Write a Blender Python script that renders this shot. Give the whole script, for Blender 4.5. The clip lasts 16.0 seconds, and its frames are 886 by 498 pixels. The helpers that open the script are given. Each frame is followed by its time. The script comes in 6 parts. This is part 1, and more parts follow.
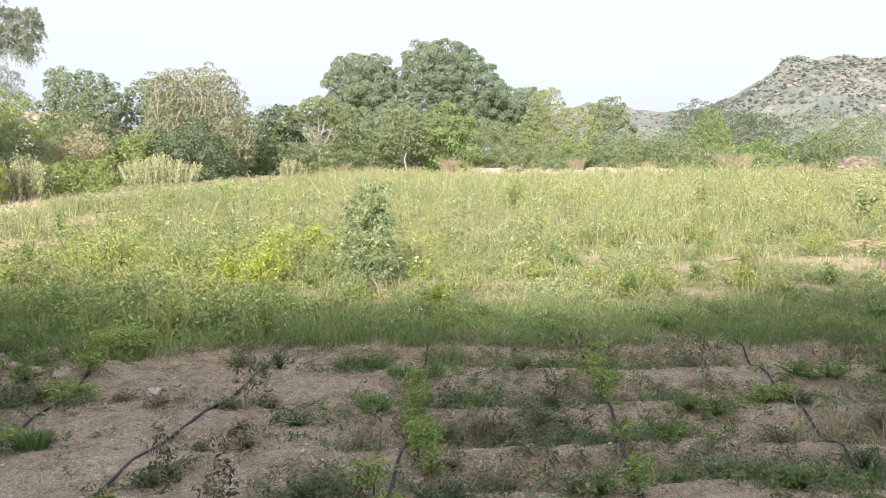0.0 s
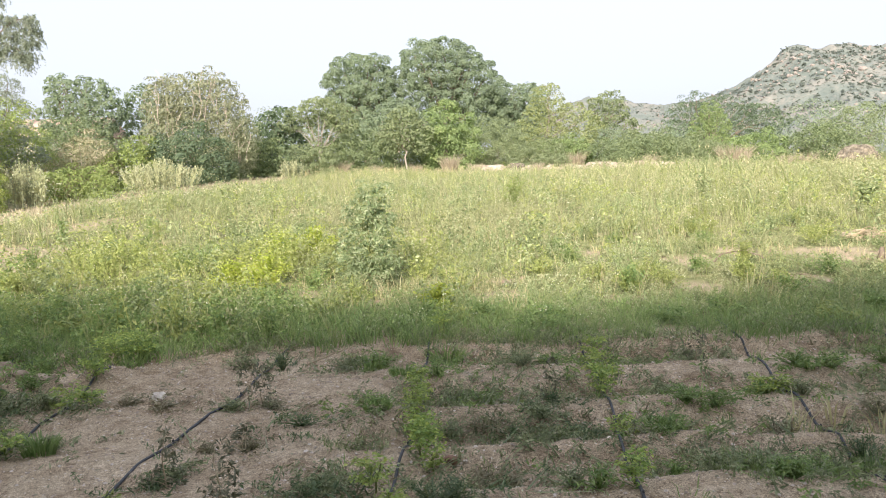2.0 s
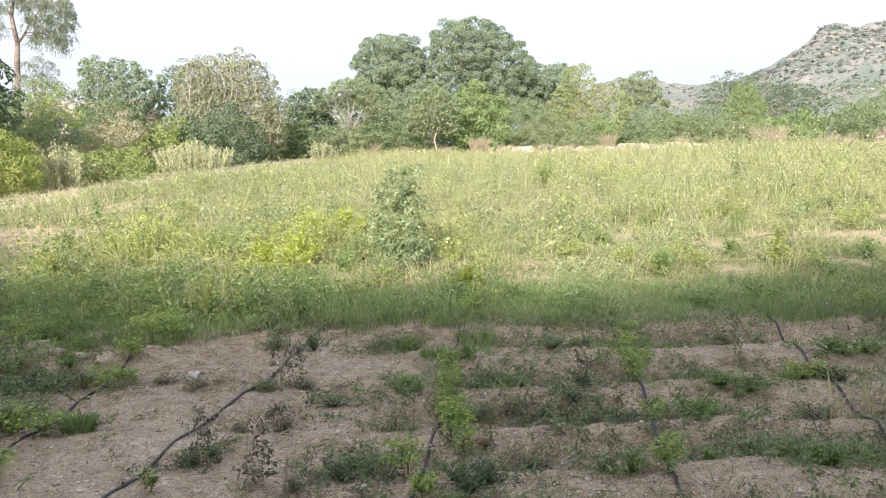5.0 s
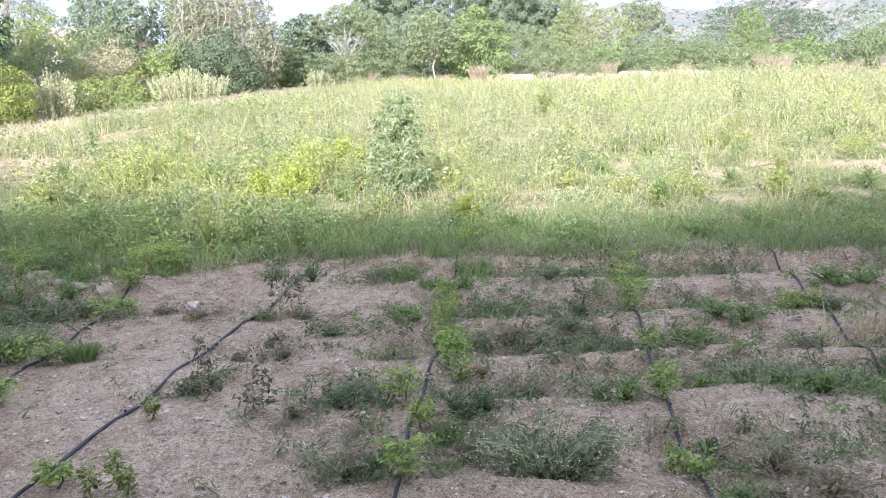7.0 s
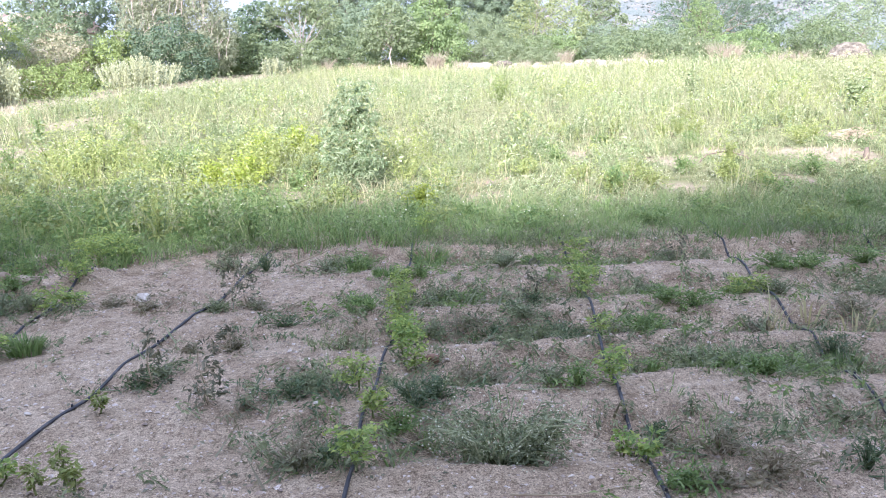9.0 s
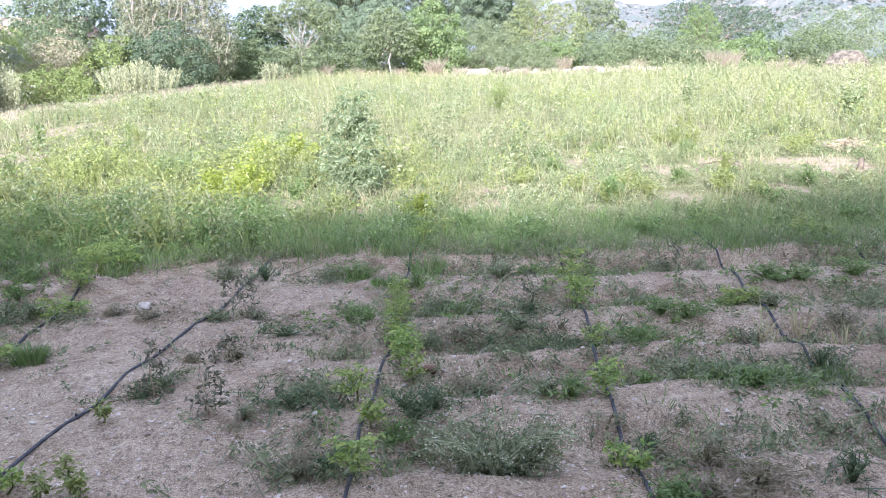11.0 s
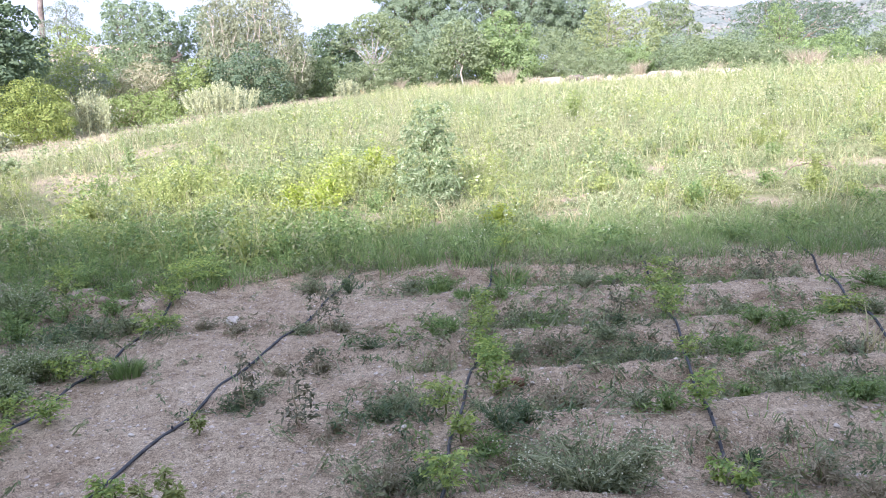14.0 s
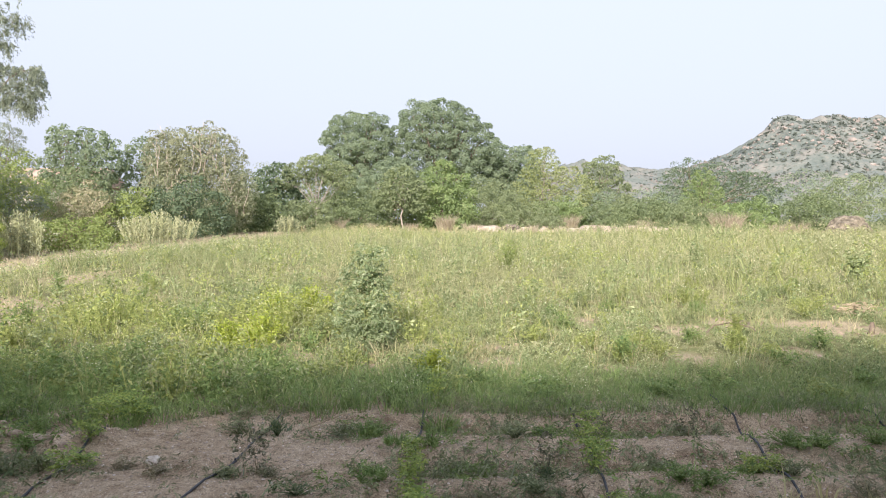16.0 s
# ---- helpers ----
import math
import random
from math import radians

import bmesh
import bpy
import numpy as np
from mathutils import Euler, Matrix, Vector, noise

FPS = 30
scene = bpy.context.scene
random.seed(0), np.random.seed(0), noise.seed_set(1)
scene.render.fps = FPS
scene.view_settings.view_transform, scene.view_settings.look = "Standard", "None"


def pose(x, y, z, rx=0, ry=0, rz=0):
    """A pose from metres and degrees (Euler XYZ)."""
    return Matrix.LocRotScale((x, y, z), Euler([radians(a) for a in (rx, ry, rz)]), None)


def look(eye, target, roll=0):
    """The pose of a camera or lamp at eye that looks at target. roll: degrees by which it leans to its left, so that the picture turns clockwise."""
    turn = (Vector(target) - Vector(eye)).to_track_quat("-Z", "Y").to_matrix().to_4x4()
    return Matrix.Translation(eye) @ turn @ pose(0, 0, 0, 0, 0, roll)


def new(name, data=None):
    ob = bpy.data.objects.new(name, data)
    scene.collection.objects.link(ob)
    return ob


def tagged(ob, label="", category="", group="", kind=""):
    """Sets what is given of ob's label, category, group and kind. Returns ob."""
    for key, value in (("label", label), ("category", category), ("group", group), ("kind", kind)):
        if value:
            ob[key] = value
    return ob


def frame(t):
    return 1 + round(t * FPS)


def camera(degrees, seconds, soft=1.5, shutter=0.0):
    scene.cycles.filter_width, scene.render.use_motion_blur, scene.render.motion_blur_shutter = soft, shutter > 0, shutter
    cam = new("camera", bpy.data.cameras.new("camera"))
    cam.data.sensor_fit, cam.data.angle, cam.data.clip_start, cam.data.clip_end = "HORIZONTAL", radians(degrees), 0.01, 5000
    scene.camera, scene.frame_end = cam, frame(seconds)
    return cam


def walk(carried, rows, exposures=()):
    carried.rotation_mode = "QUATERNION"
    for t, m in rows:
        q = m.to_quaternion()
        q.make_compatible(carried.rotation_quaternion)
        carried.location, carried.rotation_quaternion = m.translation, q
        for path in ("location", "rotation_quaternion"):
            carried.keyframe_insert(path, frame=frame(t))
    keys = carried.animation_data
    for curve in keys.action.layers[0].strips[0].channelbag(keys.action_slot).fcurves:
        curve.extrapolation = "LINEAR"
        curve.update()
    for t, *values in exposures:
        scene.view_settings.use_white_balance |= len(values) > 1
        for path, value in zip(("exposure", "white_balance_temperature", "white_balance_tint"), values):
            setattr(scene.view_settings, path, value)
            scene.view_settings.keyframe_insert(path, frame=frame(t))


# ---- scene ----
cam = camera(58.5, 16.0, 1.0)
PATH = [
    (0, (-0.026, 0.072, 1.561), (-0.029, 2.06, 1.348), -0.1),
    (0.5, (-0.014, 0.073, 1.558), (-0.019, 2.059, 1.318), -0.5),
    (1, (-0.023, 0.038, 1.583), (-0.036, 2.024, 1.35), -0.6),
    (1.5, (0.007, 0.034, 1.592), (0.0, 2.019, 1.35), -1.3),
    (2, (0.009, 0.013, 1.582), (-0.002, 2.001, 1.363), -1.4),
    (2.5, (-0.008, 0.002, 1.59), (-0.059, 1.99, 1.381), -1.8),
    (3, (-0.011, 0.004, 1.592), (-0.08, 1.992, 1.386), -1.6),
    (3.5, (-0.011, 0.018, 1.592), (-0.081, 2.004, 1.364), -1.5),
    (6, (-0.005, 0.038, 1.574), (-0.097, 2.008, 1.244), -1.4),
    (6.5, (-0.001, 0.051, 1.571), (-0.091, 2.007, 1.161), -1.5),
    (7, (-0.002, 0.048, 1.582), (-0.087, 1.998, 1.145), -1.5),
    (7.5, (0.019, 0.056, 1.579), (-0.009, 2.008, 1.142), -2.0),
    (8, (0.015, 0.058, 1.579), (0.033, 2.004, 1.119), -1.8),
    (8.5, (0.014, 0.053, 1.583), (0.03, 1.999, 1.122), -1.4),
    (9, (0.032, 0.045, 1.581), (0.05, 1.99, 1.114), -1.3),
    (9.2, (0.035, 0.047, 1.581), (0.067, 1.991, 1.116), -1.2),
    (11.3, (0.037, -0.03, 1.649), (0.054, 1.917, 1.195), -0.9),
    (11.5, (0.014, -0.02, 1.645), (-0.003, 1.929, 1.195), -1.3),
    (12, (-0.023, 0.001, 1.649), (-0.168, 1.953, 1.236), -2.3),
    (12.5, (-0.058, -0.022, 1.646), (-0.324, 1.92, 1.247), -2.7),
    (13, (-0.016, 0.016, 1.64), (-0.228, 1.963, 1.239), -3.0),
    (13.5, (-0.012, 0.021, 1.633), (-0.179, 1.971, 1.221), -3.2),
    (14, (-0.026, 0.024, 1.633), (-0.189, 1.972, 1.211), -3.2),
    (14.5, (-0.025, 0.022, 1.642), (-0.188, 1.969, 1.216), -3.0),
    (15, (-0.044, -0.014, 1.662), (-0.182, 1.94, 1.26), -2.2),
    (15.5, (-0.033, -0.032, 1.665), (-0.113, 1.936, 1.32), -1.4),
    (16, (-0.031, -0.087, 1.69), (-0.023, 1.912, 1.615), 0.2),
]
walk(cam, [(t, look(eye, target, roll)) for t, eye, target, roll in PATH], ((0, 1.26, 6950, 14), (1.5, 1.29, 6950, 14), (3, 1.26, 6950, 14), (3.5, 1.30, 6950, 14), (6, 1.48, 6450, 17), (7, 1.73, 6000, 22), (9, 1.81, 5650, 22.5), (11.5, 1.66, 5650, 22.5), (12.5, 1.61, 5800, 22.5), (14, 1.67, 5800, 22.5), (15, 1.66, 5750, 22.5), (15.5, 1.46, 5850, 18), (16, 1.08, 6700, 16.5)))

# ---- world, sun ----
SUN_EL = radians(27.8)
SUN_H = Vector((-0.22, -0.975, 0)).normalized()
SUN_DIR = Vector((SUN_H.x * math.cos(SUN_EL), SUN_H.y * math.cos(SUN_EL), math.sin(SUN_EL)))

world = bpy.data.worlds.new("hazy_sky")
scene.world = world
world.use_nodes = True
wn = world.node_tree
wn.nodes.clear()
sky = wn.nodes.new("ShaderNodeTexSky")
sky.sky_type = "NISHITA"
sky.sun_disc = False
sky.sun_elevation = SUN_EL
sky.sun_rotation = math.atan2(SUN_H.x, SUN_H.y)
sky.altitude = 300
sky.air_density = 1.2
sky.dust_density = 6.0
sky.ozone_density = 1.0
way = wn.nodes.new("ShaderNodeTexCoord")
split = wn.nodes.new("ShaderNodeSeparateXYZ")
rise = wn.nodes.new("ShaderNodeMapRange")
rise.inputs[1].default_value, rise.inputs[2].default_value = 0.05, 0.9
rise.inputs[3].default_value, rise.inputs[4].default_value = 0.87, 1.2
wn.links.new(way.outputs["Generated"], split.inputs[0])
wn.links.new(split.outputs[2], rise.inputs[0])
veil = wn.nodes.new("ShaderNodeVectorMath")
veil.operation = "SCALE"
veil.inputs[0].default_value = (5.4, 6.15, 7.4)
wn.links.new(rise.outputs[0], veil.inputs[3])
haze = wn.nodes.new("ShaderNodeMixRGB")
haze.inputs[0].default_value = 0.82
wn.links.new(veil.outputs[0], haze.inputs[2])
bg = wn.nodes.new("ShaderNodeBackground")
bg.inputs[1].default_value = 0.083
wo = wn.nodes.new("ShaderNodeOutputWorld")
wn.links.new(sky.outputs[0], haze.inputs[1])
wn.links.new(haze.outputs[0], bg.inputs[0])
wn.links.new(bg.outputs[0], wo.inputs[0])

sun = new("sun", bpy.data.lights.new("sun", "SUN"))
sun.data.energy = 4.6
sun.data.angle = radians(4.5)
sun.data.color = (1.0, 0.945, 0.84)
sun.matrix_world = look(SUN_DIR * 60, (0, 0, 0))

# ---- materials ----


def nodes_of(name):
    m = bpy.data.materials.new(name)
    m.use_nodes = True
    nt = m.node_tree
    nt.nodes.clear()
    out = nt.nodes.new("ShaderNodeOutputMaterial")
    return m, nt, out


def link(nt, a, b):
    nt.links.new(a, b)


def noise_node(nt, scale, detail=4, rough=0.6, coord=None):
    n = nt.nodes.new("ShaderNodeTexNoise")
    n.inputs["Scale"].default_value = scale
    n.inputs["Detail"].default_value = detail
    n.inputs["Roughness"].default_value = rough
    if coord is None:
        g = nt.nodes.new("ShaderNodeNewGeometry")
        coord = g.outputs["Position"]
    link(nt, coord, n.inputs["Vector"])
    return n


def ramp_node(nt, fac, stops):
    r = nt.nodes.new("ShaderNodeValToRGB")
    while len(r.color_ramp.elements) < len(stops):
        r.color_ramp.elements.new(0.5)
    for e, (p, c) in zip(r.color_ramp.elements, stops):
        e.position, e.color = p, (*c, 1)
    link(nt, fac, r.inputs[0])
    return r


def mix_rgb(nt, fac, a, b, mode="MIX"):
    m = nt.nodes.new("ShaderNodeMixRGB")
    m.blend_type = mode
    for sock, v in ((m.inputs[0], fac), (m.inputs[1], a), (m.inputs[2], b)):
        if isinstance(v, (int, float)):
            sock.default_value = v
        elif isinstance(v, tuple):
            sock.default_value = (*v, 1)
        else:
            link(nt, v, sock)
    return m.outputs[0]


def math_node(nt, op, a, b=0.0, clamp=False):
    m = nt.nodes.new("ShaderNodeMath")
    m.operation, m.use_clamp = op, clamp
    for sock, v in ((m.inputs[0], a), (m.inputs[1], b)):
        if isinstance(v, (int, float)):
            sock.default_value = v
        else:
            link(nt, v, sock)
    return m.outputs[0]


def leaf_material(name, dark, mid, light, patch=0.5, transl=0.35, rough=0.5, patch_col=None, patch_amt=0.5):
    """Leaves: colour differs from leaf to leaf and, slowly, from patch to patch; some light passes through."""
    m, nt, out = nodes_of(name)
    g = nt.nodes.new("ShaderNodeNewGeometry")
    r = ramp_node(nt, g.outputs["Random Per Island"], [(0.0, dark), (0.5, mid), (1.0, light)])
    big = noise_node(nt, patch, 3)
    f = ramp_node(nt, big.outputs[0], [(0.38, (0, 0, 0)), (0.62, (1, 1, 1))])
    tint = patch_col or tuple(0.55 * v for v in mid)
    amt = math_node(nt, "MULTIPLY", f.outputs[0], patch_amt)
    col = mix_rgb(nt, amt, r.outputs[0], tint)
    p = nt.nodes.new("ShaderNodeBsdfPrincipled")
    p.inputs["Roughness"].default_value = rough
    p.inputs["Specular IOR Level"].default_value = 0.35
    link(nt, col, p.inputs["Base Color"])
    tr = nt.nodes.new("ShaderNodeBsdfTranslucent")
    warm = mix_rgb(nt, 1.0, col, (1.15, 1.12, 0.8), "MULTIPLY")
    link(nt, warm, tr.inputs[0])
    mx = nt.nodes.new("ShaderNodeMixShader")
    mx.inputs[0].default_value = transl
    link(nt, p.outputs[0], mx.inputs[1])
    link(nt, tr.outputs[0], mx.inputs[2])
    link(nt, mx.outputs[0], out.inputs[0])
    return m


def rough_material(name, stops, scale, fine, bump=0.3, rough=0.9, dist=0.02):
    """A matt surface with coarse stains and fine grain."""
    m, nt, out = nodes_of(name)
    a = noise_node(nt, scale, 5)
    b = noise_node(nt, fine, 3)
    f = math_node(nt, "ADD", math_node(nt, "MULTIPLY", a.outputs[0], 0.65), math_node(nt, "MULTIPLY", b.outputs[0], 0.35))
    r = ramp_node(nt, f, stops)
    p = nt.nodes.new("ShaderNodeBsdfPrincipled")
    p.inputs["Roughness"].default_value = rough
    p.inputs["Specular IOR Level"].default_value = 0.25
    link(nt, r.outputs[0], p.inputs["Base Color"])
    bp = nt.nodes.new("ShaderNodeBump")
    bp.inputs["Strength"].default_value = bump
    bp.inputs["Distance"].default_value = dist
    link(nt, f, bp.inputs["Height"])
    link(nt, bp.outputs[0], p.inputs["Normal"])
    link(nt, p.outputs[0], out.inputs[0])
    return m


def ground_material():
    """Gritty pinkish soil on the beds; litter, straw and moss-green turf further out."""
    m, nt, out = nodes_of("ground_soil")
    g = nt.nodes.new("ShaderNodeNewGeometry")
    pos = g.outputs["Position"]
    big = noise_node(nt, 0.9, 5, 0.6, pos)
    mid = noise_node(nt, 7.0, 5, 0.65, pos)
    grit = noise_node(nt, 150.0, 3, 0.8, pos)
    vor = nt.nodes.new("ShaderNodeTexVoronoi")
    vor.inputs["Scale"].default_value = 55.0
    link(nt, pos, vor.inputs["Vector"])
    f = math_node(nt, "ADD", math_node(nt, "MULTIPLY", big.outputs[0], 0.45), math_node(nt, "MULTIPLY", mid.outputs[0], 0.55))
    soil = ramp_node(nt, f, [(0.34, (0.20, 0.145, 0.096)), (0.44, (0.325, 0.254, 0.178)), (0.55, (0.415, 0.337, 0.245)), (0.68, (0.50, 0.418, 0.314))])
    speck = ramp_node(nt, grit.outputs[0], [(0.38, (0.25, 0.22, 0.19)), (0.46, (0.88, 0.87, 0.86)), (0.54, (1.12, 1.11, 1.10)), (0.62, (1.8, 1.77, 1.72))])
    soil_c = mix_rgb(nt, 0.72, soil.outputs[0], speck.outputs[0], "MULTIPLY")
    lump = noise_node(nt, 26.0, 4, 0.7, pos)
    # shade in the hollows between clods, multiplied into the soil colour
    pit_shade = ramp_node(nt, lump.outputs[0], [(0.34, (0.42, 0.37, 0.34)), (0.48, (0.98, 0.97, 0.97)), (0.7, (1.15, 1.13, 1.12))])
    soil_c = mix_rgb(nt, 0.6, soil_c, pit_shade.outputs[0], "MULTIPLY")
    crumb = noise_node(nt, 62.0, 4, 0.75, pos)
    # the same at crumb size: painted dark between grains, light on top
    gap = ramp_node(nt, crumb.outputs[0], [(0.37, (0.34, 0.30, 0.27)), (0.45, (0.95, 0.94, 0.93)), (0.55, (1.06, 1.05, 1.05)), (0.66, (1.35, 1.33, 1.30))])
    soil_c = mix_rgb(nt, 0.7, soil_c, gap.outputs[0], "MULTIPLY")
    cell = nt.nodes.new("ShaderNodeSeparateColor")
    link(nt, vor.outputs["Color"], cell.inputs[0])
    chip = math_node(nt, "GREATER_THAN", cell.outputs[0], 0.93)
    near = math_node(nt, "LESS_THAN", vor.outputs["Distance"], 0.33)
    soil_c = mix_rgb(nt, math_node(nt, "MULTIPLY", chip, near), soil_c, (0.58, 0.50, 0.44))
    turf_n = noise_node(nt, 2.2, 6, 0.7, pos)
    turf = ramp_node(nt, turf_n.outputs[0], [(0.32, (0.09, 0.105, 0.04)), (0.5, (0.165, 0.18, 0.075)), (0.62, (0.25, 0.235, 0.13)), (0.75, (0.38, 0.32, 0.22))])
    cover = nt.nodes.new("ShaderNodeAttribute")
    cover.attribute_name = "cover"
    cs = nt.nodes.new("ShaderNodeSeparateColor")
    link(nt, cover.outputs["Color"], cs.inputs[0])
    straw = ramp_node(nt, turf_n.outputs[0], [(0.3, (0.175, 0.18, 0.095)), (0.5, (0.30, 0.278, 0.165)), (0.7, (0.41, 0.36, 0.245))])
    sand = mix_rgb(nt, 0.25, soil_c, (0.55, 0.44, 0.35))
    sand = mix_rgb(nt, math_node(nt, "MULTIPLY", turf_n.outputs[0], 0.7), sand, turf.outputs[0])
    col = mix_rgb(nt, cs.outputs[0], soil_c, turf.outputs[0])
    col = mix_rgb(nt, cs.outputs[1], col, straw.outputs[0])
    col = mix_rgb(nt, cs.outputs[2], col, sand)
    p = nt.nodes.new("ShaderNodeBsdfPrincipled")
    p.inputs["Roughness"].default_value = 0.95
    p.inputs["Specular IOR Level"].default_value = 0.2
    link(nt, col, p.inputs["Base Color"])
    h = math_node(nt, "ADD", math_node(nt, "MULTIPLY", mid.outputs[0], 1.0), math_node(nt, "MULTIPLY", lump.outputs[0], 0.7))
    h = math_node(nt, "ADD", h, math_node(nt, "MULTIPLY", grit.outputs[0], 0.4))
    h = math_node(nt, "ADD", h, math_node(nt, "MULTIPLY", crumb.outputs[0], 0.6))
    bp = nt.nodes.new("ShaderNodeBump")
    bp.inputs["Strength"].default_value = 0.8
    bp.inputs["Distance"].default_value = 0.03
    link(nt, h, bp.inputs["Height"])
    link(nt, bp.outputs[0], p.inputs["Normal"])
    link(nt, p.outputs[0], out.inputs[0])
    return m


def pipe_material():
    m, nt, out = nodes_of("black_pipe_plastic")
    n = noise_node(nt, 14.0, 4)
    r = ramp_node(nt, n.outputs[0], [(0.40, (0.016, 0.017, 0.022)), (0.58, (0.035, 0.037, 0.046)), (0.74, (0.14, 0.12, 0.105))])
    p = nt.nodes.new("ShaderNodeBsdfPrincipled")
    p.inputs["Roughness"].default_value = 0.6
    link(nt, r.outputs[0], p.inputs["Base Color"])
    link(nt, p.outputs[0], out.inputs[0])
    return m


MAT_GROUND = ground_material()
MAT_PIPE = pipe_material()
MAT_PEBBLE = leaf_material("pebble_grit", (0.22, 0.175, 0.145), (0.43, 0.36, 0.31), (0.68, 0.61, 0.55), 3.0, 0.0, 0.9, (0.36, 0.28, 0.225), 0.3)
MAT_CLOD = rough_material("soil_clod", [(0.3, (0.20, 0.145, 0.105)), (0.5, (0.31, 0.24, 0.185)), (0.7, (0.42, 0.335, 0.275))], 9, 70, 0.7)
MAT_WHITESTONE = rough_material("white_stone", [(0.35, (0.34, 0.29, 0.245)), (0.5, (0.50, 0.45, 0.39)), (0.65, (0.62, 0.57, 0.51))], 22, 90, 0.6)
MAT_BRICK = rough_material("brick_chunk", [(0.3, (0.17, 0.09, 0.065)), (0.6, (0.27, 0.16, 0.115))], 8, 60)
MAT_BARK = rough_material("grey_brown_bark", [(0.3, (0.10, 0.075, 0.055)), (0.5, (0.20, 0.16, 0.125)), (0.7, (0.32, 0.27, 0.22))], 3, 25, 0.8)
MAT_GREYBARK = rough_material("grey_bark", [(0.3, (0.20, 0.165, 0.14)), (0.5, (0.31, 0.27, 0.235)), (0.7, (0.42, 0.38, 0.34))], 3, 25, 0.5)
MAT_PALEBARK = rough_material("pale_bark", [(0.3, (0.30, 0.24, 0.19)), (0.5, (0.46, 0.39, 0.33)), (0.7, (0.60, 0.54, 0.48))], 3, 25, 0.5)
MAT_PINKBARK = rough_material("pinkish_smooth_bark", [(0.38, (0.085, 0.066, 0.06)), (0.5, (0.165, 0.134, 0.122)), (0.62, (0.26, 0.222, 0.205))], 3, 14, 0.9)
MAT_STEM = rough_material("green_stem", [(0.3, (0.10, 0.13, 0.05)), (0.6, (0.22, 0.25, 0.10))], 9, 60)
MAT_DRYSTEM = rough_material("dry_stem", [(0.3, (0.22, 0.17, 0.11)), (0.6, (0.42, 0.35, 0.24))], 9, 60)
MAT_PALESTEM = rough_material("pale_green_stem", [(0.3, (0.26, 0.29, 0.16)), (0.6, (0.42, 0.44, 0.27))], 9, 60)
MAT_EARTHBANK = rough_material("eroded_earth", [(0.40, (0.075, 0.064, 0.05)), (0.5, (0.155, 0.135, 0.105)), (0.62, (0.26, 0.225, 0.175))], 4.5, 22, 1.0, 0.95, 0.10)
MAT_SAND = rough_material("pale_sandy_soil", [(0.38, (0.17, 0.13, 0.104)), (0.46, (0.30, 0.245, 0.198)), (0.60, (0.45, 0.378, 0.315))], 2.0, 14, 0.8, 0.95, 0.06)
# hill slope and boulders: distance haze put into the base colours, greyer and bluer
MAT_HILL = rough_material("hazed_hill_slope", [(0.38, (0.105, 0.128, 0.12)), (0.47, (0.128, 0.148, 0.136)), (0.53, (0.15, 0.162, 0.148)), (0.60, (0.195, 0.19, 0.174))], 0.035, 0.32, 1.0, 0.95, 2.0)
MAT_HILLROCK = rough_material("hazed_hill_boulder", [(0.3, (0.185, 0.168, 0.158)), (0.5, (0.24, 0.212, 0.196)), (0.7, (0.315, 0.272, 0.248))], 0.12, 0.6, 0.8, 0.95, 1.5)
MAT_PLASTER = rough_material("stained_plaster", [(0.3, (0.36, 0.30, 0.25)), (0.6, (0.58, 0.52, 0.46))], 0.8, 9, 0.2)
LEAF_DEEP = leaf_material("deep_green_leaf", (0.085, 0.13, 0.08), (0.125, 0.18, 0.108), (0.19, 0.25, 0.145), 0.6, 0.4, 0.6, (0.10, 0.145, 0.095), 0.5)
LEAF_CLIMB = leaf_material("climber_leaf", (0.16, 0.23, 0.095), (0.235, 0.315, 0.135), (0.335, 0.405, 0.19), 0.7, 0.45, 0.65, (0.18, 0.26, 0.125), 0.5)
MAT_TILE = rough_material("clay_roof", [(0.3, (0.30, 0.20, 0.16)), (0.6, (0.46, 0.34, 0.28))], 1.5, 14, 0.4)
MAT_METAL = rough_material("weathered_rail", [(0.3, (0.25, 0.25, 0.26)), (0.6, (0.45, 0.45, 0.46))], 3, 20, 0.1, 0.5)

LEAF_FIELD = leaf_material("field_weed_leaf", (0.13, 0.167, 0.075), (0.248, 0.278, 0.14), (0.38, 0.395, 0.24), 0.45, 0.26, 0.5, (0.32, 0.31, 0.19), 0.5)
LEAF_GRASS = leaf_material("field_grass_blade", (0.13, 0.17, 0.075), (0.255, 0.30, 0.14), (0.42, 0.435, 0.245), 0.3, 0.3, 0.5, (0.30, 0.325, 0.12), 0.55)
LEAF_LUSH = leaf_material("lush_grass_blade", (0.12, 0.20, 0.075), (0.22, 0.325, 0.125), (0.36, 0.45, 0.20), 0.8, 0.38, 0.5)
LEAF_STRAW = leaf_material("dry_straw_blade", (0.28, 0.23, 0.14), (0.45, 0.39, 0.25), (0.60, 0.54, 0.37), 0.7, 0.3, 0.7, (0.34, 0.34, 0.17), 0.5)
LEAF_DRYTUFT = leaf_material("dry_tuft_blade", (0.27, 0.225, 0.17), (0.37, 0.315, 0.25), (0.48, 0.42, 0.34), 0.7, 0.3, 0.75, (0.30, 0.28, 0.19), 0.5)
LEAF_SEED = leaf_material("grass_seed_head", (0.30, 0.30, 0.165), (0.44, 0.43, 0.26), (0.58, 0.555, 0.385), 0.6, 0.35, 0.7, (0.42, 0.36, 0.24), 0.5)
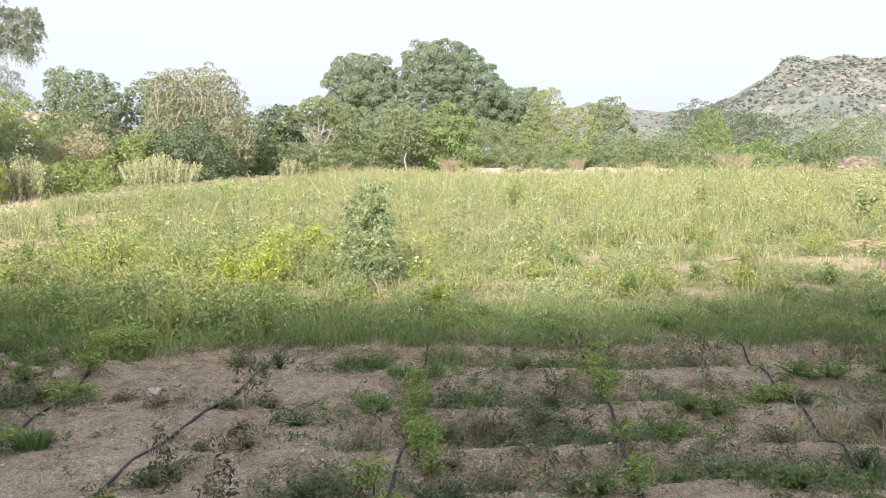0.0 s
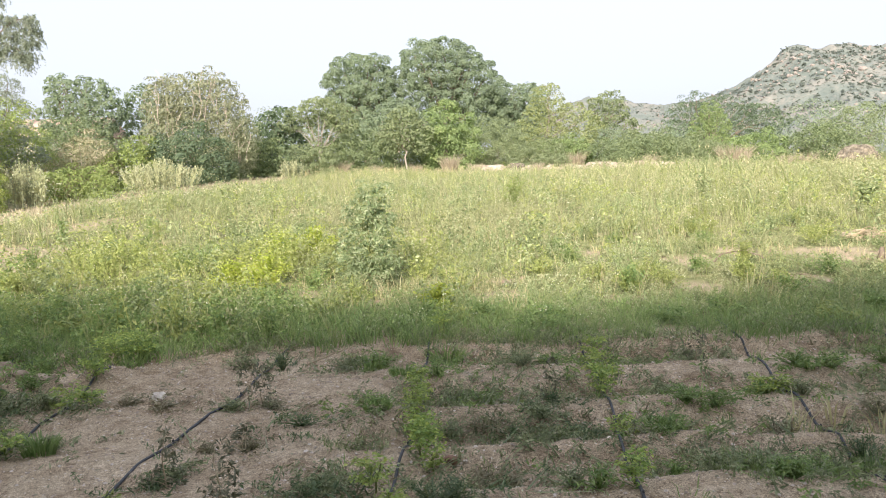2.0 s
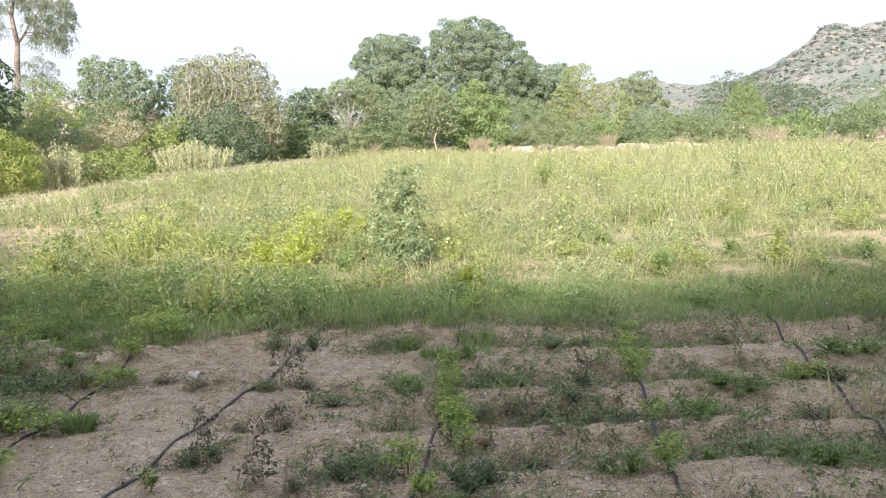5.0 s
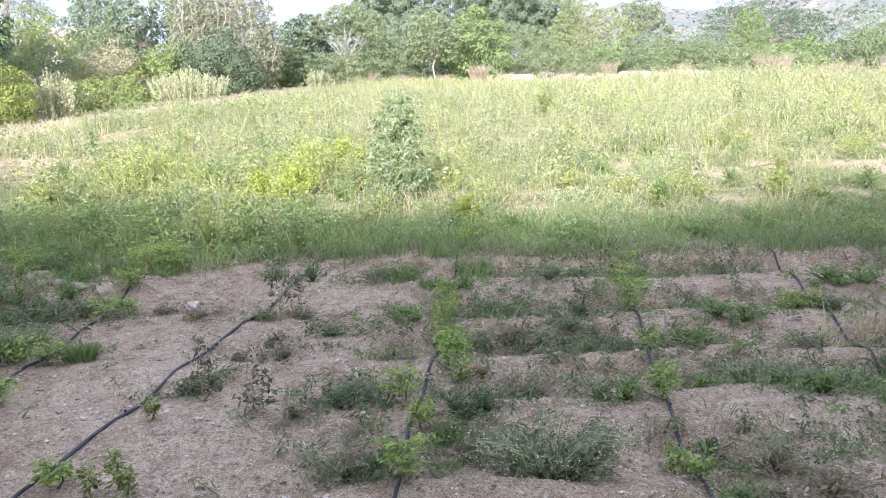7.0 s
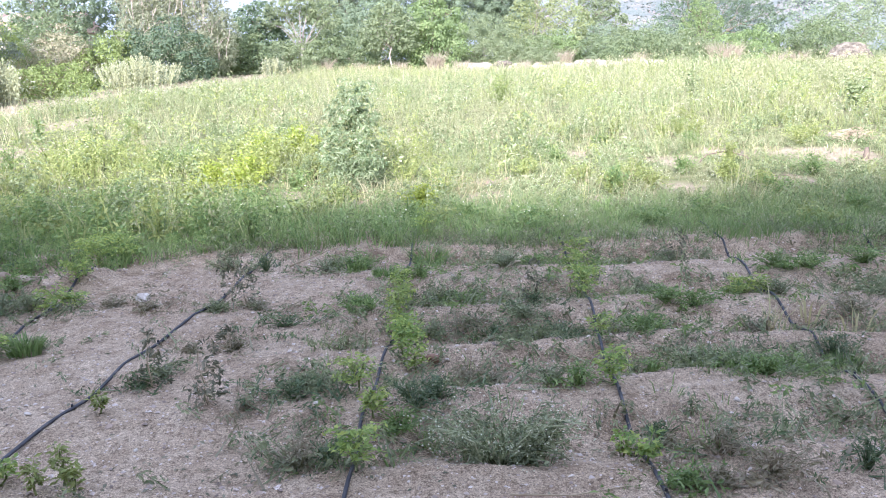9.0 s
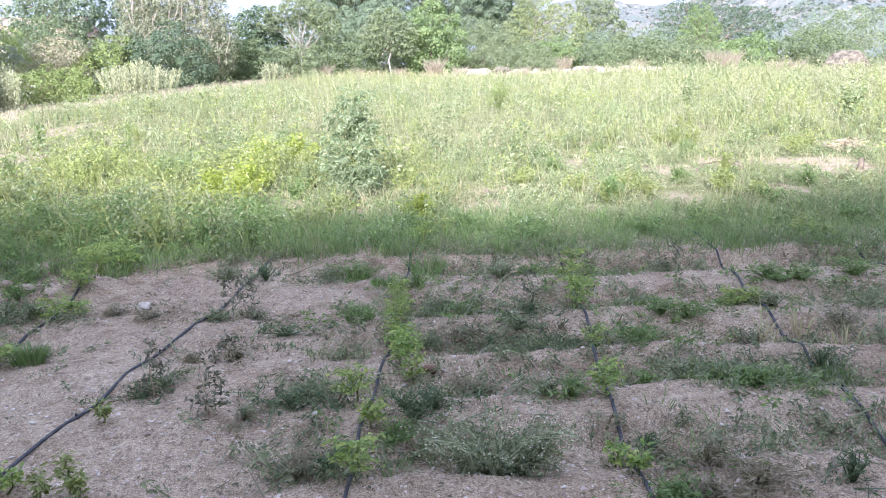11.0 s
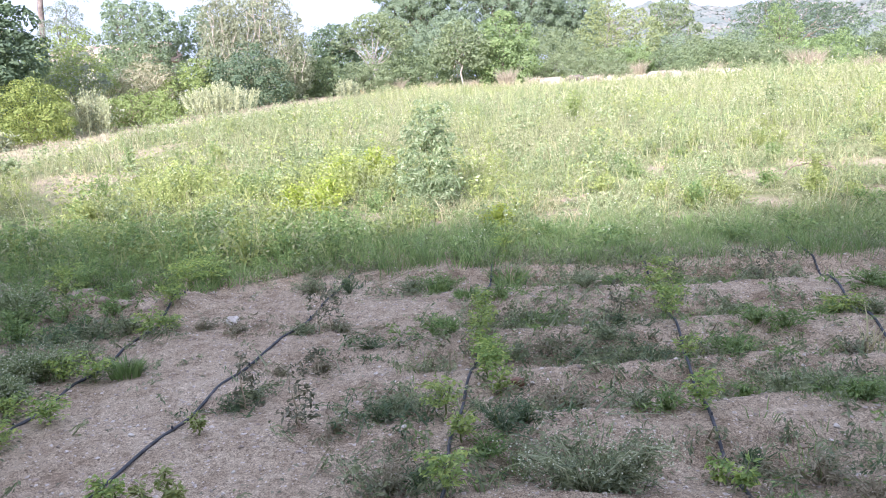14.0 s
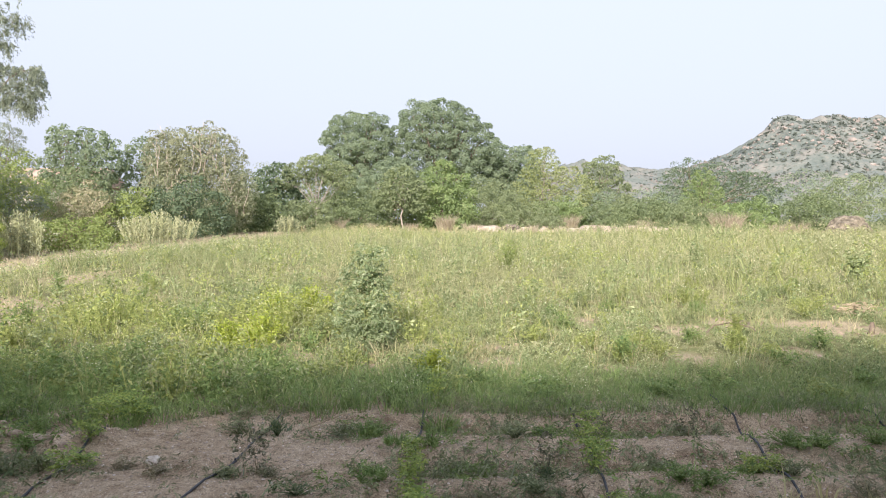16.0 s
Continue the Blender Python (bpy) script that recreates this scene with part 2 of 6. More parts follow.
LEAF_YELLOW = leaf_material("yellow_green_leaf", (0.235, 0.315, 0.05), (0.355, 0.43, 0.075), (0.49, 0.535, 0.13), 1.5, 0.4)
LEAF_CROP = leaf_material("crop_leaf", (0.14, 0.23, 0.065), (0.25, 0.355, 0.10), (0.43, 0.49, 0.15), 2.0, 0.4, 0.45, (0.33, 0.36, 0.11), 0.35)
LEAF_GREYWEED = leaf_material("grey_green_weed_leaf", (0.13, 0.165, 0.10), (0.24, 0.28, 0.165), (0.41, 0.44, 0.29), 3.0, 0.38)
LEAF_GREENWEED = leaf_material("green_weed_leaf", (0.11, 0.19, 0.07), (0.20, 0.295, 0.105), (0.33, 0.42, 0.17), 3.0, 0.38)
LEAF_DEADWEED = leaf_material("dead_weed_leaf", (0.115, 0.12, 0.08), (0.185, 0.185, 0.13), (0.275, 0.265, 0.19), 3.0, 0.2, 0.8)
LEAF_DUSKWEED = leaf_material("dusky_weed_leaf", (0.075, 0.12, 0.065), (0.13, 0.19, 0.10), (0.22, 0.28, 0.15), 3.0, 0.35)
LEAF_BLUEWEED = leaf_material("bluish_weed_leaf", (0.11, 0.16, 0.068), (0.222, 0.285, 0.13), (0.41, 0.45, 0.255), 0.9, 0.25)
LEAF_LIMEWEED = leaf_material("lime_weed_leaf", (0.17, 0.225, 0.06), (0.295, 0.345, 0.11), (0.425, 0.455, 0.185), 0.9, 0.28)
LEAF_FADED = leaf_material("faded_weed_leaf", (0.15, 0.15, 0.10), (0.235, 0.235, 0.16), (0.35, 0.335, 0.235), 5.0, 0.28, 0.7, (0.27, 0.21, 0.15), 0.6)
LEAF_SHRUB = leaf_material("tall_shrub_leaf", (0.14, 0.205, 0.10), (0.25, 0.325, 0.175), (0.43, 0.485, 0.315), 2.0, 0.38, 0.45)
# tree and dark bush leaves lightened in colour to stand for haze over distance
LEAF_NEEM = leaf_material("hazed_tree_leaf", (0.19, 0.25, 0.185), (0.235, 0.30, 0.21), (0.30, 0.365, 0.24), 0.35, 0.5, 0.8, (0.20, 0.26, 0.195), 0.5)
LEAF_DARK = leaf_material("dark_bush_leaf", (0.175, 0.22, 0.13), (0.25, 0.30, 0.17), (0.34, 0.39, 0.225), 0.6, 0.5, 0.75, (0.19, 0.24, 0.155), 0.5)
LEAF_MID = leaf_material("bush_leaf", (0.12, 0.165, 0.085), (0.195, 0.25, 0.13), (0.30, 0.355, 0.19), 0.6, 0.45, 0.65, (0.16, 0.21, 0.125), 0.6)
LEAF_BRIGHT = leaf_material("bright_bush_leaf", (0.17, 0.23, 0.08), (0.26, 0.335, 0.12), (0.37, 0.43, 0.17), 0.7, 0.42, 0.65)
LEAF_FERN = leaf_material("feathery_leaf", (0.165, 0.22, 0.06), (0.27, 0.32, 0.095), (0.39, 0.425, 0.14), 1.2, 0.42, 0.65, (0.18, 0.24, 0.08), 0.5)
LEAF_LIME = leaf_material("yellowish_tree_leaf", (0.22, 0.265, 0.125), (0.295, 0.335, 0.16), (0.385, 0.415, 0.21), 0.6, 0.45, 0.65, (0.25, 0.30, 0.15), 0.5)
LEAF_GREYTREE = leaf_material("grey_green_tree_leaf", (0.165, 0.205, 0.17), (0.24, 0.28, 0.225), (0.325, 0.36, 0.285), 0.5, 0.4, 0.5, (0.20, 0.245, 0.20), 0.5)
# dusty leaf, made paler and greyer still for the haze before the thicket
LEAF_TWIGGY = leaf_material("dusty_hazed_thicket_leaf", (0.185, 0.215, 0.145), (0.265, 0.295, 0.195), (0.37, 0.395, 0.265), 0.8, 0.42, 0.6, (0.275, 0.28, 0.20), 0.5)
LEAF_DRYBUSH = leaf_material("dry_bush_leaf", (0.24, 0.225, 0.145), (0.35, 0.32, 0.22), (0.47, 0.43, 0.32), 1.2, 0.35, 0.7, (0.24, 0.27, 0.15), 0.6)
LEAF_SILVER = leaf_material("silvery_leaf", (0.20, 0.235, 0.15), (0.32, 0.35, 0.235), (0.47, 0.485, 0.35), 1.0, 0.3, 0.7)
LEAF_CREAM = leaf_material("cream_flower_spike", (0.30, 0.32, 0.19), (0.44, 0.45, 0.29), (0.58, 0.575, 0.41), 1.2, 0.3, 0.8, (0.33, 0.37, 0.21), 0.5)
LEAF_FLOWER = leaf_material("white_flower_head", (0.40, 0.42, 0.30), (0.52, 0.54, 0.41), (0.66, 0.66, 0.55), 2.0, 0.2, 0.8, (0.58, 0.56, 0.43), 0.3)
# scrub paled towards the slope: the air's haze is in its colour
LEAF_SCRUB = leaf_material("hazed_hill_scrub", (0.13, 0.158, 0.148), (0.154, 0.183, 0.168), (0.182, 0.21, 0.188), 0.02, 0.5)

# ---- geometry helpers ----


def np_mesh(name, verts, quads=None, tris=None, mat=None, smooth=False):
    verts = np.asarray(verts, dtype=np.float32).reshape(-1, 3)
    q = np.zeros((0, 4), int) if quads is None else np.asarray(quads).reshape(-1, 4)
    t = np.zeros((0, 3), int) if tris is None else np.asarray(tris).reshape(-1, 3)
    me = bpy.data.meshes.new(name)
    me.vertices.add(len(verts))
    me.vertices.foreach_set("co", verts.ravel())
    loops = np.concatenate([q.ravel(), t.ravel()]).astype(np.int32)
    me.loops.add(len(loops))
    me.loops.foreach_set("vertex_index", loops)
    me.polygons.add(len(q) + len(t))
    starts = np.concatenate([np.arange(len(q)) * 4, len(q) * 4 + np.arange(len(t)) * 3]).astype(np.int32)
    me.polygons.foreach_set("loop_start", starts)
    me.polygons.foreach_set("use_smooth", np.full(len(q) + len(t), smooth))
    if mat:
        me.materials.append(mat)
    me.update(calc_edges=True)
    return me


def part(name, geo, mat, parent=None, label="", smooth=False):
    """Links geometry (verts, quads, tris) or a ready mesh as one object under a thing or part."""
    me = geo if isinstance(geo, bpy.types.Mesh) else np_mesh(name, geo[0], geo[1], geo[2], mat, smooth)
    ob = new(name, me)
    if parent is not None:
        ob.parent = parent
    if label:
        tagged(ob, label)
    return ob


def thing(name, x, y, z, label, category, group="", turn=0.0):
    e = new(name)
    e.empty_display_size = 0.2
    e.matrix_basis = pose(x, y, z, 0, 0, turn)
    return tagged(e, label, category, group)


def join(*geos):
    vs, qs, ts, n = [], [], [], 0
    for v, q, t in geos:
        v = np.asarray(v, float).reshape(-1, 3)
        vs.append(v)
        if q is not None and len(q):
            qs.append(np.asarray(q).reshape(-1, 4) + n)
        if t is not None and len(t):
            ts.append(np.asarray(t).reshape(-1, 3) + n)
        n += len(v)
    return (np.concatenate(vs), np.concatenate(qs) if qs else None, np.concatenate(ts) if ts else None)


def unit(v):
    return v / np.maximum(np.linalg.norm(v, axis=-1, keepdims=True), 1e-9)


def leaf_quads(p, n, length, width, rng, along=None, fold=0.12):
    """One folded diamond leaf at each point p with normal n."""
    k = len(p)
    t = rng.normal(size=(k, 3)) if along is None else along + 0.25 * rng.normal(size=(k, 3))
    n = unit(n)
    t = unit(t - n * (t * n).sum(1, keepdims=True))
    s = np.cross(n, t)
    L = (length * rng.uniform(0.7, 1.3, k))[:, None]
    W = (width * rng.uniform(0.7, 1.3, k))[:, None]
    v = np.stack([p - t * L * 0.5, p + s * W * 0.5 + n * fold * W, p + t * L * 0.5 - n * 0.15 * L, p - s * W * 0.5 + n * fold * W], 1)
    return v.reshape(-1, 3), np.arange(k * 4).reshape(-1, 4), None


def blades(base, lean, height, width, rng):
    """Grass blades: a tapering strip bent over in its lean direction."""
    k = len(base)
    h = (height * rng.uniform(0.55, 1.2, k))[:, None]
    a = rng.uniform(0, 2 * np.pi, k)
    side = np.stack([np.cos(a), np.sin(a), np.zeros(k)], 1)
    w = (width * rng.uniform(0.7, 1.3, k))[:, None]
    up = np.array([0, 0, 1.0])
    mid = base + lean * h * 0.35 + up * h * 0.6
    tip = base + lean * h * 1.0 + up * h * rng.uniform(0.8, 1.0, k)[:, None]
    v = np.stack([base - side * w * 0.5, base + side * w * 0.5, mid + side * w * 0.4, mid - side * w * 0.4, tip], 1)
    i = np.arange(k)[:, None] * 5
    return v.reshape(-1, 3), i + np.array([0, 1, 2, 3]), i + np.array([3, 2, 4])


def tube(points, radii, sides=6):
    pts = np.asarray(points, float)
    r = np.asarray(radii, float)
    k = len(pts)
    d = unit(np.gradient(pts, axis=0))
    ref = np.where(np.abs(d[:, 2:3]) > 0.9, np.array([[1.0, 0, 0]]), np.array([[0, 0, 1.0]]))
    a = unit(np.cross(d, ref))
    b = np.cross(d, a)
    th = np.linspace(0, 2 * np.pi, sides, endpoint=False)
    ring = a[:, None] * np.cos(th)[None, :, None] + b[:, None] * np.sin(th)[None, :, None]
    v = (pts[:, None] + ring * r[:, None, None]).reshape(-1, 3)
    i, j = np.meshgrid(np.arange(k - 1), np.arange(sides), indexing="ij")
    j2 = (j + 1) % sides
    q = np.stack([i * sides + j, i * sides + j2, (i + 1) * sides + j2, (i + 1) * sides + j], -1).reshape(-1, 4)
    v = np.concatenate([v, pts[:1], pts[-1:]])
    c0, c1 = k * sides, k * sides + 1
    jj = np.arange(sides)
    t0 = np.stack([np.full(sides, c0), (jj + 1) % sides, jj], 1)
    t1 = np.stack([np.full(sides, c1), (k - 1) * sides + jj, (k - 1) * sides + (jj + 1) % sides], 1)
    return v, q, np.concatenate([t0, t1])


def limb(a, b, r0, r1, rng, sag=0.12, n=6, sides=6):
    """A crooked tapering branch from a to b."""
    a, b = np.asarray(a, float), np.asarray(b, float)
    s = np.linspace(0, 1, n)[:, None]
    d = np.linalg.norm(b - a)
    pts = a + (b - a) * s + np.array([0, 0, 1.0]) * d * sag * np.sin(np.pi * s)
    pts[1:-1] += rng.normal(size=(n - 2, 3)) * d * 0.035
    return tube(pts, np.linspace(r0, r1, n), sides)


def repeat_at(geo, pos, scale, turn, tilt):
    """Many copies of one small plant baked into one mesh."""
    v, q, t = geo
    m, n = len(pos), len(v)
    c, s = np.cos(turn), np.sin(turn)
    x = v[None, :, 0] * c[:, None] - v[None, :, 1] * s[:, None]
    y = v[None, :, 0] * s[:, None] + v[None, :, 1] * c[:, None]
    z = np.repeat(v[None, :, 2], m, 0)
    out = np.stack([x + z * tilt[:, :1], y + z * tilt[:, 1:], z], -1) * scale[:, None, None] + pos[:, None]
    off = (np.arange(m) * n)[:, None, None]
    return (out.reshape(-1, 3), None if q is None else (q[None] + off).reshape(-1, 4), None if t is None else (t[None] + off).reshape(-1, 3))


def lattice(ix, iy, seed):
    h = (ix * 374761393 + iy * 668265263 + seed * 974711) & 0xFFFFFFFF
    h = ((h ^ (h >> 13)) * 1274126177) & 0xFFFFFFFF
    return ((h ^ (h >> 16)) & 0xFFFF) / 65535.0


def vnoise(x, y, seed=0):
    x, y = np.asarray(x, float), np.asarray(y, float)
    ix, iy = np.floor(x).astype(np.int64), np.floor(y).astype(np.int64)
    fx, fy = x - ix, y - iy
    fx, fy = fx * fx * (3 - 2 * fx), fy * fy * (3 - 2 * fy)
    a, b = lattice(ix, iy, seed), lattice(ix + 1, iy, seed)
    c, d = lattice(ix, iy + 1, seed), lattice(ix + 1, iy + 1, seed)
    return (a + (b - a) * fx) * (1 - fy) + (c + (d - c) * fx) * fy


def fbm(x, y, seed=0, octaves=4):
    out, amp, tot = 0, 1.0, 0
    for o in range(octaves):
        out = out + amp * vnoise(x * 2**o, y * 2**o, seed + o)
        tot += amp
        amp *= 0.5
    return out / tot


def smooth(a, b, x):
    s = np.clip((x - a) / (b - a), 0, 1)
    return s * s * (3 - 2 * s)


RISE_Y = (0, 9.12, 13.68, 18.24, 22.8, 29.64, 36.48, 43.32, 52.44, 4560)
RISE_Z = (0, 0, 0.17, 0.42, 0.63, 0.84, 0.94, 1.00, 1.14, 1.14)


FURROWS = (6.21, 5.27, 4.5, 3.9, 3.13)


def furrow(x, y):
    """Distance to the nearest of the shallow weedy furrows that cross the beds."""
    w = y + 0.5 * (fbm(x * 0.7, y * 0.25, 21) - 0.5) + 0.06 * (fbm(x * 4, y * 4, 22) - 0.5)
    return np.min([np.abs(w - f) for f in FURROWS], axis=0)


BARE = ((-7.2, 13.2, 0.65, 0.7), (-7.9, 13.9, 0.6, 0.6), (-6.9, 13.9, 0.5, 0.45), (-6.6, 11.9, 0.5, 0.4), (-8.35, 17.0, 0.7, 0.7), (-7.9, 17.9, 0.6, 0.6), (-6.4, 9.5, 0.5, 0.35), (5.4, 11.75, 0.6, 0.75), (6.25, 11.4, 0.45, 0.6), (3.5, 11.55, 0.32, 0.5),
        (4.55, 11.9, 0.4, 0.5), (3.05, 9.4, 0.3, 0.3), (4.4, 9.75, 0.35, 0.3), (4.1, 9.5, 0.2, 0.2), (0.8, 10.15, 0.3, 0.25), (0.65, 9.15, 0.35, 0.28), (2.0, 8.7, 0.28, 0.22), (2.2, 12.3, 0.25, 0.3), (-0.87, 8.75, 0.5, 0.35), (-1.85, 9.5, 0.35, 0.3), (7.3, 13.7, 0.6, 0.5))


def bareness(x, y):
    out = np.zeros_like(x)
    wob = 1.7 * (fbm(x * 2.0, y * 2.0, 61) - 0.5)
    for cx, cy, rx, ry in BARE:
        out = np.maximum(out, smooth(1.2, 0.75, np.hypot((x - cx) / rx, (y - cy) / ry) + wob))
    return out


TRACK_Y = (9.12, 13.68, 15.96, 19.95, 22.8, 25.08, 28.5, 31.92, 38.76, 45.6)
TRACK_X = (-9.9, -10.4, -10.7, -10.6, -9.9, -9.0, -8.2, -7.4, -7.2, -7.2)


def track_band(x, y):
    """1 on the dry mown track along the side of the field."""
    c = np.interp(y, TRACK_Y, TRACK_X) + 0.9 * (fbm(x * 0.5, y * 0.5, 62) - 0.5)
    return smooth(0.5, -0.4, x - c) * smooth(11.4, 15.96, y) * smooth(44.46, 41.04, y)


def ground_z(x, y):
    """Height of the ground: flat beds, a field that rises gently away and dips towards the track."""
    x, y = np.asarray(x, float), np.asarray(y, float)
    z = np.interp(y, RISE_Y, RISE_Z)
    z = z - 0.06 * np.clip(-x - 9, 0, 14) * smooth(9.12, 15.96, y) - 0.014 * np.clip(x - 8, 0, 20) * smooth(11.4, 22.8, y)
    z = z + 0.10 * (fbm(x * 0.22, y * 0.22, 11) - 0.5) * smooth(7.98, 13.68, y)
    bed = smooth(7.52, 6.38, y) * smooth(0, 1.37, y)
    right = 0.25 + 0.75 * smooth(-0.9, 0.2, x)
    z = z + bed * (0.085 * right * (smooth(0.03, 0.30, furrow(x, y)) - 0.6) + 0.05 * (fbm(x * 1.3, y * 1.3, 31) - 0.5) + 0.045 * (fbm(x * 5, y * 5, 41) - 0.5) + 0.014 * (vnoise(x * 13, y * 13, 47) - 0.5))
    lumps = np.exp(-(((x + 3.1) / 0.65) ** 2 + ((y - 5.64 - 0.28 * (x + 3.1)) / 0.3) ** 2))
    z = z + lumps * (0.02 + 0.75 * np.maximum(0, fbm(x * 4.0, y * 4.0, 43) - 0.40))
    z = z + np.where((y > 7.4) & (y < 23), bareness(x, y) * 0.10 * (fbm(x * 2.6, y * 2.6, 44) - 0.5), 0)
    ridge = smooth(6.04, 6.55, y + 0.5 * (fbm(x * 0.9, y * 0.2, 51) - 0.5)) * smooth(8.21, 7.07, y)
    return z + 0.025 * ridge


def gz(x, y):
    return float(ground_z(np.array([x]), np.array([y]))[0])


# ---- ground ----


def spread(a, b, step, far, ratio=1.35, back=None):
    mid = list(np.arange(a, b, step))
    lo, s = [], step
    while (lo[-1] if lo else a) > -far:
        s *= back or ratio
        lo.append((lo[-1] if lo else a) - s)
    hi, s = [], step
    while (hi[-1] if hi else mid[-1]) < far:
        s *= ratio
        hi.append((hi[-1] if hi else mid[-1]) + s)
    return np.array(lo[::-1] + mid + hi)


def build_ground():
    xs = spread(-4.2, 4.2, 0.046, 3500, 1.12)
    ys = spread(2.2, 7.3, 0.042, 3500, 1.075, 1.4)
    X, Y = np.meshgrid(xs, ys, indexing="ij")
    Z = ground_z(X, Y)
    v = np.stack([X, Y, Z], -1).reshape(-1, 3)
    i, j = np.meshgrid(np.arange(len(xs) - 1), np.arange(len(ys) - 1), indexing="ij")
    n = len(ys)
    q = np.stack([i * n + j, (i + 1) * n + j, (i + 1) * n + j + 1, i * n + j + 1], -1).reshape(-1, 4)
    ob = part("ground", (v, q, None), MAT_GROUND, None, "", True)
    x, y = v[:, 0], v[:, 1]
    soilish = 0.5 + 1.6 * (fbm(x * 0.9, y * 0.9, 63) - 0.5)
    turf = smooth(6.73, 7.98, y + soilish - 0.5)
    colour = np.stack([turf, track_band(x, y), bareness(x, y), np.ones(len(x))], 1)
    layer = ob.data.color_attributes.new("cover", "FLOAT_COLOR", "POINT")
    layer.data.foreach_set("color", colour.astype(np.float32).ravel())
    tagged(ob, "gritty pinkish-brown soil beds rising into a weedy field", "ground", "", "structure")


build_ground()

# ---- hills ----


def rock_geo(rng, rx, ry, rz, rings=7, segs=10, lump=0.28):
    th = np.linspace(0, np.pi, rings)
    ph = np.linspace(0, 2 * np.pi, segs, endpoint=False)
    T, P = np.meshgrid(th, ph, indexing="ij")
    sx, sy = rng.uniform(0, 50, 2)
    r = 1 + lump * (fbm(np.cos(P) * np.sin(T) * 1.3 + sx, np.sin(P) * np.sin(T) * 1.3 + np.cos(T) + sy, 3) - 0.5) * 2
    v = np.stack([r * np.sin(T) * np.cos(P) * rx, r * np.sin(T) * np.sin(P) * ry, r * np.cos(T) * rz], -1).reshape(-1, 3)
    i, j = np.meshgrid(np.arange(rings - 1), np.arange(segs), indexing="ij")
    j2 = (j + 1) % segs
    q = np.stack([i * segs + j, (i + 1) * segs + j, (i + 1) * segs + j2, i * segs + j2], -1).reshape(-1, 4)
    return v, q, None


def build_hill(name, label, crest_x, crest_z, y0, depth_front, depth_back, rocks, scrub, seed):
    """A granite hill: its crest runs in x, slopes fall to both sides; boulders and scrub on its face, all in
    haze-greyed colours.
    """
    rng = np.random.default_rng(seed)
    xs = np.linspace(crest_x[0], crest_x[-1], 210)
    ys = np.concatenate([np.linspace(y0 - depth_front, y0, 60), np.linspace(y0, y0 + depth_back, 12)[1:]])

    def height(X, Y):
        crest = np.interp(X, crest_x, crest_z) + 7.0 * (fbm(X * 0.07, X * 0, seed + 2, 4) - 0.5)
        f = np.where(Y < y0, 1 - ((y0 - Y) / depth_front), 1 - ((Y - y0) / depth_back))
        f = np.clip(f, 0, 1) ** 0.8
        rough = (fbm(X * 0.02, Y * 0.02, seed, 5) - 0.5) * 26 * f * (1 - f) * 2 + (fbm(X * 0.09, Y * 0.09, seed + 9, 4) - 0.5) * 9 * f
        return 1.0 + crest * f + rough

    X, Y = np.meshgrid(xs, ys, indexing="ij")
    v = np.stack([X, Y, height(X, Y)], -1).reshape(-1, 3)
    n = len(ys)
    i, j = np.meshgrid(np.arange(len(xs) - 1), np.arange(n - 1), indexing="ij")
    q = np.stack([i * n + j, (i + 1) * n + j, (i + 1) * n + j + 1, i * n + j + 1], -1).reshape(-1, 4)
    hill = thing(name, 0, 0, 0, label, "hill")
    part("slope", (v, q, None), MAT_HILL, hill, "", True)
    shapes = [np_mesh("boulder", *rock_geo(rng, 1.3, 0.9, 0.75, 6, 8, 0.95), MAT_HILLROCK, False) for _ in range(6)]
    for _ in range(rocks):
        x = rng.uniform(crest_x[0] + 10, crest_x[-1] - 5)
        y = y0 - depth_front * rng.beta(1.0, 1.5) * 0.85
        cl = fbm(np.array([x * 0.013]), np.array([y * 0.013]), seed + 4)[0]
        if cl < 0.45:
            continue
        s = min(2.6, 0.6 + 1.3 * rng.uniform() ** 2 + 6.0 * max(0.0, cl - 0.47))
        ob = part("boulder", shapes[rng.integers(6)], None, hill)
        ob.matrix_basis = pose(x, y, float(height(np.array([x]), np.array([y]))[0]) - s * 0.05, rng.uniform(-20, 20), rng.uniform(-20, 20), rng.uniform(0, 360)) @ Matrix.Diagonal((s, s, s, 1))
    k = rocks * 7
    x = rng.uniform(crest_x[0], crest_x[-1], k)
    y = y0 - depth_front * (0.01 + rng.beta(1.0, 1.4, k) * 0.9)
    cl = fbm(x * 0.02, y * 0.02, seed + 6)
    keep = rng.uniform(0, 1, k) < 0.15 + 5.0 * (cl - 0.46)
    x, y = x[keep], y[keep]
    octa = np.array([(1.2, 0, 0), (0, 1, 0), (-1.1, 0, 0), (0, -1, 0), (0, 0, 0.8), (0, 0, -0.6)]) + rng.normal(size=(6, 3)) * 0.25
    tri = np.array([(0, 1, 4), (1, 2, 4), (2, 3, 4), (3, 0, 4), (1, 0, 5), (2, 1, 5), (3, 2, 5), (0, 3, 5)])
    base = np.stack([x, y, height(x, y)], -1)
    sc = part("scree", repeat_at((octa, None, tri), base, 0.5 + 1.5 * rng.uniform(0, 1, len(x)) ** 3, rng.uniform(0, 6.28, len(x)), rng.normal(size=(len(x), 2)) * 0.3), MAT_HILLROCK, hill)
    tagged(sc, "pale loose rocks over the hillside", "", "", "stuff")
    k = scrub
    x = rng.uniform(crest_x[0], crest_x[-1], k)
    y = y0 - depth_front * (0.02 + rng.beta(1.0, 1.2, k) * 0.96)
    keep = fbm(x * 0.03, y * 0.03, seed + 7) > 0.30
    x, y = x[keep], y[keep]
    base = np.stack([x, y, height(x, y) - 0.5], -1)
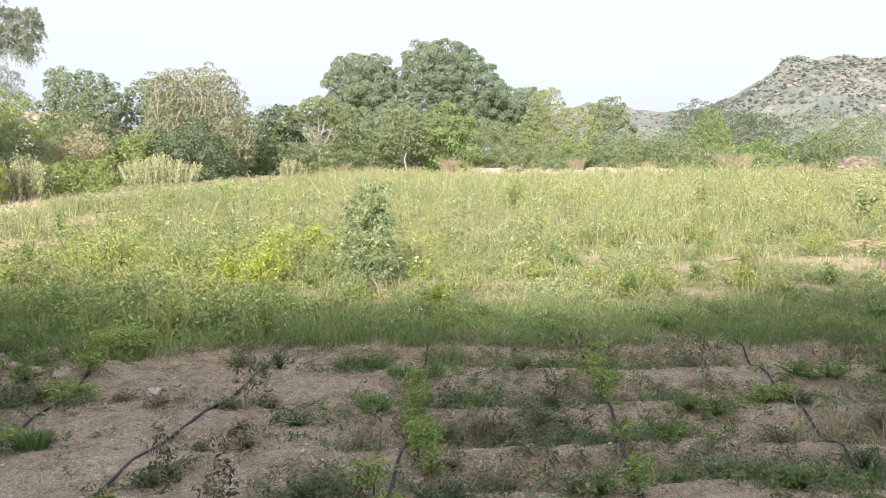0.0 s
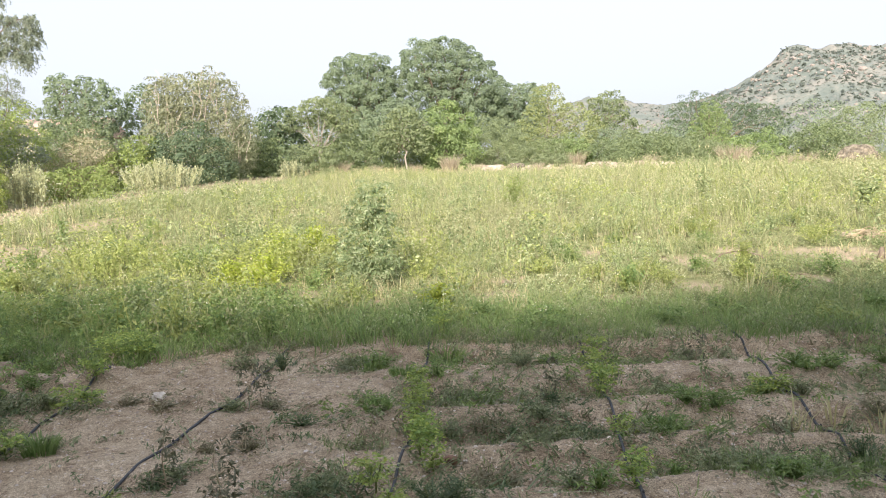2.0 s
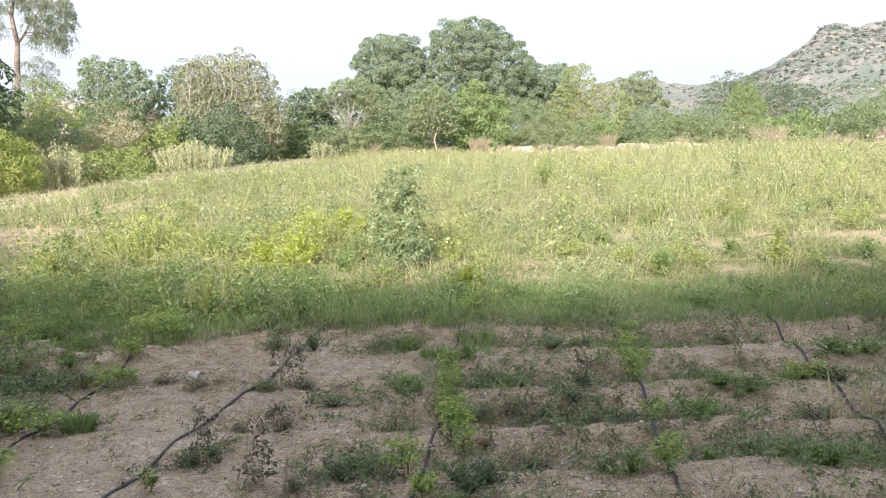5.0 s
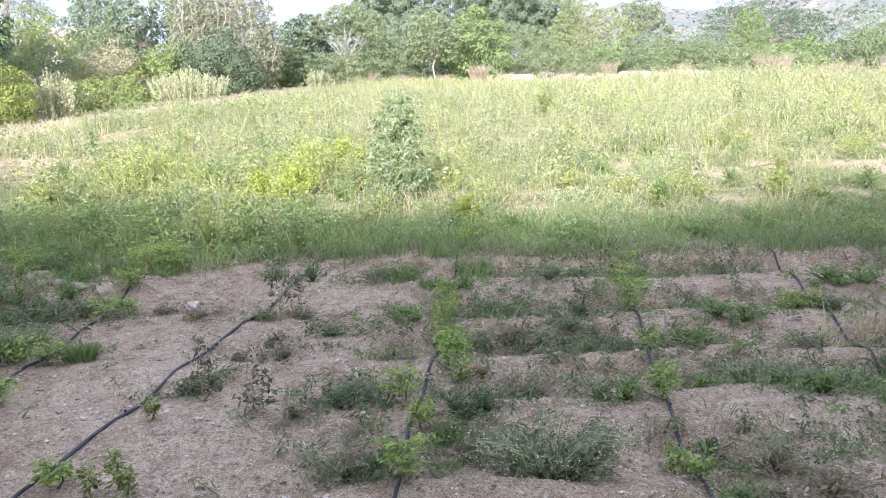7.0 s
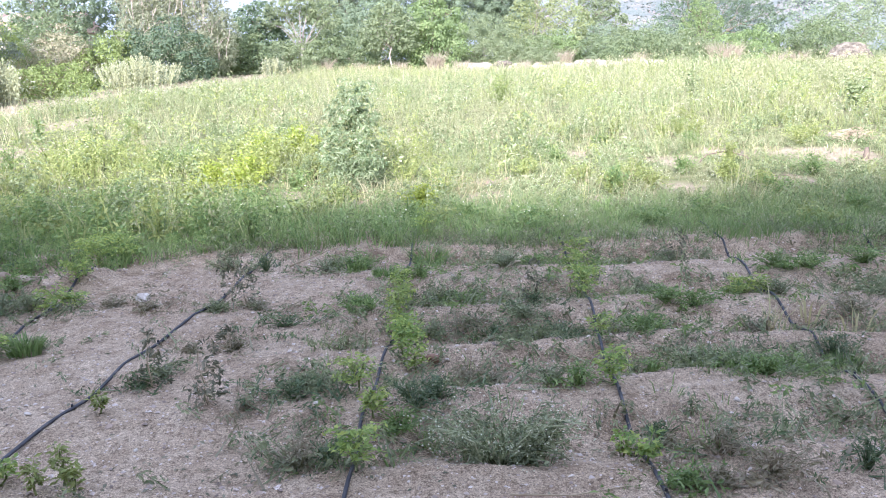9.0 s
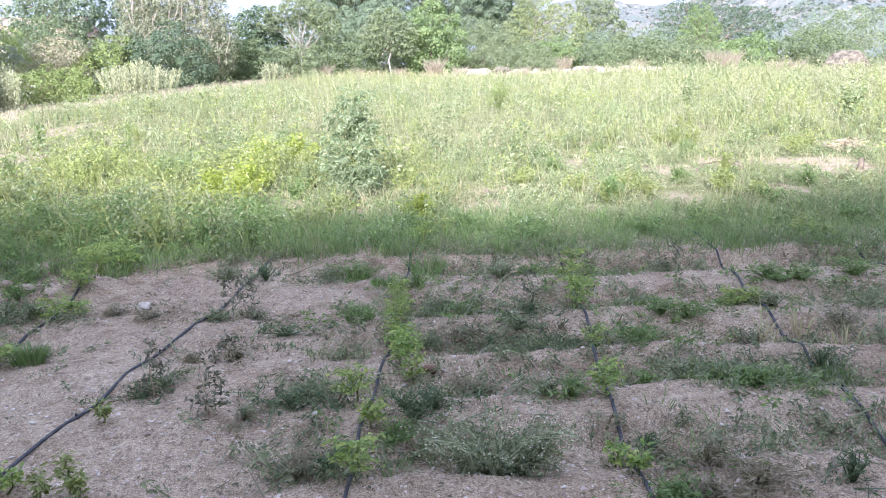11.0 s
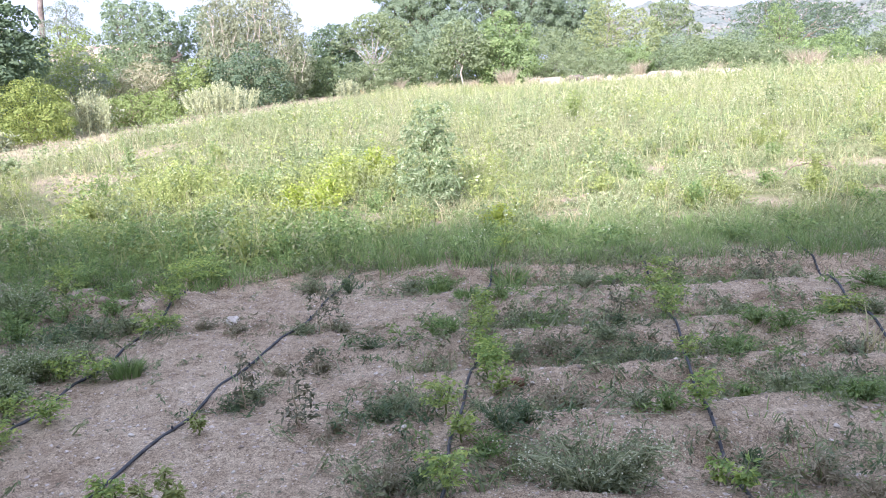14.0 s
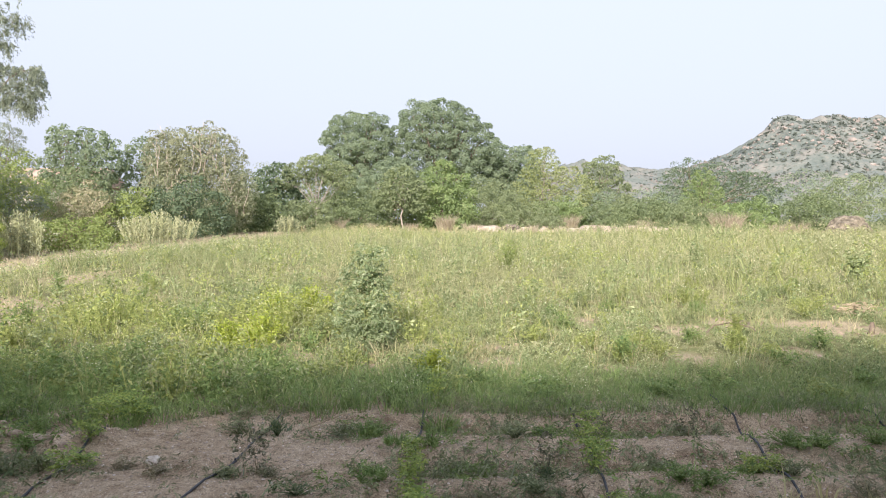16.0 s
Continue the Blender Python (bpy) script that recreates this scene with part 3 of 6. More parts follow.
    one = rng.normal(size=(5, 3)) * np.array([0.45, 0.45, 0.25]) + np.array([0, 0, 0.4])
    geo = leaf_quads(one, one + np.array([0, -0.3, 0.2]), 0.9, 0.7, rng)
    s = 0.8 + 2.8 * rng.uniform(0, 1, len(x)) ** 3
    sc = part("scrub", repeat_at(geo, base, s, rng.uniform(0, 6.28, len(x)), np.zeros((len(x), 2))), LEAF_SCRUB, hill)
    tagged(sc, "thorn scrub over the hillside, greyed by haze in its colour", "", "", "stuff")
    return hill


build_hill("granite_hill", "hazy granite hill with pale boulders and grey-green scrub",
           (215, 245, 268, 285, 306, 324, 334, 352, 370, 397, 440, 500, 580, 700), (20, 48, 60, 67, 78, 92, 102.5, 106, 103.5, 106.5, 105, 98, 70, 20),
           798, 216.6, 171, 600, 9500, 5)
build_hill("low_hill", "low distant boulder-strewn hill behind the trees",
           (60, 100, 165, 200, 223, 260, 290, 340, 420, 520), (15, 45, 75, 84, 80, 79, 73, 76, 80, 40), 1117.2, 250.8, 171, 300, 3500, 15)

# ---- trees and bushes ----


def spaced(rng, p, gap):
    """Indices of points that keep at least the gap between one another."""
    kept, out = np.zeros((0, 3)), []
    for k in range(len(p)):
        if len(kept) == 0 or ((kept - p[k]) ** 2).sum(1).min() > gap * gap:
            kept = np.concatenate([kept, p[k : k + 1]])
            out.append(k)
    return np.array(out)


def crown_geo(rng, blobs, count, leaf, width, clump=0.16, up=0.35, inner=0.18):
    """Rounded sprays of leaves set apart over the surface of several masses, each dense on its upper, outer side, with loose leaves inside."""
    bl = np.array(blobs)
    size = clump * np.sort(bl[:, 3:6].mean(1))[len(bl) // 2] * 1.3
    cs, ds = [], []
    for b in bl:
        c, r = b[:3], b[3:6]
        m = int(14 * (r[0] * r[1] + r[1] * r[2] + r[0] * r[2]) / size**2) + 12
        d = unit(rng.normal(size=(m, 3)))
        lob = 0.92 + 0.36 * (vnoise(d[:, 0] * 2.2 + c[0], d[:, 1] * 2.2 + d[:, 2] * 1.7 + c[2], 3) - 0.5) + rng.normal(size=m) * 0.05 + 0.12 * (rng.uniform(0, 1, m) < 0.12)
        p = c + d * r * lob[:, None]
        inside = np.zeros(m, bool)
        for o in bl:
            if o is not b:
                inside |= (((p - o[:3]) / o[3:6]) ** 2).sum(1) < 0.62
        p, d = p[~inside][:900], d[~inside][:900]
        cs.append(p)
        ds.append(d)
    cc, d = np.concatenate(cs), np.concatenate(ds)
    k = rng.permutation(len(cc))
    cc, d = cc[k], d[k]
    k = spaced(rng, cc, size * (1.25 if size > 0.4 else 1.08))
    cc, d = cc[k], d[k]
    n_out = int(count * (1 - inner * 0.6))
    idx = rng.integers(0, len(cc), n_out)
    cr = size * rng.uniform(0.6, 1.15, len(cc))
    u = unit(rng.normal(size=(n_out, 3)) * 0.85 + d[idx] * 0.5 + np.array([0, 0, 0.4]))
    p = cc[idx] + u * (cr[idx] * (0.55 + 0.5 * rng.uniform(0, 1, n_out) ** 0.6))[:, None] * np.array([1.05, 1.05, 0.8])
    nn = u + np.array([0, 0, up]) + rng.normal(size=(n_out, 3)) * 0.26
    vol = bl[:, 3] * bl[:, 4] * bl[:, 5]
    pick = rng.choice(len(bl), int(count * inner), p=vol / vol.sum())
    pi = bl[pick, :3] + unit(rng.normal(size=(len(pick), 3))) * bl[pick, 3:6] * (rng.uniform(0.05, 0.8, len(pick)) ** 0.5)[:, None]
    p = np.concatenate([p, pi])
    nn = np.concatenate([nn, rng.normal(size=(len(pick), 3)) + np.array([0, 0, 0.4])])
    ok = p[:, 2] > 0.04
    return leaf_quads(p[ok], nn[ok], leaf, width, rng)


def tree(name, x, y, label, category, blobs, leaf_mat, bark, count, leaf=0.2, width=0.11, trunk=None, r=0.18, fork=0.45, limbs=7, seed=1, group="", clump=0.16, inner=0.18, sink=0.1, twigs=0, twig_mat=None, parts=("trunk", "crown")):
    """A tree or bush: tapered trunk or stems with limbs into each mass of leaves, and a clumped leafy crown."""
    rng = np.random.default_rng(seed)
    t = thing(name, x, y, gz(x, y), label, category, group)
    top = max(b[2] for b in blobs)
    base = np.array([0, 0, -sink])
    fx = np.array(trunk) if trunk is not None else np.array([blobs[0][0] * 0.3, blobs[0][1] * 0.3, top * fork])
    stem = part(parts[0], limb(base, fx, r, r * 0.7, rng, 0.0, 6, 8), bark, t, "", True)
    for k in range(limbs):
        b = blobs[k % len(blobs)]
        d = unit(rng.normal(size=3) * np.array([1, 1, 0.6]) + np.array([0, 0, 0.5]))
        end = np.array(b[:3]) + d * np.array(b[3:6]) * rng.uniform(0.45, 0.85)
        start = fx * rng.uniform(0.75, 1.0)
        arm = limb(start, end, r * 0.5, r * 0.1, rng, 0.08, 6, 5)
        bough = part("limb", arm, bark, stem, "", True)
        mid = arm[0][15:20].mean(0)
        end2 = np.array(b[:3]) + unit(rng.normal(size=3) + np.array([0, 0, 0.4])) * np.array(b[3:6]) * 0.8
        bough.data = np_mesh("limb", *join(arm, limb(mid, end2, r * 0.26, r * 0.07, rng, 0.05, 5, 4)), bark, True)
    if twigs:
        for k in range(twigs):
            b = blobs[rng.integers(len(blobs))]
            a = np.array([b[0] + rng.uniform(-0.7, 0.7) * b[3], b[1] - rng.uniform(0.6, 1.05) * b[4], max(0.1, b[2] - b[5] * rng.uniform(0.3, 0.9))])
            e = a + np.array([rng.normal() * 0.25, rng.normal() * 0.2 - 0.1, rng.uniform(0.7, 1.5)]) * b[5] * 0.9
            one = [limb(a, e, 0.017, 0.006, rng, 0.04, 5, 4)]
            m2 = one[0][0][8:12].mean(0)
            one.append(limb(m2, m2 + np.array([rng.normal() * 0.4, rng.normal() * 0.2, rng.uniform(0.3, 0.8)]), 0.012, 0.005, rng, 0.05, 4, 4))
            part("bare_stem", join(*one), twig_mat or MAT_PALEBARK, t, "pale leafless stem", True)
    f = part(parts[1], crown_geo(rng, blobs, count, leaf, width, clump, 0.35, inner), leaf_mat, t)
    tagged(f, "", "", "", "stuff")
    return t


def bush(name, x, y, w, h, label, mat, count, leaf=0.13, width=0.08, seed=1, masses=4, group="", bark=None, twigs=0, depth=None, clump=0.34, category="bush", low=0.0):
    """A bush: several stems from the ground and a lumpy mass of leaves reaching down to it."""
    rng = np.random.default_rng(seed * 13 + 5)
    d = depth or w * 0.8
    blobs = []
    for k in range(masses):
        fx = 0 if masses == 1 else (k / (masses - 1) - 0.5)
        hh = h * rng.uniform(0.72, 1.0) if k != masses // 2 else h
        rx = w * rng.uniform(0.22, 0.32) if masses > 1 else w * 0.5
        blobs.append((fx * (w - 2 * rx), rng.uniform(-0.25, 0.25) * d, low + (hh - low) * 0.52, rx, d * 0.42, (hh - low) * 0.5))
    return tree(name, x, y, label, category, blobs, mat, bark or MAT_BARK, count, leaf, width, None, max(0.03, 0.016 * h), 0.3, 6, seed, group, clump, 0.2, 0.08, twigs, None, ("stems", "foliage"))


FAR = "trees along the far field edge"
# the two great dark trees, with a shoulder of lower crown
tree("large_tree", -6.5, 66.12, "large dark-green rounded tree behind the thicket", "tree",
     [(-0.2, 0, 7.0, 2.85, 2.8, 2.1), (-1.2, -0.3, 4.9, 2.0, 2.3, 2.1), (1.4, -0.5, 4.4, 2.2, 2.3, 2.2), (-0.2, 0.4, 8.2, 1.8, 1.7, 1.0), (-2.3, 0, 6.6, 0.8, 0.8, 0.7), (1.3, 0, 8.6, 0.6, 0.6, 0.4)], LEAF_NEEM, MAT_BARK, 30000, 0.175, 0.104, None, 0.34, 0.3, 9, 21, FAR, 0.20, 0.25)
tree("large_tree", 0.3, 66.8, "tallest dark-green spreading tree beyond the field", "tree",
     [(-0.6, 0, 7.8, 3.1, 3.1, 2.4), (1.3, 0, 6.5, 3.0, 3.0, 2.5), (-2.1, -0.4, 5.2, 2.2, 2.4, 2.5), (3.0, 0, 4.5, 2.1, 2.4, 2.1), (0.2, -0.8, 4.2, 3.0, 2.5, 2.3), (0.0, 0.2, 9.3, 1.9, 1.8, 1.1), (-1.7, 0.2, 9.1, 1.2, 1.3, 0.9), (2.0, 0, 8.5, 1.0, 1.0, 0.7), (-2.5, 0, 8.9, 0.5, 0.5, 0.5), (3.2, 0, 7.0, 0.9, 0.9, 0.7)], LEAF_NEEM, MAT_BARK, 45000, 0.175, 0.104, None, 0.42, 0.28, 12, 22, FAR, 0.20, 0.25)
tree("tree", 6.3, 68.4, "lower dark-green tree beside the tallest one", "tree",
     [(-1.2, 0, 4.9, 1.9, 2.0, 1.9), (0.9, 0, 5.2, 1.6, 1.8, 1.5), (0, 0, 3.0, 2.6, 2.0, 2.0)], LEAF_NEEM, MAT_BARK, 9000, 0.24, 0.15, None, 0.22, 0.3, 7, 23, FAR, 0.20, 0.4)
# tall thin tree with drooping sprays


def tall_tree(x, y):
    """A tall slender tree: a trunk that forks once, thin boughs, and hanging sprays of fine leaves."""
    rng = np.random.default_rng(24)
    t = thing("tall_tree", x, y, gz(x, y), "tall slender tree with pinkish forked trunk and drooping leaves", "tree")
    stem = part("trunk", tube([(0.05, 0, -0.2), (-0.1, 0, 2.5), (0.1, 0, 5.4), (0.2, 0, 6.8), (0.35, 0, 8.05)], (0.26, 0.22, 0.19, 0.175, 0.15), 10), MAT_PINKBARK, t, "", True)
    left = [(0.35, 0, 8.0), (0.22, 0, 8.7), (0.12, 0, 9.6), (0.35, 0, 10.6), (0.5, 0, 11.6), (0.3, 0.1, 13.2)]
    right = [(0.33, 0, 7.95), (0.75, 0, 8.4), (1.25, -0.1, 9.1), (1.9, -0.1, 9.8), (2.6, -0.1, 10.3)]
    part("limb", tube(left, (0.15, 0.14, 0.12, 0.10, 0.08, 0.04), 8), MAT_PINKBARK, stem, "", True)
    part("limb", tube(right, (0.09, 0.075, 0.06, 0.045, 0.02), 7), MAT_PINKBARK, stem, "", True)
    sprays = ((0.6, 10.2, 0.7, 0.4), (1.5, 9.9, 0.8, 0.5), (2.4, 9.8, 0.8, 0.4), (3.3, 9.9, 0.7, 0.3), (3.6, 9.3, 0.6, 0.3), (2.5, 9.0, 0.9, 0.4), (3.2, 8.5, 0.7, 0.3), (1.4, 9.0, 0.6, 0.3), (2.0, 8.3, 0.7, 0.3),
              (2.6, 7.8, 0.7, 0.3), (1.6, 8.0, 0.4, 0.2), (3.1, 7.7, 0.5, 0.2), (1.6, 11.4, 0.6, 0.3), (0.8, 12.3, 0.9, 0.6), (-0.4, 11.4, 0.6, 0.4), (-0.6, 9.8, 0.5, 0.4), (-1.1, 12.6, 0.9, 0.6), (2.2, 12.8, 1.0, 0.5), (-0.9, 8.6, 0.5, 0.4), (0.5, 13.8, 1.2, 0.5))
    leaves = []
    paths = np.array(left[1:] + right[1:])
    for sx, sz, w, h in sprays:
        c = np.array([sx, 0.0, sz + 0.25])
        root = paths[np.argmin(((paths - c) ** 2).sum(1) + 3.0 * (paths[:, 2] > sz + 0.4))]
        part("limb", limb(root, c, 0.035, 0.012, rng, 0.10, 6, 5), MAT_PINKBARK, stem, "", True)
        for _ in range(int(30 * w / 0.7)):
            a = c + np.array([rng.normal() * w * 0.42, rng.normal() * w * 0.5, rng.uniform(-0.3, 1.0) * h])
            d = np.array([rng.normal() * 0.30, rng.normal() * 0.30, -rng.uniform(0.35, 1.0)])
            m = 22
            s = rng.uniform(0, 1, m)[:, None]
            p = a + d * s * np.array([1.0, 1.0, 1.0]) + np.array([0, 0, 0.25]) * np.sin(np.pi * s) + rng.normal(size=(m, 3)) * 0.06
            leaves.append(leaf_quads(p, rng.normal(size=(m, 3)) + np.array([0, -0.4, 0.2]), 0.20, 0.055, rng, np.repeat((d * np.array([1.5, 1.5, 1.0]))[None], m, 0)))
    tagged(part("crown", join(*leaves), LEAF_GREYTREE, t), "", "", "", "stuff")


tall_tree(-27.75, 47.88)
tree("tree", -18.8, 41.04, "dark broad-leaved tree at the field corner", "tree",
     [(-0.7, 0, 5.3, 0.75, 0.7, 0.5), (0.7, 0, 4.8, 1.2, 1.1, 0.85), (-0.2, 0, 4.3, 1.3, 1.2, 0.95), (1.2, 0, 3.9, 1.1, 1.2, 1.1), (-1.1, -0.2, 3.7, 0.65, 1.0, 0.8), (0, 0, 2.4, 1.9, 1.3, 1.7), (-0.9, 0, 5.75, 0.35, 0.4, 0.18), (0.6, 0, 5.6, 0.5, 0.5, 0.2)], LEAF_NEEM, MAT_BARK, 12000, 0.16, 0.09, None, 0.16, 0.35, 8, 25, FAR, 0.24)
tree("tree", -16.3, 43.32, "small dark-green tree in the hedge", "tree",
     [(0, 0, 4.6, 0.8, 0.9, 0.75), (0.3, 0, 3.6, 1.3, 1.1, 1.2), (0.3, 0, 2.2, 1.6, 1.2, 1.7)], LEAF_NEEM, MAT_BARK, 5500, 0.16, 0.10, None, 0.13, 0.35, 5, 26, FAR, 0.24)
tree("thicket", -11.7, 37.62, "tall dusty thicket with many pale bare stems", "thicket",
     [(-1.3, 0, 3.6, 0.9, 1.2, 1.4), (-0.4, 0, 3.6, 1.1, 1.3, 1.4), (0.9, 0, 3.8, 1.0, 1.2, 1.25), (1.6, -0.2, 2.7, 0.9, 1.2, 1.4), (2.2, -0.2, 1.8, 0.6, 1.0, 1.2), (-0.6, -0.3, 2.2, 1.8, 1.2, 1.6), (0.9, 0, 4.7, 0.5, 0.5, 0.3), (-1.0, 0, 4.7, 0.7, 0.6, 0.35)], LEAF_TWIGGY, MAT_GREYBARK, 19000, 0.12, 0.065, None, 0.09, 0.25, 10, 27, "", 0.2, 0.5, 0.1, 30, MAT_PALEBARK)
tree("tree", -9.5, 45.6, "small round dark-green tree in the hedge", "tree",
     [(0, 0, 2.6, 1.1, 1.1, 1.1), (0.3, 0, 1.5, 1.3, 1.1, 1.3), (-0.4, 0, 3.1, 0.7, 0.7, 0.5)], LEAF_DEEP, MAT_BARK, 3800, 0.18, 0.11, None, 0.12, 0.3, 5, 28, FAR, 0.24)
tree("branching_tree", -7.0, 44.46, "airy tree with pale white spreading branches", "tree",
     [(-0.9, 0, 3.4, 0.8, 0.8, 0.4), (0.1, 0, 3.75, 1.0, 0.9, 0.4), (1.1, 0, 3.4, 0.8, 0.8, 0.4), (-1.5, 0.2, 2.8, 0.6, 0.7, 0.3), (1.5, 0.2, 2.7, 0.6, 0.7, 0.3), (0, 0.5, 3.0, 0.9, 0.6, 0.4)], LEAF_DARK, MAT_GREYBARK, 4200, 0.14, 0.08, (0.05, 0, 1.45), 0.06, 0.3, 12, 29, "", 0.3, 0.1)
tree("small_tree", -2.2, 44.23, "small leafy tree with a thin pale trunk", "tree",
     [(0, 0, 2.6, 1.0, 0.9, 0.9), (-0.8, 0, 1.9, 0.8, 0.8, 0.8), (0.8, 0, 1.9, 0.8, 0.8, 0.8)], LEAF_DARK, MAT_GREYBARK, 3000, 0.17, 0.10, (0.05, 0, 1.5), 0.05, 0.4, 8, 30, "", 0.26)
tree("tree", -3.4, 54.72, "dusty mid-green tree in front of the great trees", "tree",
     [(0, 0, 3.2, 1.9, 1.4, 1.4), (1.6, 0, 2.6, 1.4, 1.2, 1.3), (-1.4, 0, 2.4, 1.5, 1.3, 1.4)], LEAF_NEEM, MAT_PALEBARK, 5000, 0.19, 0.11, None, 0.16, 0.3, 8, 31, FAR, 0.22)
bush("shrub", 0.3, 45.94, 3.3, 3.9, "bright-green climbing shrub in the far hedge", LEAF_CLIMB, 6500, 0.16, 0.1, 32, 5, FAR)
tree("yellowish_tree", 6.4, 50.16, "yellow-green tree with thin hanging foliage", "tree",
     [(0.0, 0, 4.3, 0.9, 0.9, 0.8), (0.2, 0, 3.4, 1.3, 1.0, 0.9), (1.4, 0, 2.9, 1.1, 0.9, 0.9), (2.4, 0, 2.4, 0.9, 0.9, 0.9), (-0.7, 0, 2.4, 0.8, 0.9, 1.2), (1.0, 0, 1.5, 2.2, 1.0, 1.3)], LEAF_LIME, MAT_GREYBARK, 8000, 0.14, 0.075, None, 0.09, 0.35, 7, 33, FAR, 0.28)
tree("tree", 12.8, 62.7, "round grey-green tree beyond the hedge", "tree",
     [(0, 0, 4.0, 1.5, 1.4, 1.4), (0.5, 0, 2.6, 1.8, 1.4, 1.6), (-0.6, 0, 4.7, 0.8, 0.8, 0.6)], LEAF_DARK, MAT_BARK, 5000, 0.2, 0.1, None, 0.14, 0.3, 5, 34, FAR, 0.22)
tree("acacia_tree", 24.0, 68.4, "flat-topped dark acacia with wide spreading crown", "tree",
     [(-3.0, 0, 3.9, 2.0, 1.8, 1.2), (0, 0, 4.0, 2.4, 1.8, 1.0), (3.0, 0, 3.2, 2.4, 1.8, 1.0), (-3.6, 0, 2.4, 2.0, 1.8, 1.5), (0.6, 0, 2.2, 3.2, 1.8, 1.5), (-2.6, 0, 5.3, 1.3, 1.0, 0.6), (-0.6, 0, 5.0, 1.6, 1.2, 0.5), (2.6, 0, 4.3, 1.8, 1.3, 0.5)], LEAF_DEEP, MAT_BARK, 13000, 0.17, 0.075, None, 0.2, 0.3, 9, 35, FAR, 0.2)
tree("feathery_tree", 18.8, 57, "light feathery green tree standing in scrub", "tree",
     [(0, 0, 3.5, 0.7, 0.8, 0.8), (0.6, 0, 2.7, 0.8, 0.8, 1.0), (-0.5, 0, 2.3, 0.8, 0.8, 1.2), (0.2, 0, 1.5, 1.2, 0.9, 1.3)], LEAF_CLIMB, MAT_BARK, 6500, 0.15, 0.05, None, 0.1, 0.3, 5, 36, FAR, 0.24)
HEDGE = "bushes of the far hedge"
bush("bush", -9.3, 39.9, 2.6, 1.9, "mid-green bush in the far hedge", LEAF_MID, 4160, 0.13, 0.075, 41, 3, HEDGE)
bush("bush", -7.0, 41.61, 2.4, 1.6, "dark leafy bush in the hedge", LEAF_DARK, 3380, 0.13, 0.075, 42, 3, HEDGE)
bush("bush", -5.0, 45.6, 3.4, 2.0, "mid-green bush in the hedge", LEAF_MID, 4420, 0.14, 0.08, 43, 4, HEDGE)
bush("bush", -0.4, 49.02, 3.4, 2.1, "mid-green bush in the far hedge", LEAF_MID, 4680, 0.15, 0.085, 44, 4, HEDGE)
bush("bush", 3.3, 47.31, 3.8, 2.1, "dark spreading bush in the hedge", LEAF_DARK, 7500, 0.12, 0.06, 45, 4, HEDGE)
bush("bush", 5.4, 45.37, 2.6, 1.5, "low dark bush leaning over bare soil", LEAF_DARK, 3380, 0.12, 0.065, 46, 3, HEDGE)
bush("bush", 9.4, 49.02, 4.2, 1.5, "fresh-green bush in the far hedge", LEAF_MID, 5200, 0.14, 0.08, 47, 5, HEDGE)
bush("bush", 12.2, 46.74, 2.5, 1.7, "round green bush on the field edge", LEAF_MID, 3380, 0.13, 0.07, 48, 3, HEDGE)
bush("bush", 15.6, 50.16, 4.0, 1.7, "dark-green bush in the far hedge", LEAF_DARK, 4940, 0.14, 0.08, 49, 4, HEDGE)
bush("bush", 19.4, 50.16, 4.2, 1.9, "bright-green bush in the hedge", LEAF_CLIMB, 5200, 0.15, 0.085, 50, 4, HEDGE)
bush("bush", 23.0, 49.02, 4.4, 2.2, "leafy green bush in the hedge", LEAF_MID, 5980, 0.15, 0.085, 51, 5, HEDGE)
bush("bush", 27.6, 52.44, 6.0, 3.4, "tall green bush in the hedge", LEAF_DARK, 7280, 0.133, 0.078, 52, 6, HEDGE)
bush("bush", 33.0, 52.44, 6.0, 4.0, "tall mid-green bush in the hedge", LEAF_MID, 5460, 0.140, 0.086, 53, 5, HEDGE)
bush("bush", 10.0, 57, 7.0, 2.3, "mid-green scrub behind the hedge", LEAF_NEEM, 5460, 0.140, 0.078, 54, 6, HEDGE)
bush("bush", 17.0, 63.84, 8.0, 2.6, "grey-green scrub behind the hedge", LEAF_NEEM, 5460, 0.156, 0.086, 55, 6, HEDGE)
bush("bush", 31.0, 66.12, 9.0, 4.6, "dark scrub below the hill", LEAF_NEEM, 5980, 0.156, 0.086, 56, 6, HEDGE)
bush("bush", -13.6, 46.74, 5.0, 2.6, "dark scrub behind the thicket", LEAF_DARK, 4680, 0.140, 0.078, 57, 5, HEDGE)
bush("bush", -4.8, 59.28, 7.0, 3.2, "dark scrub under the great trees", LEAF_DARK, 5460, 0.156, 0.086, 58, 6, HEDGE)
bush("bush", 3.0, 60.42, 7.0, 3.2, "dark scrub under the great trees", LEAF_DARK, 5460, 0.156, 0.086, 59, 6, HEDGE)
bush("bush", -2.4, 48.45, 4.0, 2.4, "dusty green bush behind the small tree", LEAF_MID, 4680, 0.14, 0.08, 75, 4, HEDGE)
bush("bush", -7.2, 48.45, 4.6, 2.6, "dark-green bush behind the branching tree", LEAF_DARK, 5200, 0.14, 0.08, 76, 5, HEDGE)
bush("bush", -11.5, 43.32, 4.0, 2.4, "mid-green bush behind the thicket", LEAF_MID, 4420, 0.14, 0.08, 77, 4, HEDGE)
bush("bush", -17.3, 37.05, 4.6, 3.3, "dusty green bush below the dark tree", LEAF_MID, 5200, 0.13, 0.07, 78, 4, HEDGE)
bush("bush", 7.2, 47.88, 3.0, 1.6, "bright-green bush beside the yellowish tree", LEAF_CLIMB, 3900, 0.13, 0.07, 79, 4, HEDGE)
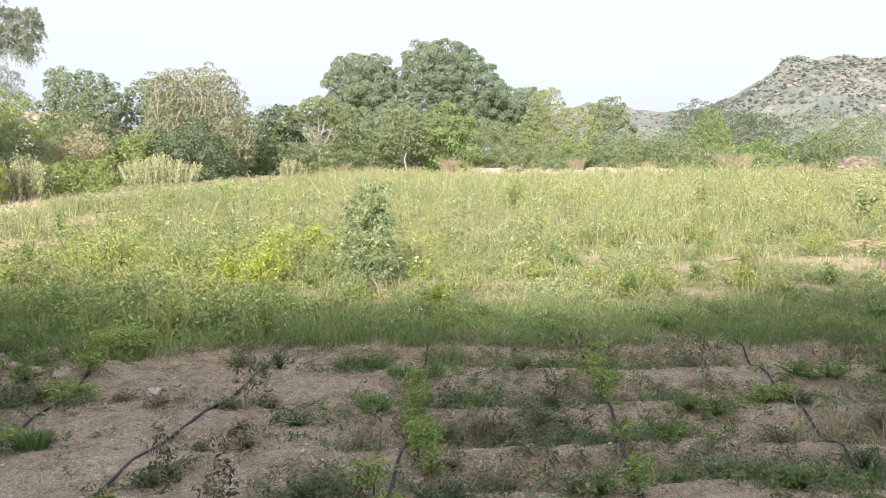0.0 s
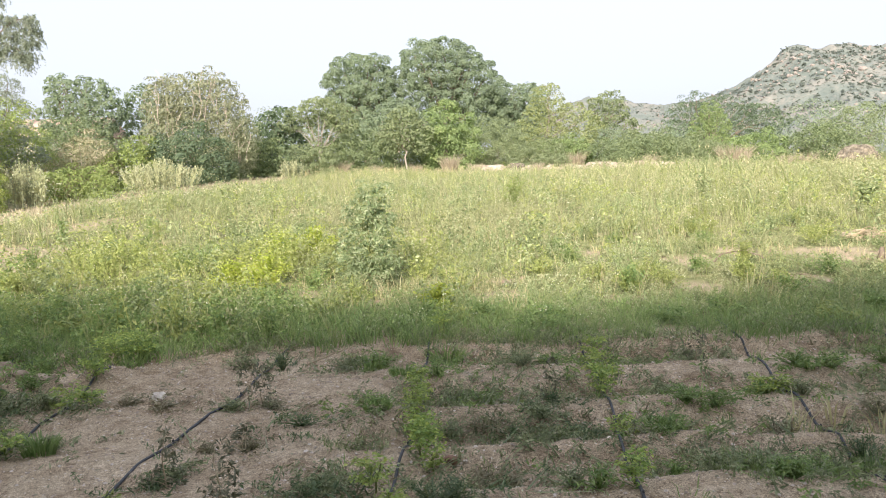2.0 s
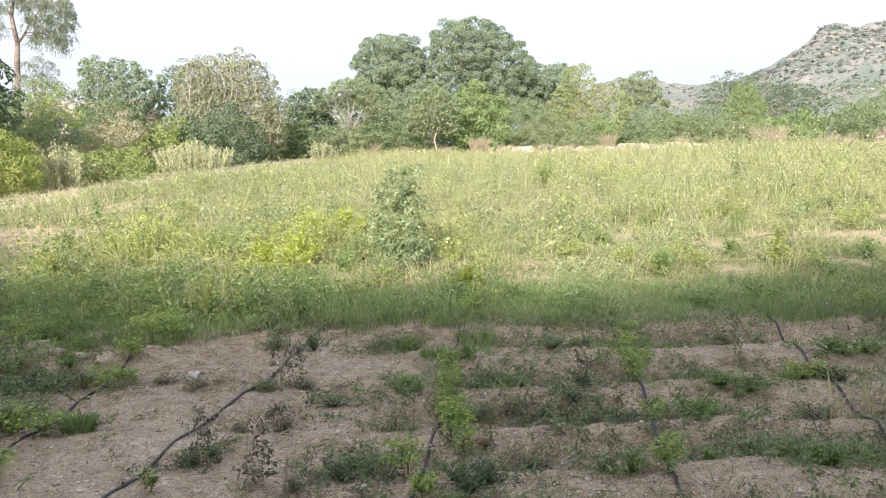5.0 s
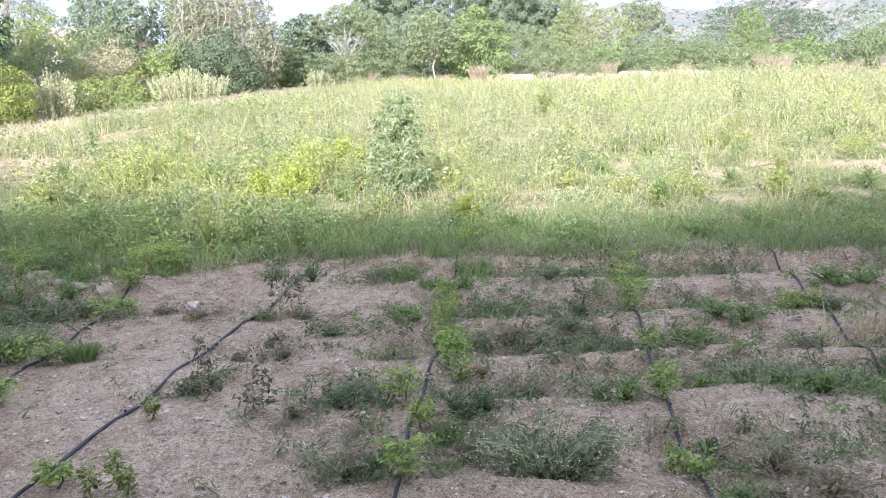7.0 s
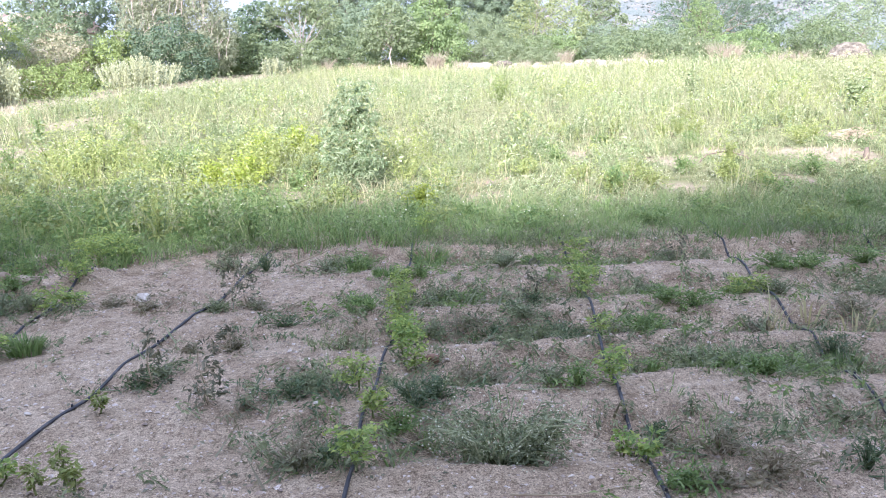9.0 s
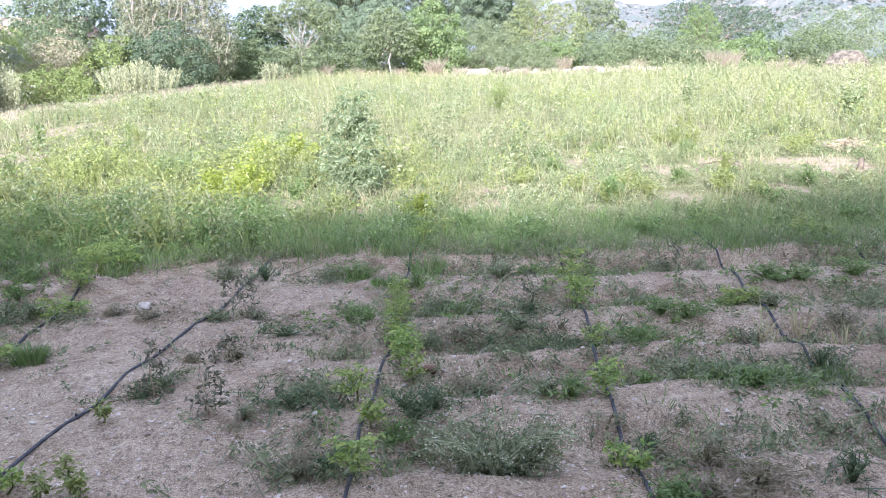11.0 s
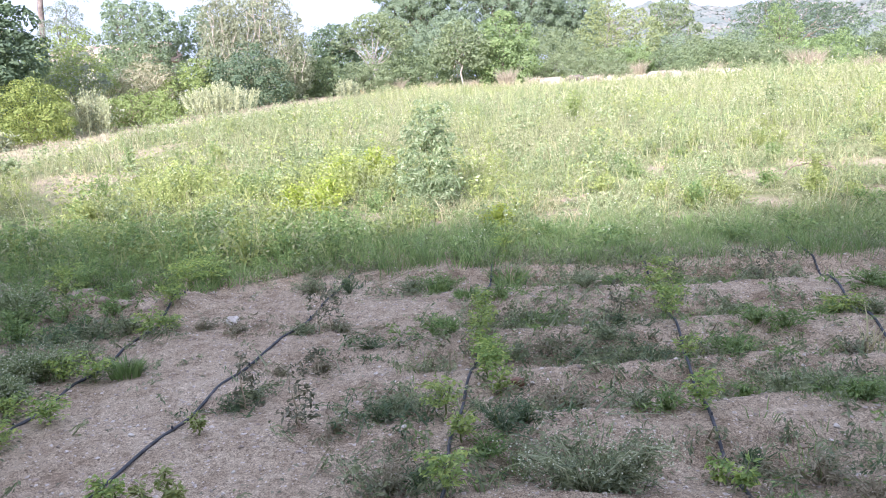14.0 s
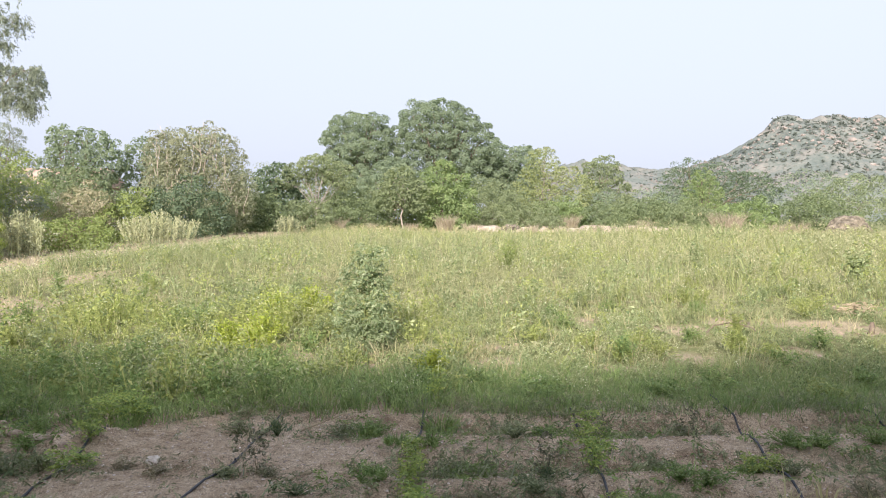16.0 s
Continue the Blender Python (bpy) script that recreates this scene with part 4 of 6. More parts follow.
bush("bush", 13.6, 52.44, 4.0, 1.9, "dark-green bush behind the hedge", LEAF_DARK, 4420, 0.14, 0.08, 80, 4, HEDGE)
bush("bush", -12.3, 51.3, 5.0, 3.7, "dark-green scrub in the gap of the hedge", LEAF_DARK, 5000, 0.14, 0.085, 175, 5, HEDGE)
bush("bush", -8.2, 53.58, 6.0, 3.5, "dark-green scrub behind the small trees", LEAF_DARK, 5000, 0.14, 0.085, 176, 5, HEDGE)
SIDE = "bushes along the grass track"
tree("dark_tree", -17.0, 24.51, "broad dark-leaved tree overhanging the grass track", "tree",
     [(0.1, 0, 3.7, 1.7, 1.6, 1.5), (0.5, 0, 4.7, 1.3, 1.2, 0.7), (-1.0, 0, 4.9, 1.5, 1.3, 0.7), (1.1, -0.2, 2.7, 1.3, 1.5, 1.3), (1.2, 0, 3.9, 0.95, 1.0, 0.9), (-1.6, 0, 3.7, 1.8, 1.6, 1.5), (0, 0, 2.1, 2.0, 1.6, 1.8), (-2.7, 0, 2.4, 1.8, 1.6, 1.9)], LEAF_DEEP, MAT_BARK, 21000, 0.16, 0.10, None, 0.22, 0.3, 12, 61, "", 0.2, 0.4)
bush("fern_leaved_bush", -14.2, 23.37, 2.2, 1.75, "yellow-green feathery bush beside the track", LEAF_FERN, 9000, 0.075, 0.036, 62, 4, SIDE)
bush("low_bush", -12.7, 27.36, 2.4, 1.05, "low yellow-green bush beside the track", LEAF_BRIGHT, 3000, 0.10, 0.06, 64, 4, SIDE)
bush("bush", -17.6, 31.35, 4.0, 3.7, "rounded bright-green bush behind the track", LEAF_BRIGHT, 8500, 0.11, 0.065, 65, 4, SIDE)
bush("bush", -16.3, 30.32, 2.6, 2.6, "dusty grey-green bush before the rounded one", LEAF_GREYTREE, 5200, 0.09, 0.05, 165, 3, SIDE)
bush("bush", -15.0, 33.06, 2.5, 2.4, "dusty brownish weed bush behind the track", LEAF_DRYBUSH, 6500, 0.10, 0.06, 66, 4, SIDE, MAT_PALEBARK, 6)
bush("bush", -11.0, 34.2, 3.2, 2.5, "dark-green bush under the thicket", LEAF_DEEP, 7500, 0.11, 0.07, 67, 4, SIDE)
bush("bush", -13.2, 33.63, 2.4, 2.1, "mid-green bush under the thicket", LEAF_BRIGHT, 4600, 0.11, 0.065, 68, 3, SIDE)
bush("bush", -20.6, 29.07, 4.0, 2.6, "green bush behind the track", LEAF_MID, 3600, 0.15, 0.09, 69, 4, SIDE)
bush("bush", -19.9, 32.49, 3.0, 4.0, "tall green bush before the tall tree", LEAF_MID, 6000, 0.12, 0.07, 169, 4, SIDE)
bush("bush", -22.5, 37.62, 6.0, 2.2, "green scrub behind the track", LEAF_MID, 3600, 0.18, 0.1, 70, 5, SIDE)
bush("bush", -30.0, 43.32, 9.0, 4.0, "mid-green scrub at the foot of the tall tree", LEAF_MID, 4600, 0.2, 0.11, 71, 6, SIDE)
tree("tree", -25.7, 45.6, "fine-leaved grey-green tree under the tall tree", "tree",
     [(0.7, 0, 5.9, 0.8, 0.8, 0.85), (0.5, 0, 4.9, 1.25, 1.1, 1.2), (0.2, 0, 3.2, 1.45, 1.2, 1.7)], LEAF_GREYTREE, MAT_BARK, 9500, 0.13, 0.05, None, 0.12, 0.3, 7, 72, "", 0.3)


def spike_bush(x, y, w, h, n, seed, label):
    """A clump of upright woolly flower spikes over grey-green leaves."""
    rng = np.random.default_rng(seed)
    t = thing("spike_bush", x, y, gz(x, y), label, "bush", "cream-spiked weed bushes")
    for k in range(n):
        a = rng.uniform(0, 6.28)
        rr = rng.uniform(0, 1) ** 0.6
        foot = np.array([math.cos(a) * rr * w * 0.42, math.sin(a) * rr * w * 0.32, 0.0])
        tip = foot * 1.25 + np.array([rng.normal() * 0.06, rng.normal() * 0.06, h * (1.05 - 0.35 * rr) * rng.uniform(0.75, 1.05)])
        m = 34
        s = rng.uniform(0.25, 1.0, m)[:, None]
        pos = foot + (tip - foot) * s + rng.normal(size=(m, 3)) * 0.030
        wool = leaf_quads(pos, rng.normal(size=(m, 3)), 0.09, 0.036, rng, unit(np.repeat((tip - foot)[None], m, 0)) * 2)
        part("flower_spike", join(limb(foot, tip, 0.010, 0.004, rng, 0.02, 4, 4), wool), LEAF_CREAM, t, "woolly cream flower spike")
    k = 900
    pos = rng.normal(size=(k, 3)) * np.array([w * 0.25, w * 0.18, h * 0.2]) + np.array([0, 0, h * 0.35])
    pos[:, 2] = np.abs(pos[:, 2])
    part("leaves", leaf_quads(pos, rng.normal(size=(k, 3)) + np.array([0, -0.2, 0.6]), 0.10, 0.04, rng), LEAF_SILVER, t)["kind"] = "stuff"


spike_bush(-10.6, 29.64, 2.9, 1.25, 120, 81, "cream-spiked weed bush beside the grass track")
spike_bush(-13.3, 25.1, 1.7, 1.55, 46, 84, "loose silvery weed bush with upright spikes")
spike_bush(-7.5, 38.76, 1.1, 0.95, 22, 82, "small cream-spiked weed bush in the hedge")
spike_bush(-14.4, 21.55, 1.0, 0.75, 18, 83, "small pale spiky weed beside the track")

# ---- far field edge: dry tufts, sandy bank, rocks ----


def grass_tuft(name, x, y, w, h, n, mat, label, category, group, seed):
    rng = np.random.default_rng(seed)
    a = rng.uniform(0, 6.28, n)
    r = np.sqrt(rng.uniform(0, 1, n)) * w * 0.28
    base = np.stack([np.cos(a) * r, np.sin(a) * r, np.full(n, -0.03)], 1)
    lean = np.stack([np.cos(a), np.sin(a), np.zeros(n)], 1) * (0.15 + 0.9 * r / (w * 0.28 + 1e-6) * 0.4)[:, None]
    lean += rng.normal(size=(n, 3)) * np.array([0.12, 0.12, 0])
    ob = part(name, blades(base, lean, h, 0.010 + h * 0.008, rng), mat)
    ob.matrix_basis = pose(x, y, gz(x, y))
    return tagged(ob, label, category, group)


DRY = "dry grass tufts at the field edge"
for k, (x, y, w, h) in enumerate(((-14.6, 28.4, 1.3, 1.5), (-14.0, 29.0, 1.0, 1.3), (-15.4, 28.8, 1.1, 1.6))):
    grass_tuft("tall_dry_grass", x, y, w, h, 150, LEAF_STRAW, "tall wispy beige grass beside the bushes", "grass", "tall dry grass by the track", 290 + k)
grass_tuft("dry_grass_tuft", 0.25, 42.86, 1.3, 1.0, 460, LEAF_DRYTUFT, "tall straw-coloured dry grass tuft", "grass", DRY, 91)
grass_tuft("dry_grass_tuft", 15.3, 42.18, 2.2, 1.3, 900, LEAF_DRYTUFT, "wide pinkish dry grass tuft", "grass", DRY, 92)
grass_tuft("dry_grass_tuft", 7.4, 45.03, 1.3, 1.0, 400, LEAF_DRYTUFT, "dry grass tuft before the hedge", "grass", DRY, 93)
grass_tuft("dry_grass_tuft", -5.6, 42.41, 1.4, 0.8, 400, LEAF_DRYTUFT, "dry grass tuft before the hedge", "grass", DRY, 94)
grass_tuft("dry_grass_tuft", 11.6, 44.69, 1.0, 0.8, 300, LEAF_DRYTUFT, "dry grass tuft before the hedge", "grass", DRY, 95)
grass_tuft("dry_grass_tuft", 22.0, 42.64, 1.6, 1.2, 460, LEAF_DRYTUFT, "dry grass tuft on the earth bank", "grass", DRY, 96)


for k, (x, y, w, h, n) in enumerate(((1.6, 42.18, 1.2, 0.55, 110), (4.9, 42.18, 1.0, 0.5, 90), (6.4, 44, 0.9, 0.7, 90), (8.4, 42.29, 0.9, 0.55, 90), (10.4, 42.52, 1.0, 0.6, 90), (13.0, 42.18, 1.2, 0.6, 110), (18.4, 42.75, 1.6, 0.8, 150), (20.0, 43.89, 1.2, 0.9, 120), (-1.6, 42.86, 1.0, 0.6, 90), (-3.8, 43.09, 0.9, 0.6, 90))):
    grass_tuft("dry_grass_tuft", x, y, w, h, n * 2, LEAF_DRYTUFT, "ragged dry grass tuft beside the sandy bank", "grass", DRY, 190 + k)
bush("low_bush", 6.0, 43.55, 1.6, 0.8, "low dark-green bush on the sandy bank", LEAF_DARK, 1500, 0.09, 0.055, 195, 3, HEDGE)
bush("low_bush", 9.6, 44, 1.4, 0.9, "low green bush on the sandy bank", LEAF_MID, 1400, 0.09, 0.055, 196, 3, HEDGE)


def mound(name, x, y, rx, ry, rz, mat, label, category, group, seed, sink=0.35, turn=0):
    rng = np.random.default_rng(seed)
    ob = part(name, rock_geo(rng, rx, ry, rz, 14, 24, 0.55), mat, None, "", False)
    ob.matrix_basis = pose(x, y, gz(x, y) - sink * rz, 0, 0, turn)
    return tagged(ob, label, category, group)


mound("earth_bank", 21.4, 41.27, 1.35, 0.8, 1.15, MAT_EARTHBANK, "eroded brown earth bank with roots", "bank", "", 101, 0.2)


def sand_bank():
    """A low broken scarp of bare sand that runs before the hedge."""
    xs, ys = np.linspace(0.6, 14.8, 110), np.linspace(42.4, 45.1, 14)
    X, Y = np.meshgrid(xs, ys, indexing="ij")
    top = (0.26 + 0.22 * fbm(X * 0.55, Y * 0.1, 94)) * (0.8 + 0.3 * fbm(X * 1.6, Y * 0.9, 97)) * (0.45 + 0.55 * smooth(0.36, 0.46, fbm(X * 0.8, Y * 0.1, 91))) * smooth(0.6, 1.8, X) * smooth(14.8, 13.2, X)
    face = smooth(42.52, 43.21, Y + 0.5 * (fbm(X * 0.9, Y * 0.9, 92) - 0.5)) * smooth(45.14, 44.35, Y)
    Z = ground_z(X, Y) - 0.02 + top * face + 0.10 * (fbm(X * 2.9, Y * 2.9, 93) - 0.45) * face
    v = np.stack([X, Y, Z], -1).reshape(-1, 3)
    i, j = np.meshgrid(np.arange(109), np.arange(13), indexing="ij")
    q = np.stack([i * 14 + j, (i + 1) * 14 + j, (i + 1) * 14 + j + 1, i * 14 + j + 1], -1).reshape(-1, 4)
    tagged(part("sand_bank", (v, q, None), MAT_SAND), "pale bare sandy bank before the hedge", "bank", "", "structure")


sand_bank()
mound("rock", 3.8, 43.1, 0.55, 0.35, 0.28, MAT_EARTHBANK, "weathered brown boulder on the sandy bank", "rock", "", 105, -0.6)
mound("rock", 5.9, 44.46, 0.4, 0.35, 0.3, MAT_EARTHBANK, "small brown boulder before the hedge", "rock", "", 106, 0.0)

# ---- house glimpsed through the trees ----


def build_house():
    h = thing("house", -25.6, 52.4, gz(-25.6, 52.4), "low plastered house with clay roof half hidden by trees", "house")

    def box(name, x0, x1, y0, y1, z0, z1, mat, parent, label=""):
        v = [(x, y, z) for x in (x0, x1) for y in (y0, y1) for z in (z0, z1)]
        q = [(0, 1, 3, 2), (4, 6, 7, 5), (0, 4, 5, 1), (2, 3, 7, 6), (0, 2, 6, 4), (1, 5, 7, 3)]
        return part(name, (np.array(v, float), np.array(q), None), mat, parent, label)

    box("wall", -3.5, 3.5, -2.5, 2.5, -0.2, 3.4, MAT_PLASTER, h)
    v = np.array([(-3.9, -3.0, 3.4), (3.9, -3.0, 3.4), (3.9, 3.0, 3.4), (-3.9, 3.0, 3.4), (-3.9, 0, 4.7), (3.9, 0, 4.7)], float)
    part("roof", (v, np.array([(0, 1, 5, 4), (2, 3, 4, 5), (3, 2, 1, 0)]), np.array([(0, 4, 3), (1, 2, 5)])), MAT_TILE, h)
    for k in range(6):
        box("rail_post", -3.6 + k * 0.5, -3.56 + k * 0.5, -0.1, -0.06, 4.6, 5.2, MAT_METAL, h)
    box("rail", -3.62, -1.0, -0.11, -0.05, 5.2, 5.26, MAT_METAL, h)


build_house()

# ---- unseen trees behind the viewer, placed so that their shade covers the beds ----
BACK = "shade trees behind the beds"


def shade_tree(x, y, h, w, seed):
    r = w * 0.5
    tree("shade_tree", x, y, "dense broad-leaved tree, unseen, shading the beds from behind", "tree",
         [(0, 0, h - 1.7, r * 0.85, r * 0.8, 1.7), (-r * 0.45, 0.1, h * 0.55, r * 0.8, r * 0.7, h * 0.15), (r * 0.45, 0.0, h * 0.55, r * 0.8, r * 0.7, h * 0.15)],
         LEAF_DARK, MAT_BARK, 2700, 0.38, 0.25, None, 0.25, 0.4, 8, seed, BACK, 0.2, 0.5)


shade_tree(-12.2, -6.84, 9.7, 6.2, 111)
shade_tree(-7.8, -7.3, 8.42, 5.8, 112)
shade_tree(-4.1, -7.18, 7.78, 5.6, 113)
shade_tree(-1.4, -7.3, 8.0, 4.6, 118)
shade_tree(1.6, -7.18, 8.8, 5.0, 114)
shade_tree(5.6, -7.07, 8.95, 6.0, 115)
shade_tree(10.4, -7.18, 9.3, 6.4, 116)
shade_tree(-17.2, -7.18, 10.4, 6.4, 117)
# lower row added out of view to hold sky light off the near beds
for k, x in enumerate((-6.6, -2.6, 1.4, 5.4)):
    shade_tree(x, -3.9, 5.4, 4.6, 120 + k)
# bushes added out of view: they stop sunlit ground from brightening the beds
for k, x in enumerate((-9.0, -5.4, -1.8, 1.8, 5.4, 9.0)):
    bush("bush", x, -6.0, 4.4, 3.0, "dense unseen bush added to shade the ground behind the beds", LEAF_DARK, 1500, 0.28, 0.18, 125 + k, 4, "bushes under the shade trees")

# ---- field weeds and grass ----
def spots(rng, y0, y1, per_m2, edge_left=0.84, edge_right=0.69):
    n = int((y1 - y0) * ((edge_left + edge_right) * (y0 + y1) / 2 + 3) * per_m2)
    y = rng.uniform(y0, y1, n)
    w = (edge_left + edge_right) * y + 3
    keep = rng.uniform(0, 1, n) * ((edge_left + edge_right) * y1 + 3) < w
    y = y[keep]
    x = -edge_left * y - 1.5 + rng.uniform(0, 1, len(y)) * ((edge_left + edge_right) * y + 3)
    return x, y


def weed_proto(rng, h, leaves, leaf, width):
    """A small upright broad-leaved weed."""
    s = rng.uniform(0.15, 1.0, leaves)
    a = np.arange(leaves) * 2.4 + rng.uniform(0, 1, leaves)
    out = np.stack([np.cos(a), np.sin(a), np.zeros(leaves)], 1)
    bend = rng.normal(size=3) * 0.12
    p = np.stack([bend[0] * s, bend[1] * s, s * h], 1) + out * (leaf * (0.6 + 0.7 * (1 - s)))[:, None]
    n = out * 0.6 + np.array([0, 0, 0.55]) + rng.normal(size=(leaves, 3)) * 0.4
    g = leaf_quads(p, n, leaf, width, rng, out + np.array([0, 0, 0.35]))
    w = 0.006
    stem = (np.array([(-w, 0, 0), (w, 0, 0), (bend[0], bend[1], h), (0, -w, 0), (0, w, 0)], float), None, np.array([(0, 1, 2), (3, 4, 2)]))
    return join(g, stem)


def tuft_proto(rng, h, n, width, spread_r=0.06):
    a = rng.uniform(0, 6.28, n)
    r = rng.uniform(0, spread_r, n)
    base = np.stack([np.cos(a) * r, np.sin(a) * r, np.zeros(n)], 1)
    lean = np.stack([np.cos(a), np.sin(a), np.zeros(n)], 1) * rng.uniform(0.15, 0.95, n)[:, None]
    return blades(base, lean, h, width, rng)


def scatter(name, label, category, mat, protos, x, y, size, rng):
    if len(x) == 0:
        return
    pos = np.stack([x, y, ground_z(x, y) - 0.01], 1)
    pick = rng.integers(0, len(protos), len(x))
    geos = []
    for k, g in enumerate(protos):
        i = pick == k
        m = int(i.sum())
        geos.append(repeat_at(g, pos[i], size[i], rng.uniform(0, 6.28, m), rng.normal(size=(m, 2)) * 0.12))
    ob = part(name, join(*geos), mat)
    tagged(ob, label, category, "", "stuff")


def veg_height(x, y):
    """Relative plant height over the field."""
    h = (0.62 + 0.5 * fbm(x * 0.35, y * 0.35, 71)) * (0.05 + 1.9 * fbm(x * 1.4, y * 1.4, 70))
    h = h * (1 - 0.65 * smooth(8.44, 9.35, y) * smooth(11.17, 10.03, y) * (fbm(x * 0.6, y * 0.6, 72) > 0.42))
    h = h * (1 + 0.5 * smooth(4, 10, x) * smooth(13.68, 20.52, y))
    h = h * (1 - 0.45 * smooth(1.2, 2.4, x) * smooth(8.21, 8.89, y) * smooth(15.5, 11.4, y))
    h = h * (1 - 0.72 * smooth(34, 40, y) * smooth(-3, 0, x) * smooth(26, 22, x))
    ahead = np.max([bareness(x * (1 + d / np.maximum(y, 5)), y + d) for d in (0.3, 0.8, 1.4)], axis=0)
    h = h * (1 - 0.8 * ahead * smooth(24, 20, y)) * (1 - 0.4 * smooth(-0.6, 0.6, x) * smooth(9.6, 8.4, y))
    return h * (1 - 0.7 * track_band(x - 0.9, y))


def bed_edge(x):
    """Where the grass begins behind the beds: a ragged line that comes nearer at the seedling row."""
    return 6.48 + 0.6 * (fbm(x * 1.1, x * 0 + 3.0, 76) - 0.5) + 0.3 * (fbm(x * 4.0, x * 0 + 9.0, 90) - 0.5) - 0.45 * np.exp(-(((x + 2.65) / 0.45) ** 2)) - 0.12 * smooth(-1.9, -2.4, x) + 0.14 * np.exp(-(((x + 1.65) / 0.4) ** 2))


def build_field():
    rng = np.random.default_rng(201)
    bands = ((6.67, 13.11, 100, 8, 0), (13.11, 22.8, 52, 6, 1), (22.8, 43.32, 25.0, 5.0, 2))
    for y0, y1, weeds, tufts, far in bands:
        leafs, blade_n = ((20, 8), (15, 7), (11, 6))[far]
        lf, wd = ((0.038, 0.016), (0.042, 0.017), (0.049, 0.020))[far]
        bw = (0.008, 0.012, 0.020)[far]
        x, y = spots(rng, y0, y1, weeds)
        hm = veg_height(x, y)
        lush = smooth(8.66, 7.87, y)
        dens = (1 - 0.92 * bareness(x, y)) * (0.55 + 0.6 * fbm(x * 0.8, y * 0.8, 73)) * (1 - 0.8 * track_band(x, y)) * (1 - 0.5 * lush)
        keep = (rng.uniform(0, 1, len(x)) < dens) & (x > np.interp(y, TRACK_Y, TRACK_X) - 0.8)
        x, y, hm = x[keep], y[keep], hm[keep]
        protos = [weed_proto(rng, 0.36, leafs, lf * k, wd * k) for k in (0.7, 0.8, 0.9, 1.0, 1.0, 1.1)]
        blue = (np.exp(-(((x + 3.2) / 1.6) ** 2 + ((y - 13.7) / 1.8) ** 2)) > 0.35) | (np.exp(-(((x - 1.0) / 1.1) ** 2 + ((y - 12.5) / 1.1) ** 2)) > 0.45) | (fbm(x * 0.3, y * 0.3, 85) > 0.60)
        blue &= rng.uniform(0, 1, len(x)) < 0.8
        blue |= (rng.uniform(0, 1, len(x)) < 0.6 * smooth(0.8, 2.6, x) * smooth(13.11, 11.4, y)) | (rng.uniform(0, 1, len(x)) < 0.4 * smooth(9.8, 8.66, y))
        size = hm * rng.uniform(0.6, 1.25, len(x))
        warm = ~blue & (rng.uniform(0, 1, len(x)) < 0.75 * np.exp(-(((x + 3.9) / 2.4) ** 2 + ((y - 10.0) / 2.3) ** 2)) + (0.5, 0.2, 0.12)[far] * smooth(0.46, 0.56, fbm(x * 0.28, y * 0.28, 95)))
        plain = ~blue & ~warm
        scatter("field_weeds", "sunlit yellow-green broad-leaved weeds covering the field", "weeds", LEAF_FIELD, protos, x[plain], y[plain], size[plain], rng)
        scatter("lime_weeds", "patches of yellower weeds in the field", "weeds", LEAF_LIMEWEED, protos, x[warm], y[warm], size[warm] * 1.15, rng)
        scatter("bluish_weeds", "patches of bluish-green weeds in the field", "weeds", LEAF_BLUEWEED, protos, x[blue], y[blue], size[blue] * 1.1, rng)
        if far < 2:
            top = rng.uniform(0, 1, len(x)) < 0.20 * (fbm(x * 0.25, y * 0.25, 74) > 0.46)
            fx, fy = x[top], y[top]
            k = len(fx)
            pos = np.stack([fx + rng.normal(size=k) * 0.05, fy + rng.normal(size=k) * 0.05, ground_z(fx, fy) + 0.36 * hm[top] * rng.uniform(0.75, 1.2, k)], 1)
            pos = np.repeat(pos, 3, 0) + rng.normal(size=(3 * k, 3)) * np.array([0.03, 0.03, 0.015])
            fl = part("weed_flowers", leaf_quads(pos, np.tile((0, -0.3, 1.0), (3 * k, 1)) + rng.normal(size=(3 * k, 3)) * 0.3, (0.014, 0.02)[far], (0.014, 0.02)[far], rng), LEAF_FLOWER)
            tagged(fl, "tiny white flower heads above the weeds", "flowers", "", "stuff")
        x, y = spots(rng, y0, y1, tufts)
        hm = veg_height(x, y)
        dens = (1 - bareness(x, y)) * (0.35 + 0.9 * fbm(x * 0.5, y * 0.5, 75)) * (1 - 0.7 * track_band(x, y))
        keep = (rng.uniform(0, 1, len(x)) < dens) & (x > np.interp(y, TRACK_Y, TRACK_X) - 0.8)
        x, y, hm = x[keep], y[keep], hm[keep]
        protos = [tuft_proto(rng, 0.38, blade_n, bw) for _ in range(6)]
        scatter("field_grass", "green grass growing among the field weeds", "grass", LEAF_GRASS, protos, x, y, hm * rng.uniform(0.6, 1.25, len(x)), rng)
    # low weeds and short grass that close the ground between the taller plants
    x, y = spots(rng, 7.6, 13.2, 105)
    keep = (rng.uniform(0, 1, len(x)) < (1 - 0.95 * bareness(x, y)) * (0.35 + 0.65 * smooth(-1.5, 0.5, x))) & (x > -7.5)
    x, y = x[keep], y[keep]
    kind = (fbm(x * 0.9, y * 0.9, 96) + rng.normal(size=len(x)) * 0.1 > 0.56).astype(int)
    for k, mat in enumerate((LEAF_BLUEWEED, LEAF_FIELD)):
        i = kind == k
        scatter("low_weeds", "low leafy weeds that close the ground", "weeds", mat, [weed_proto(rng, 0.13, 11, 0.034 * f, 0.014 * f) for f in (0.8, 0.9, 1.0, 1.15)], x[i], y[i], rng.uniform(0.5, 1.3, int(i.sum())), rng)
    x, y = spots(rng, 7.6, 12.5, 22)
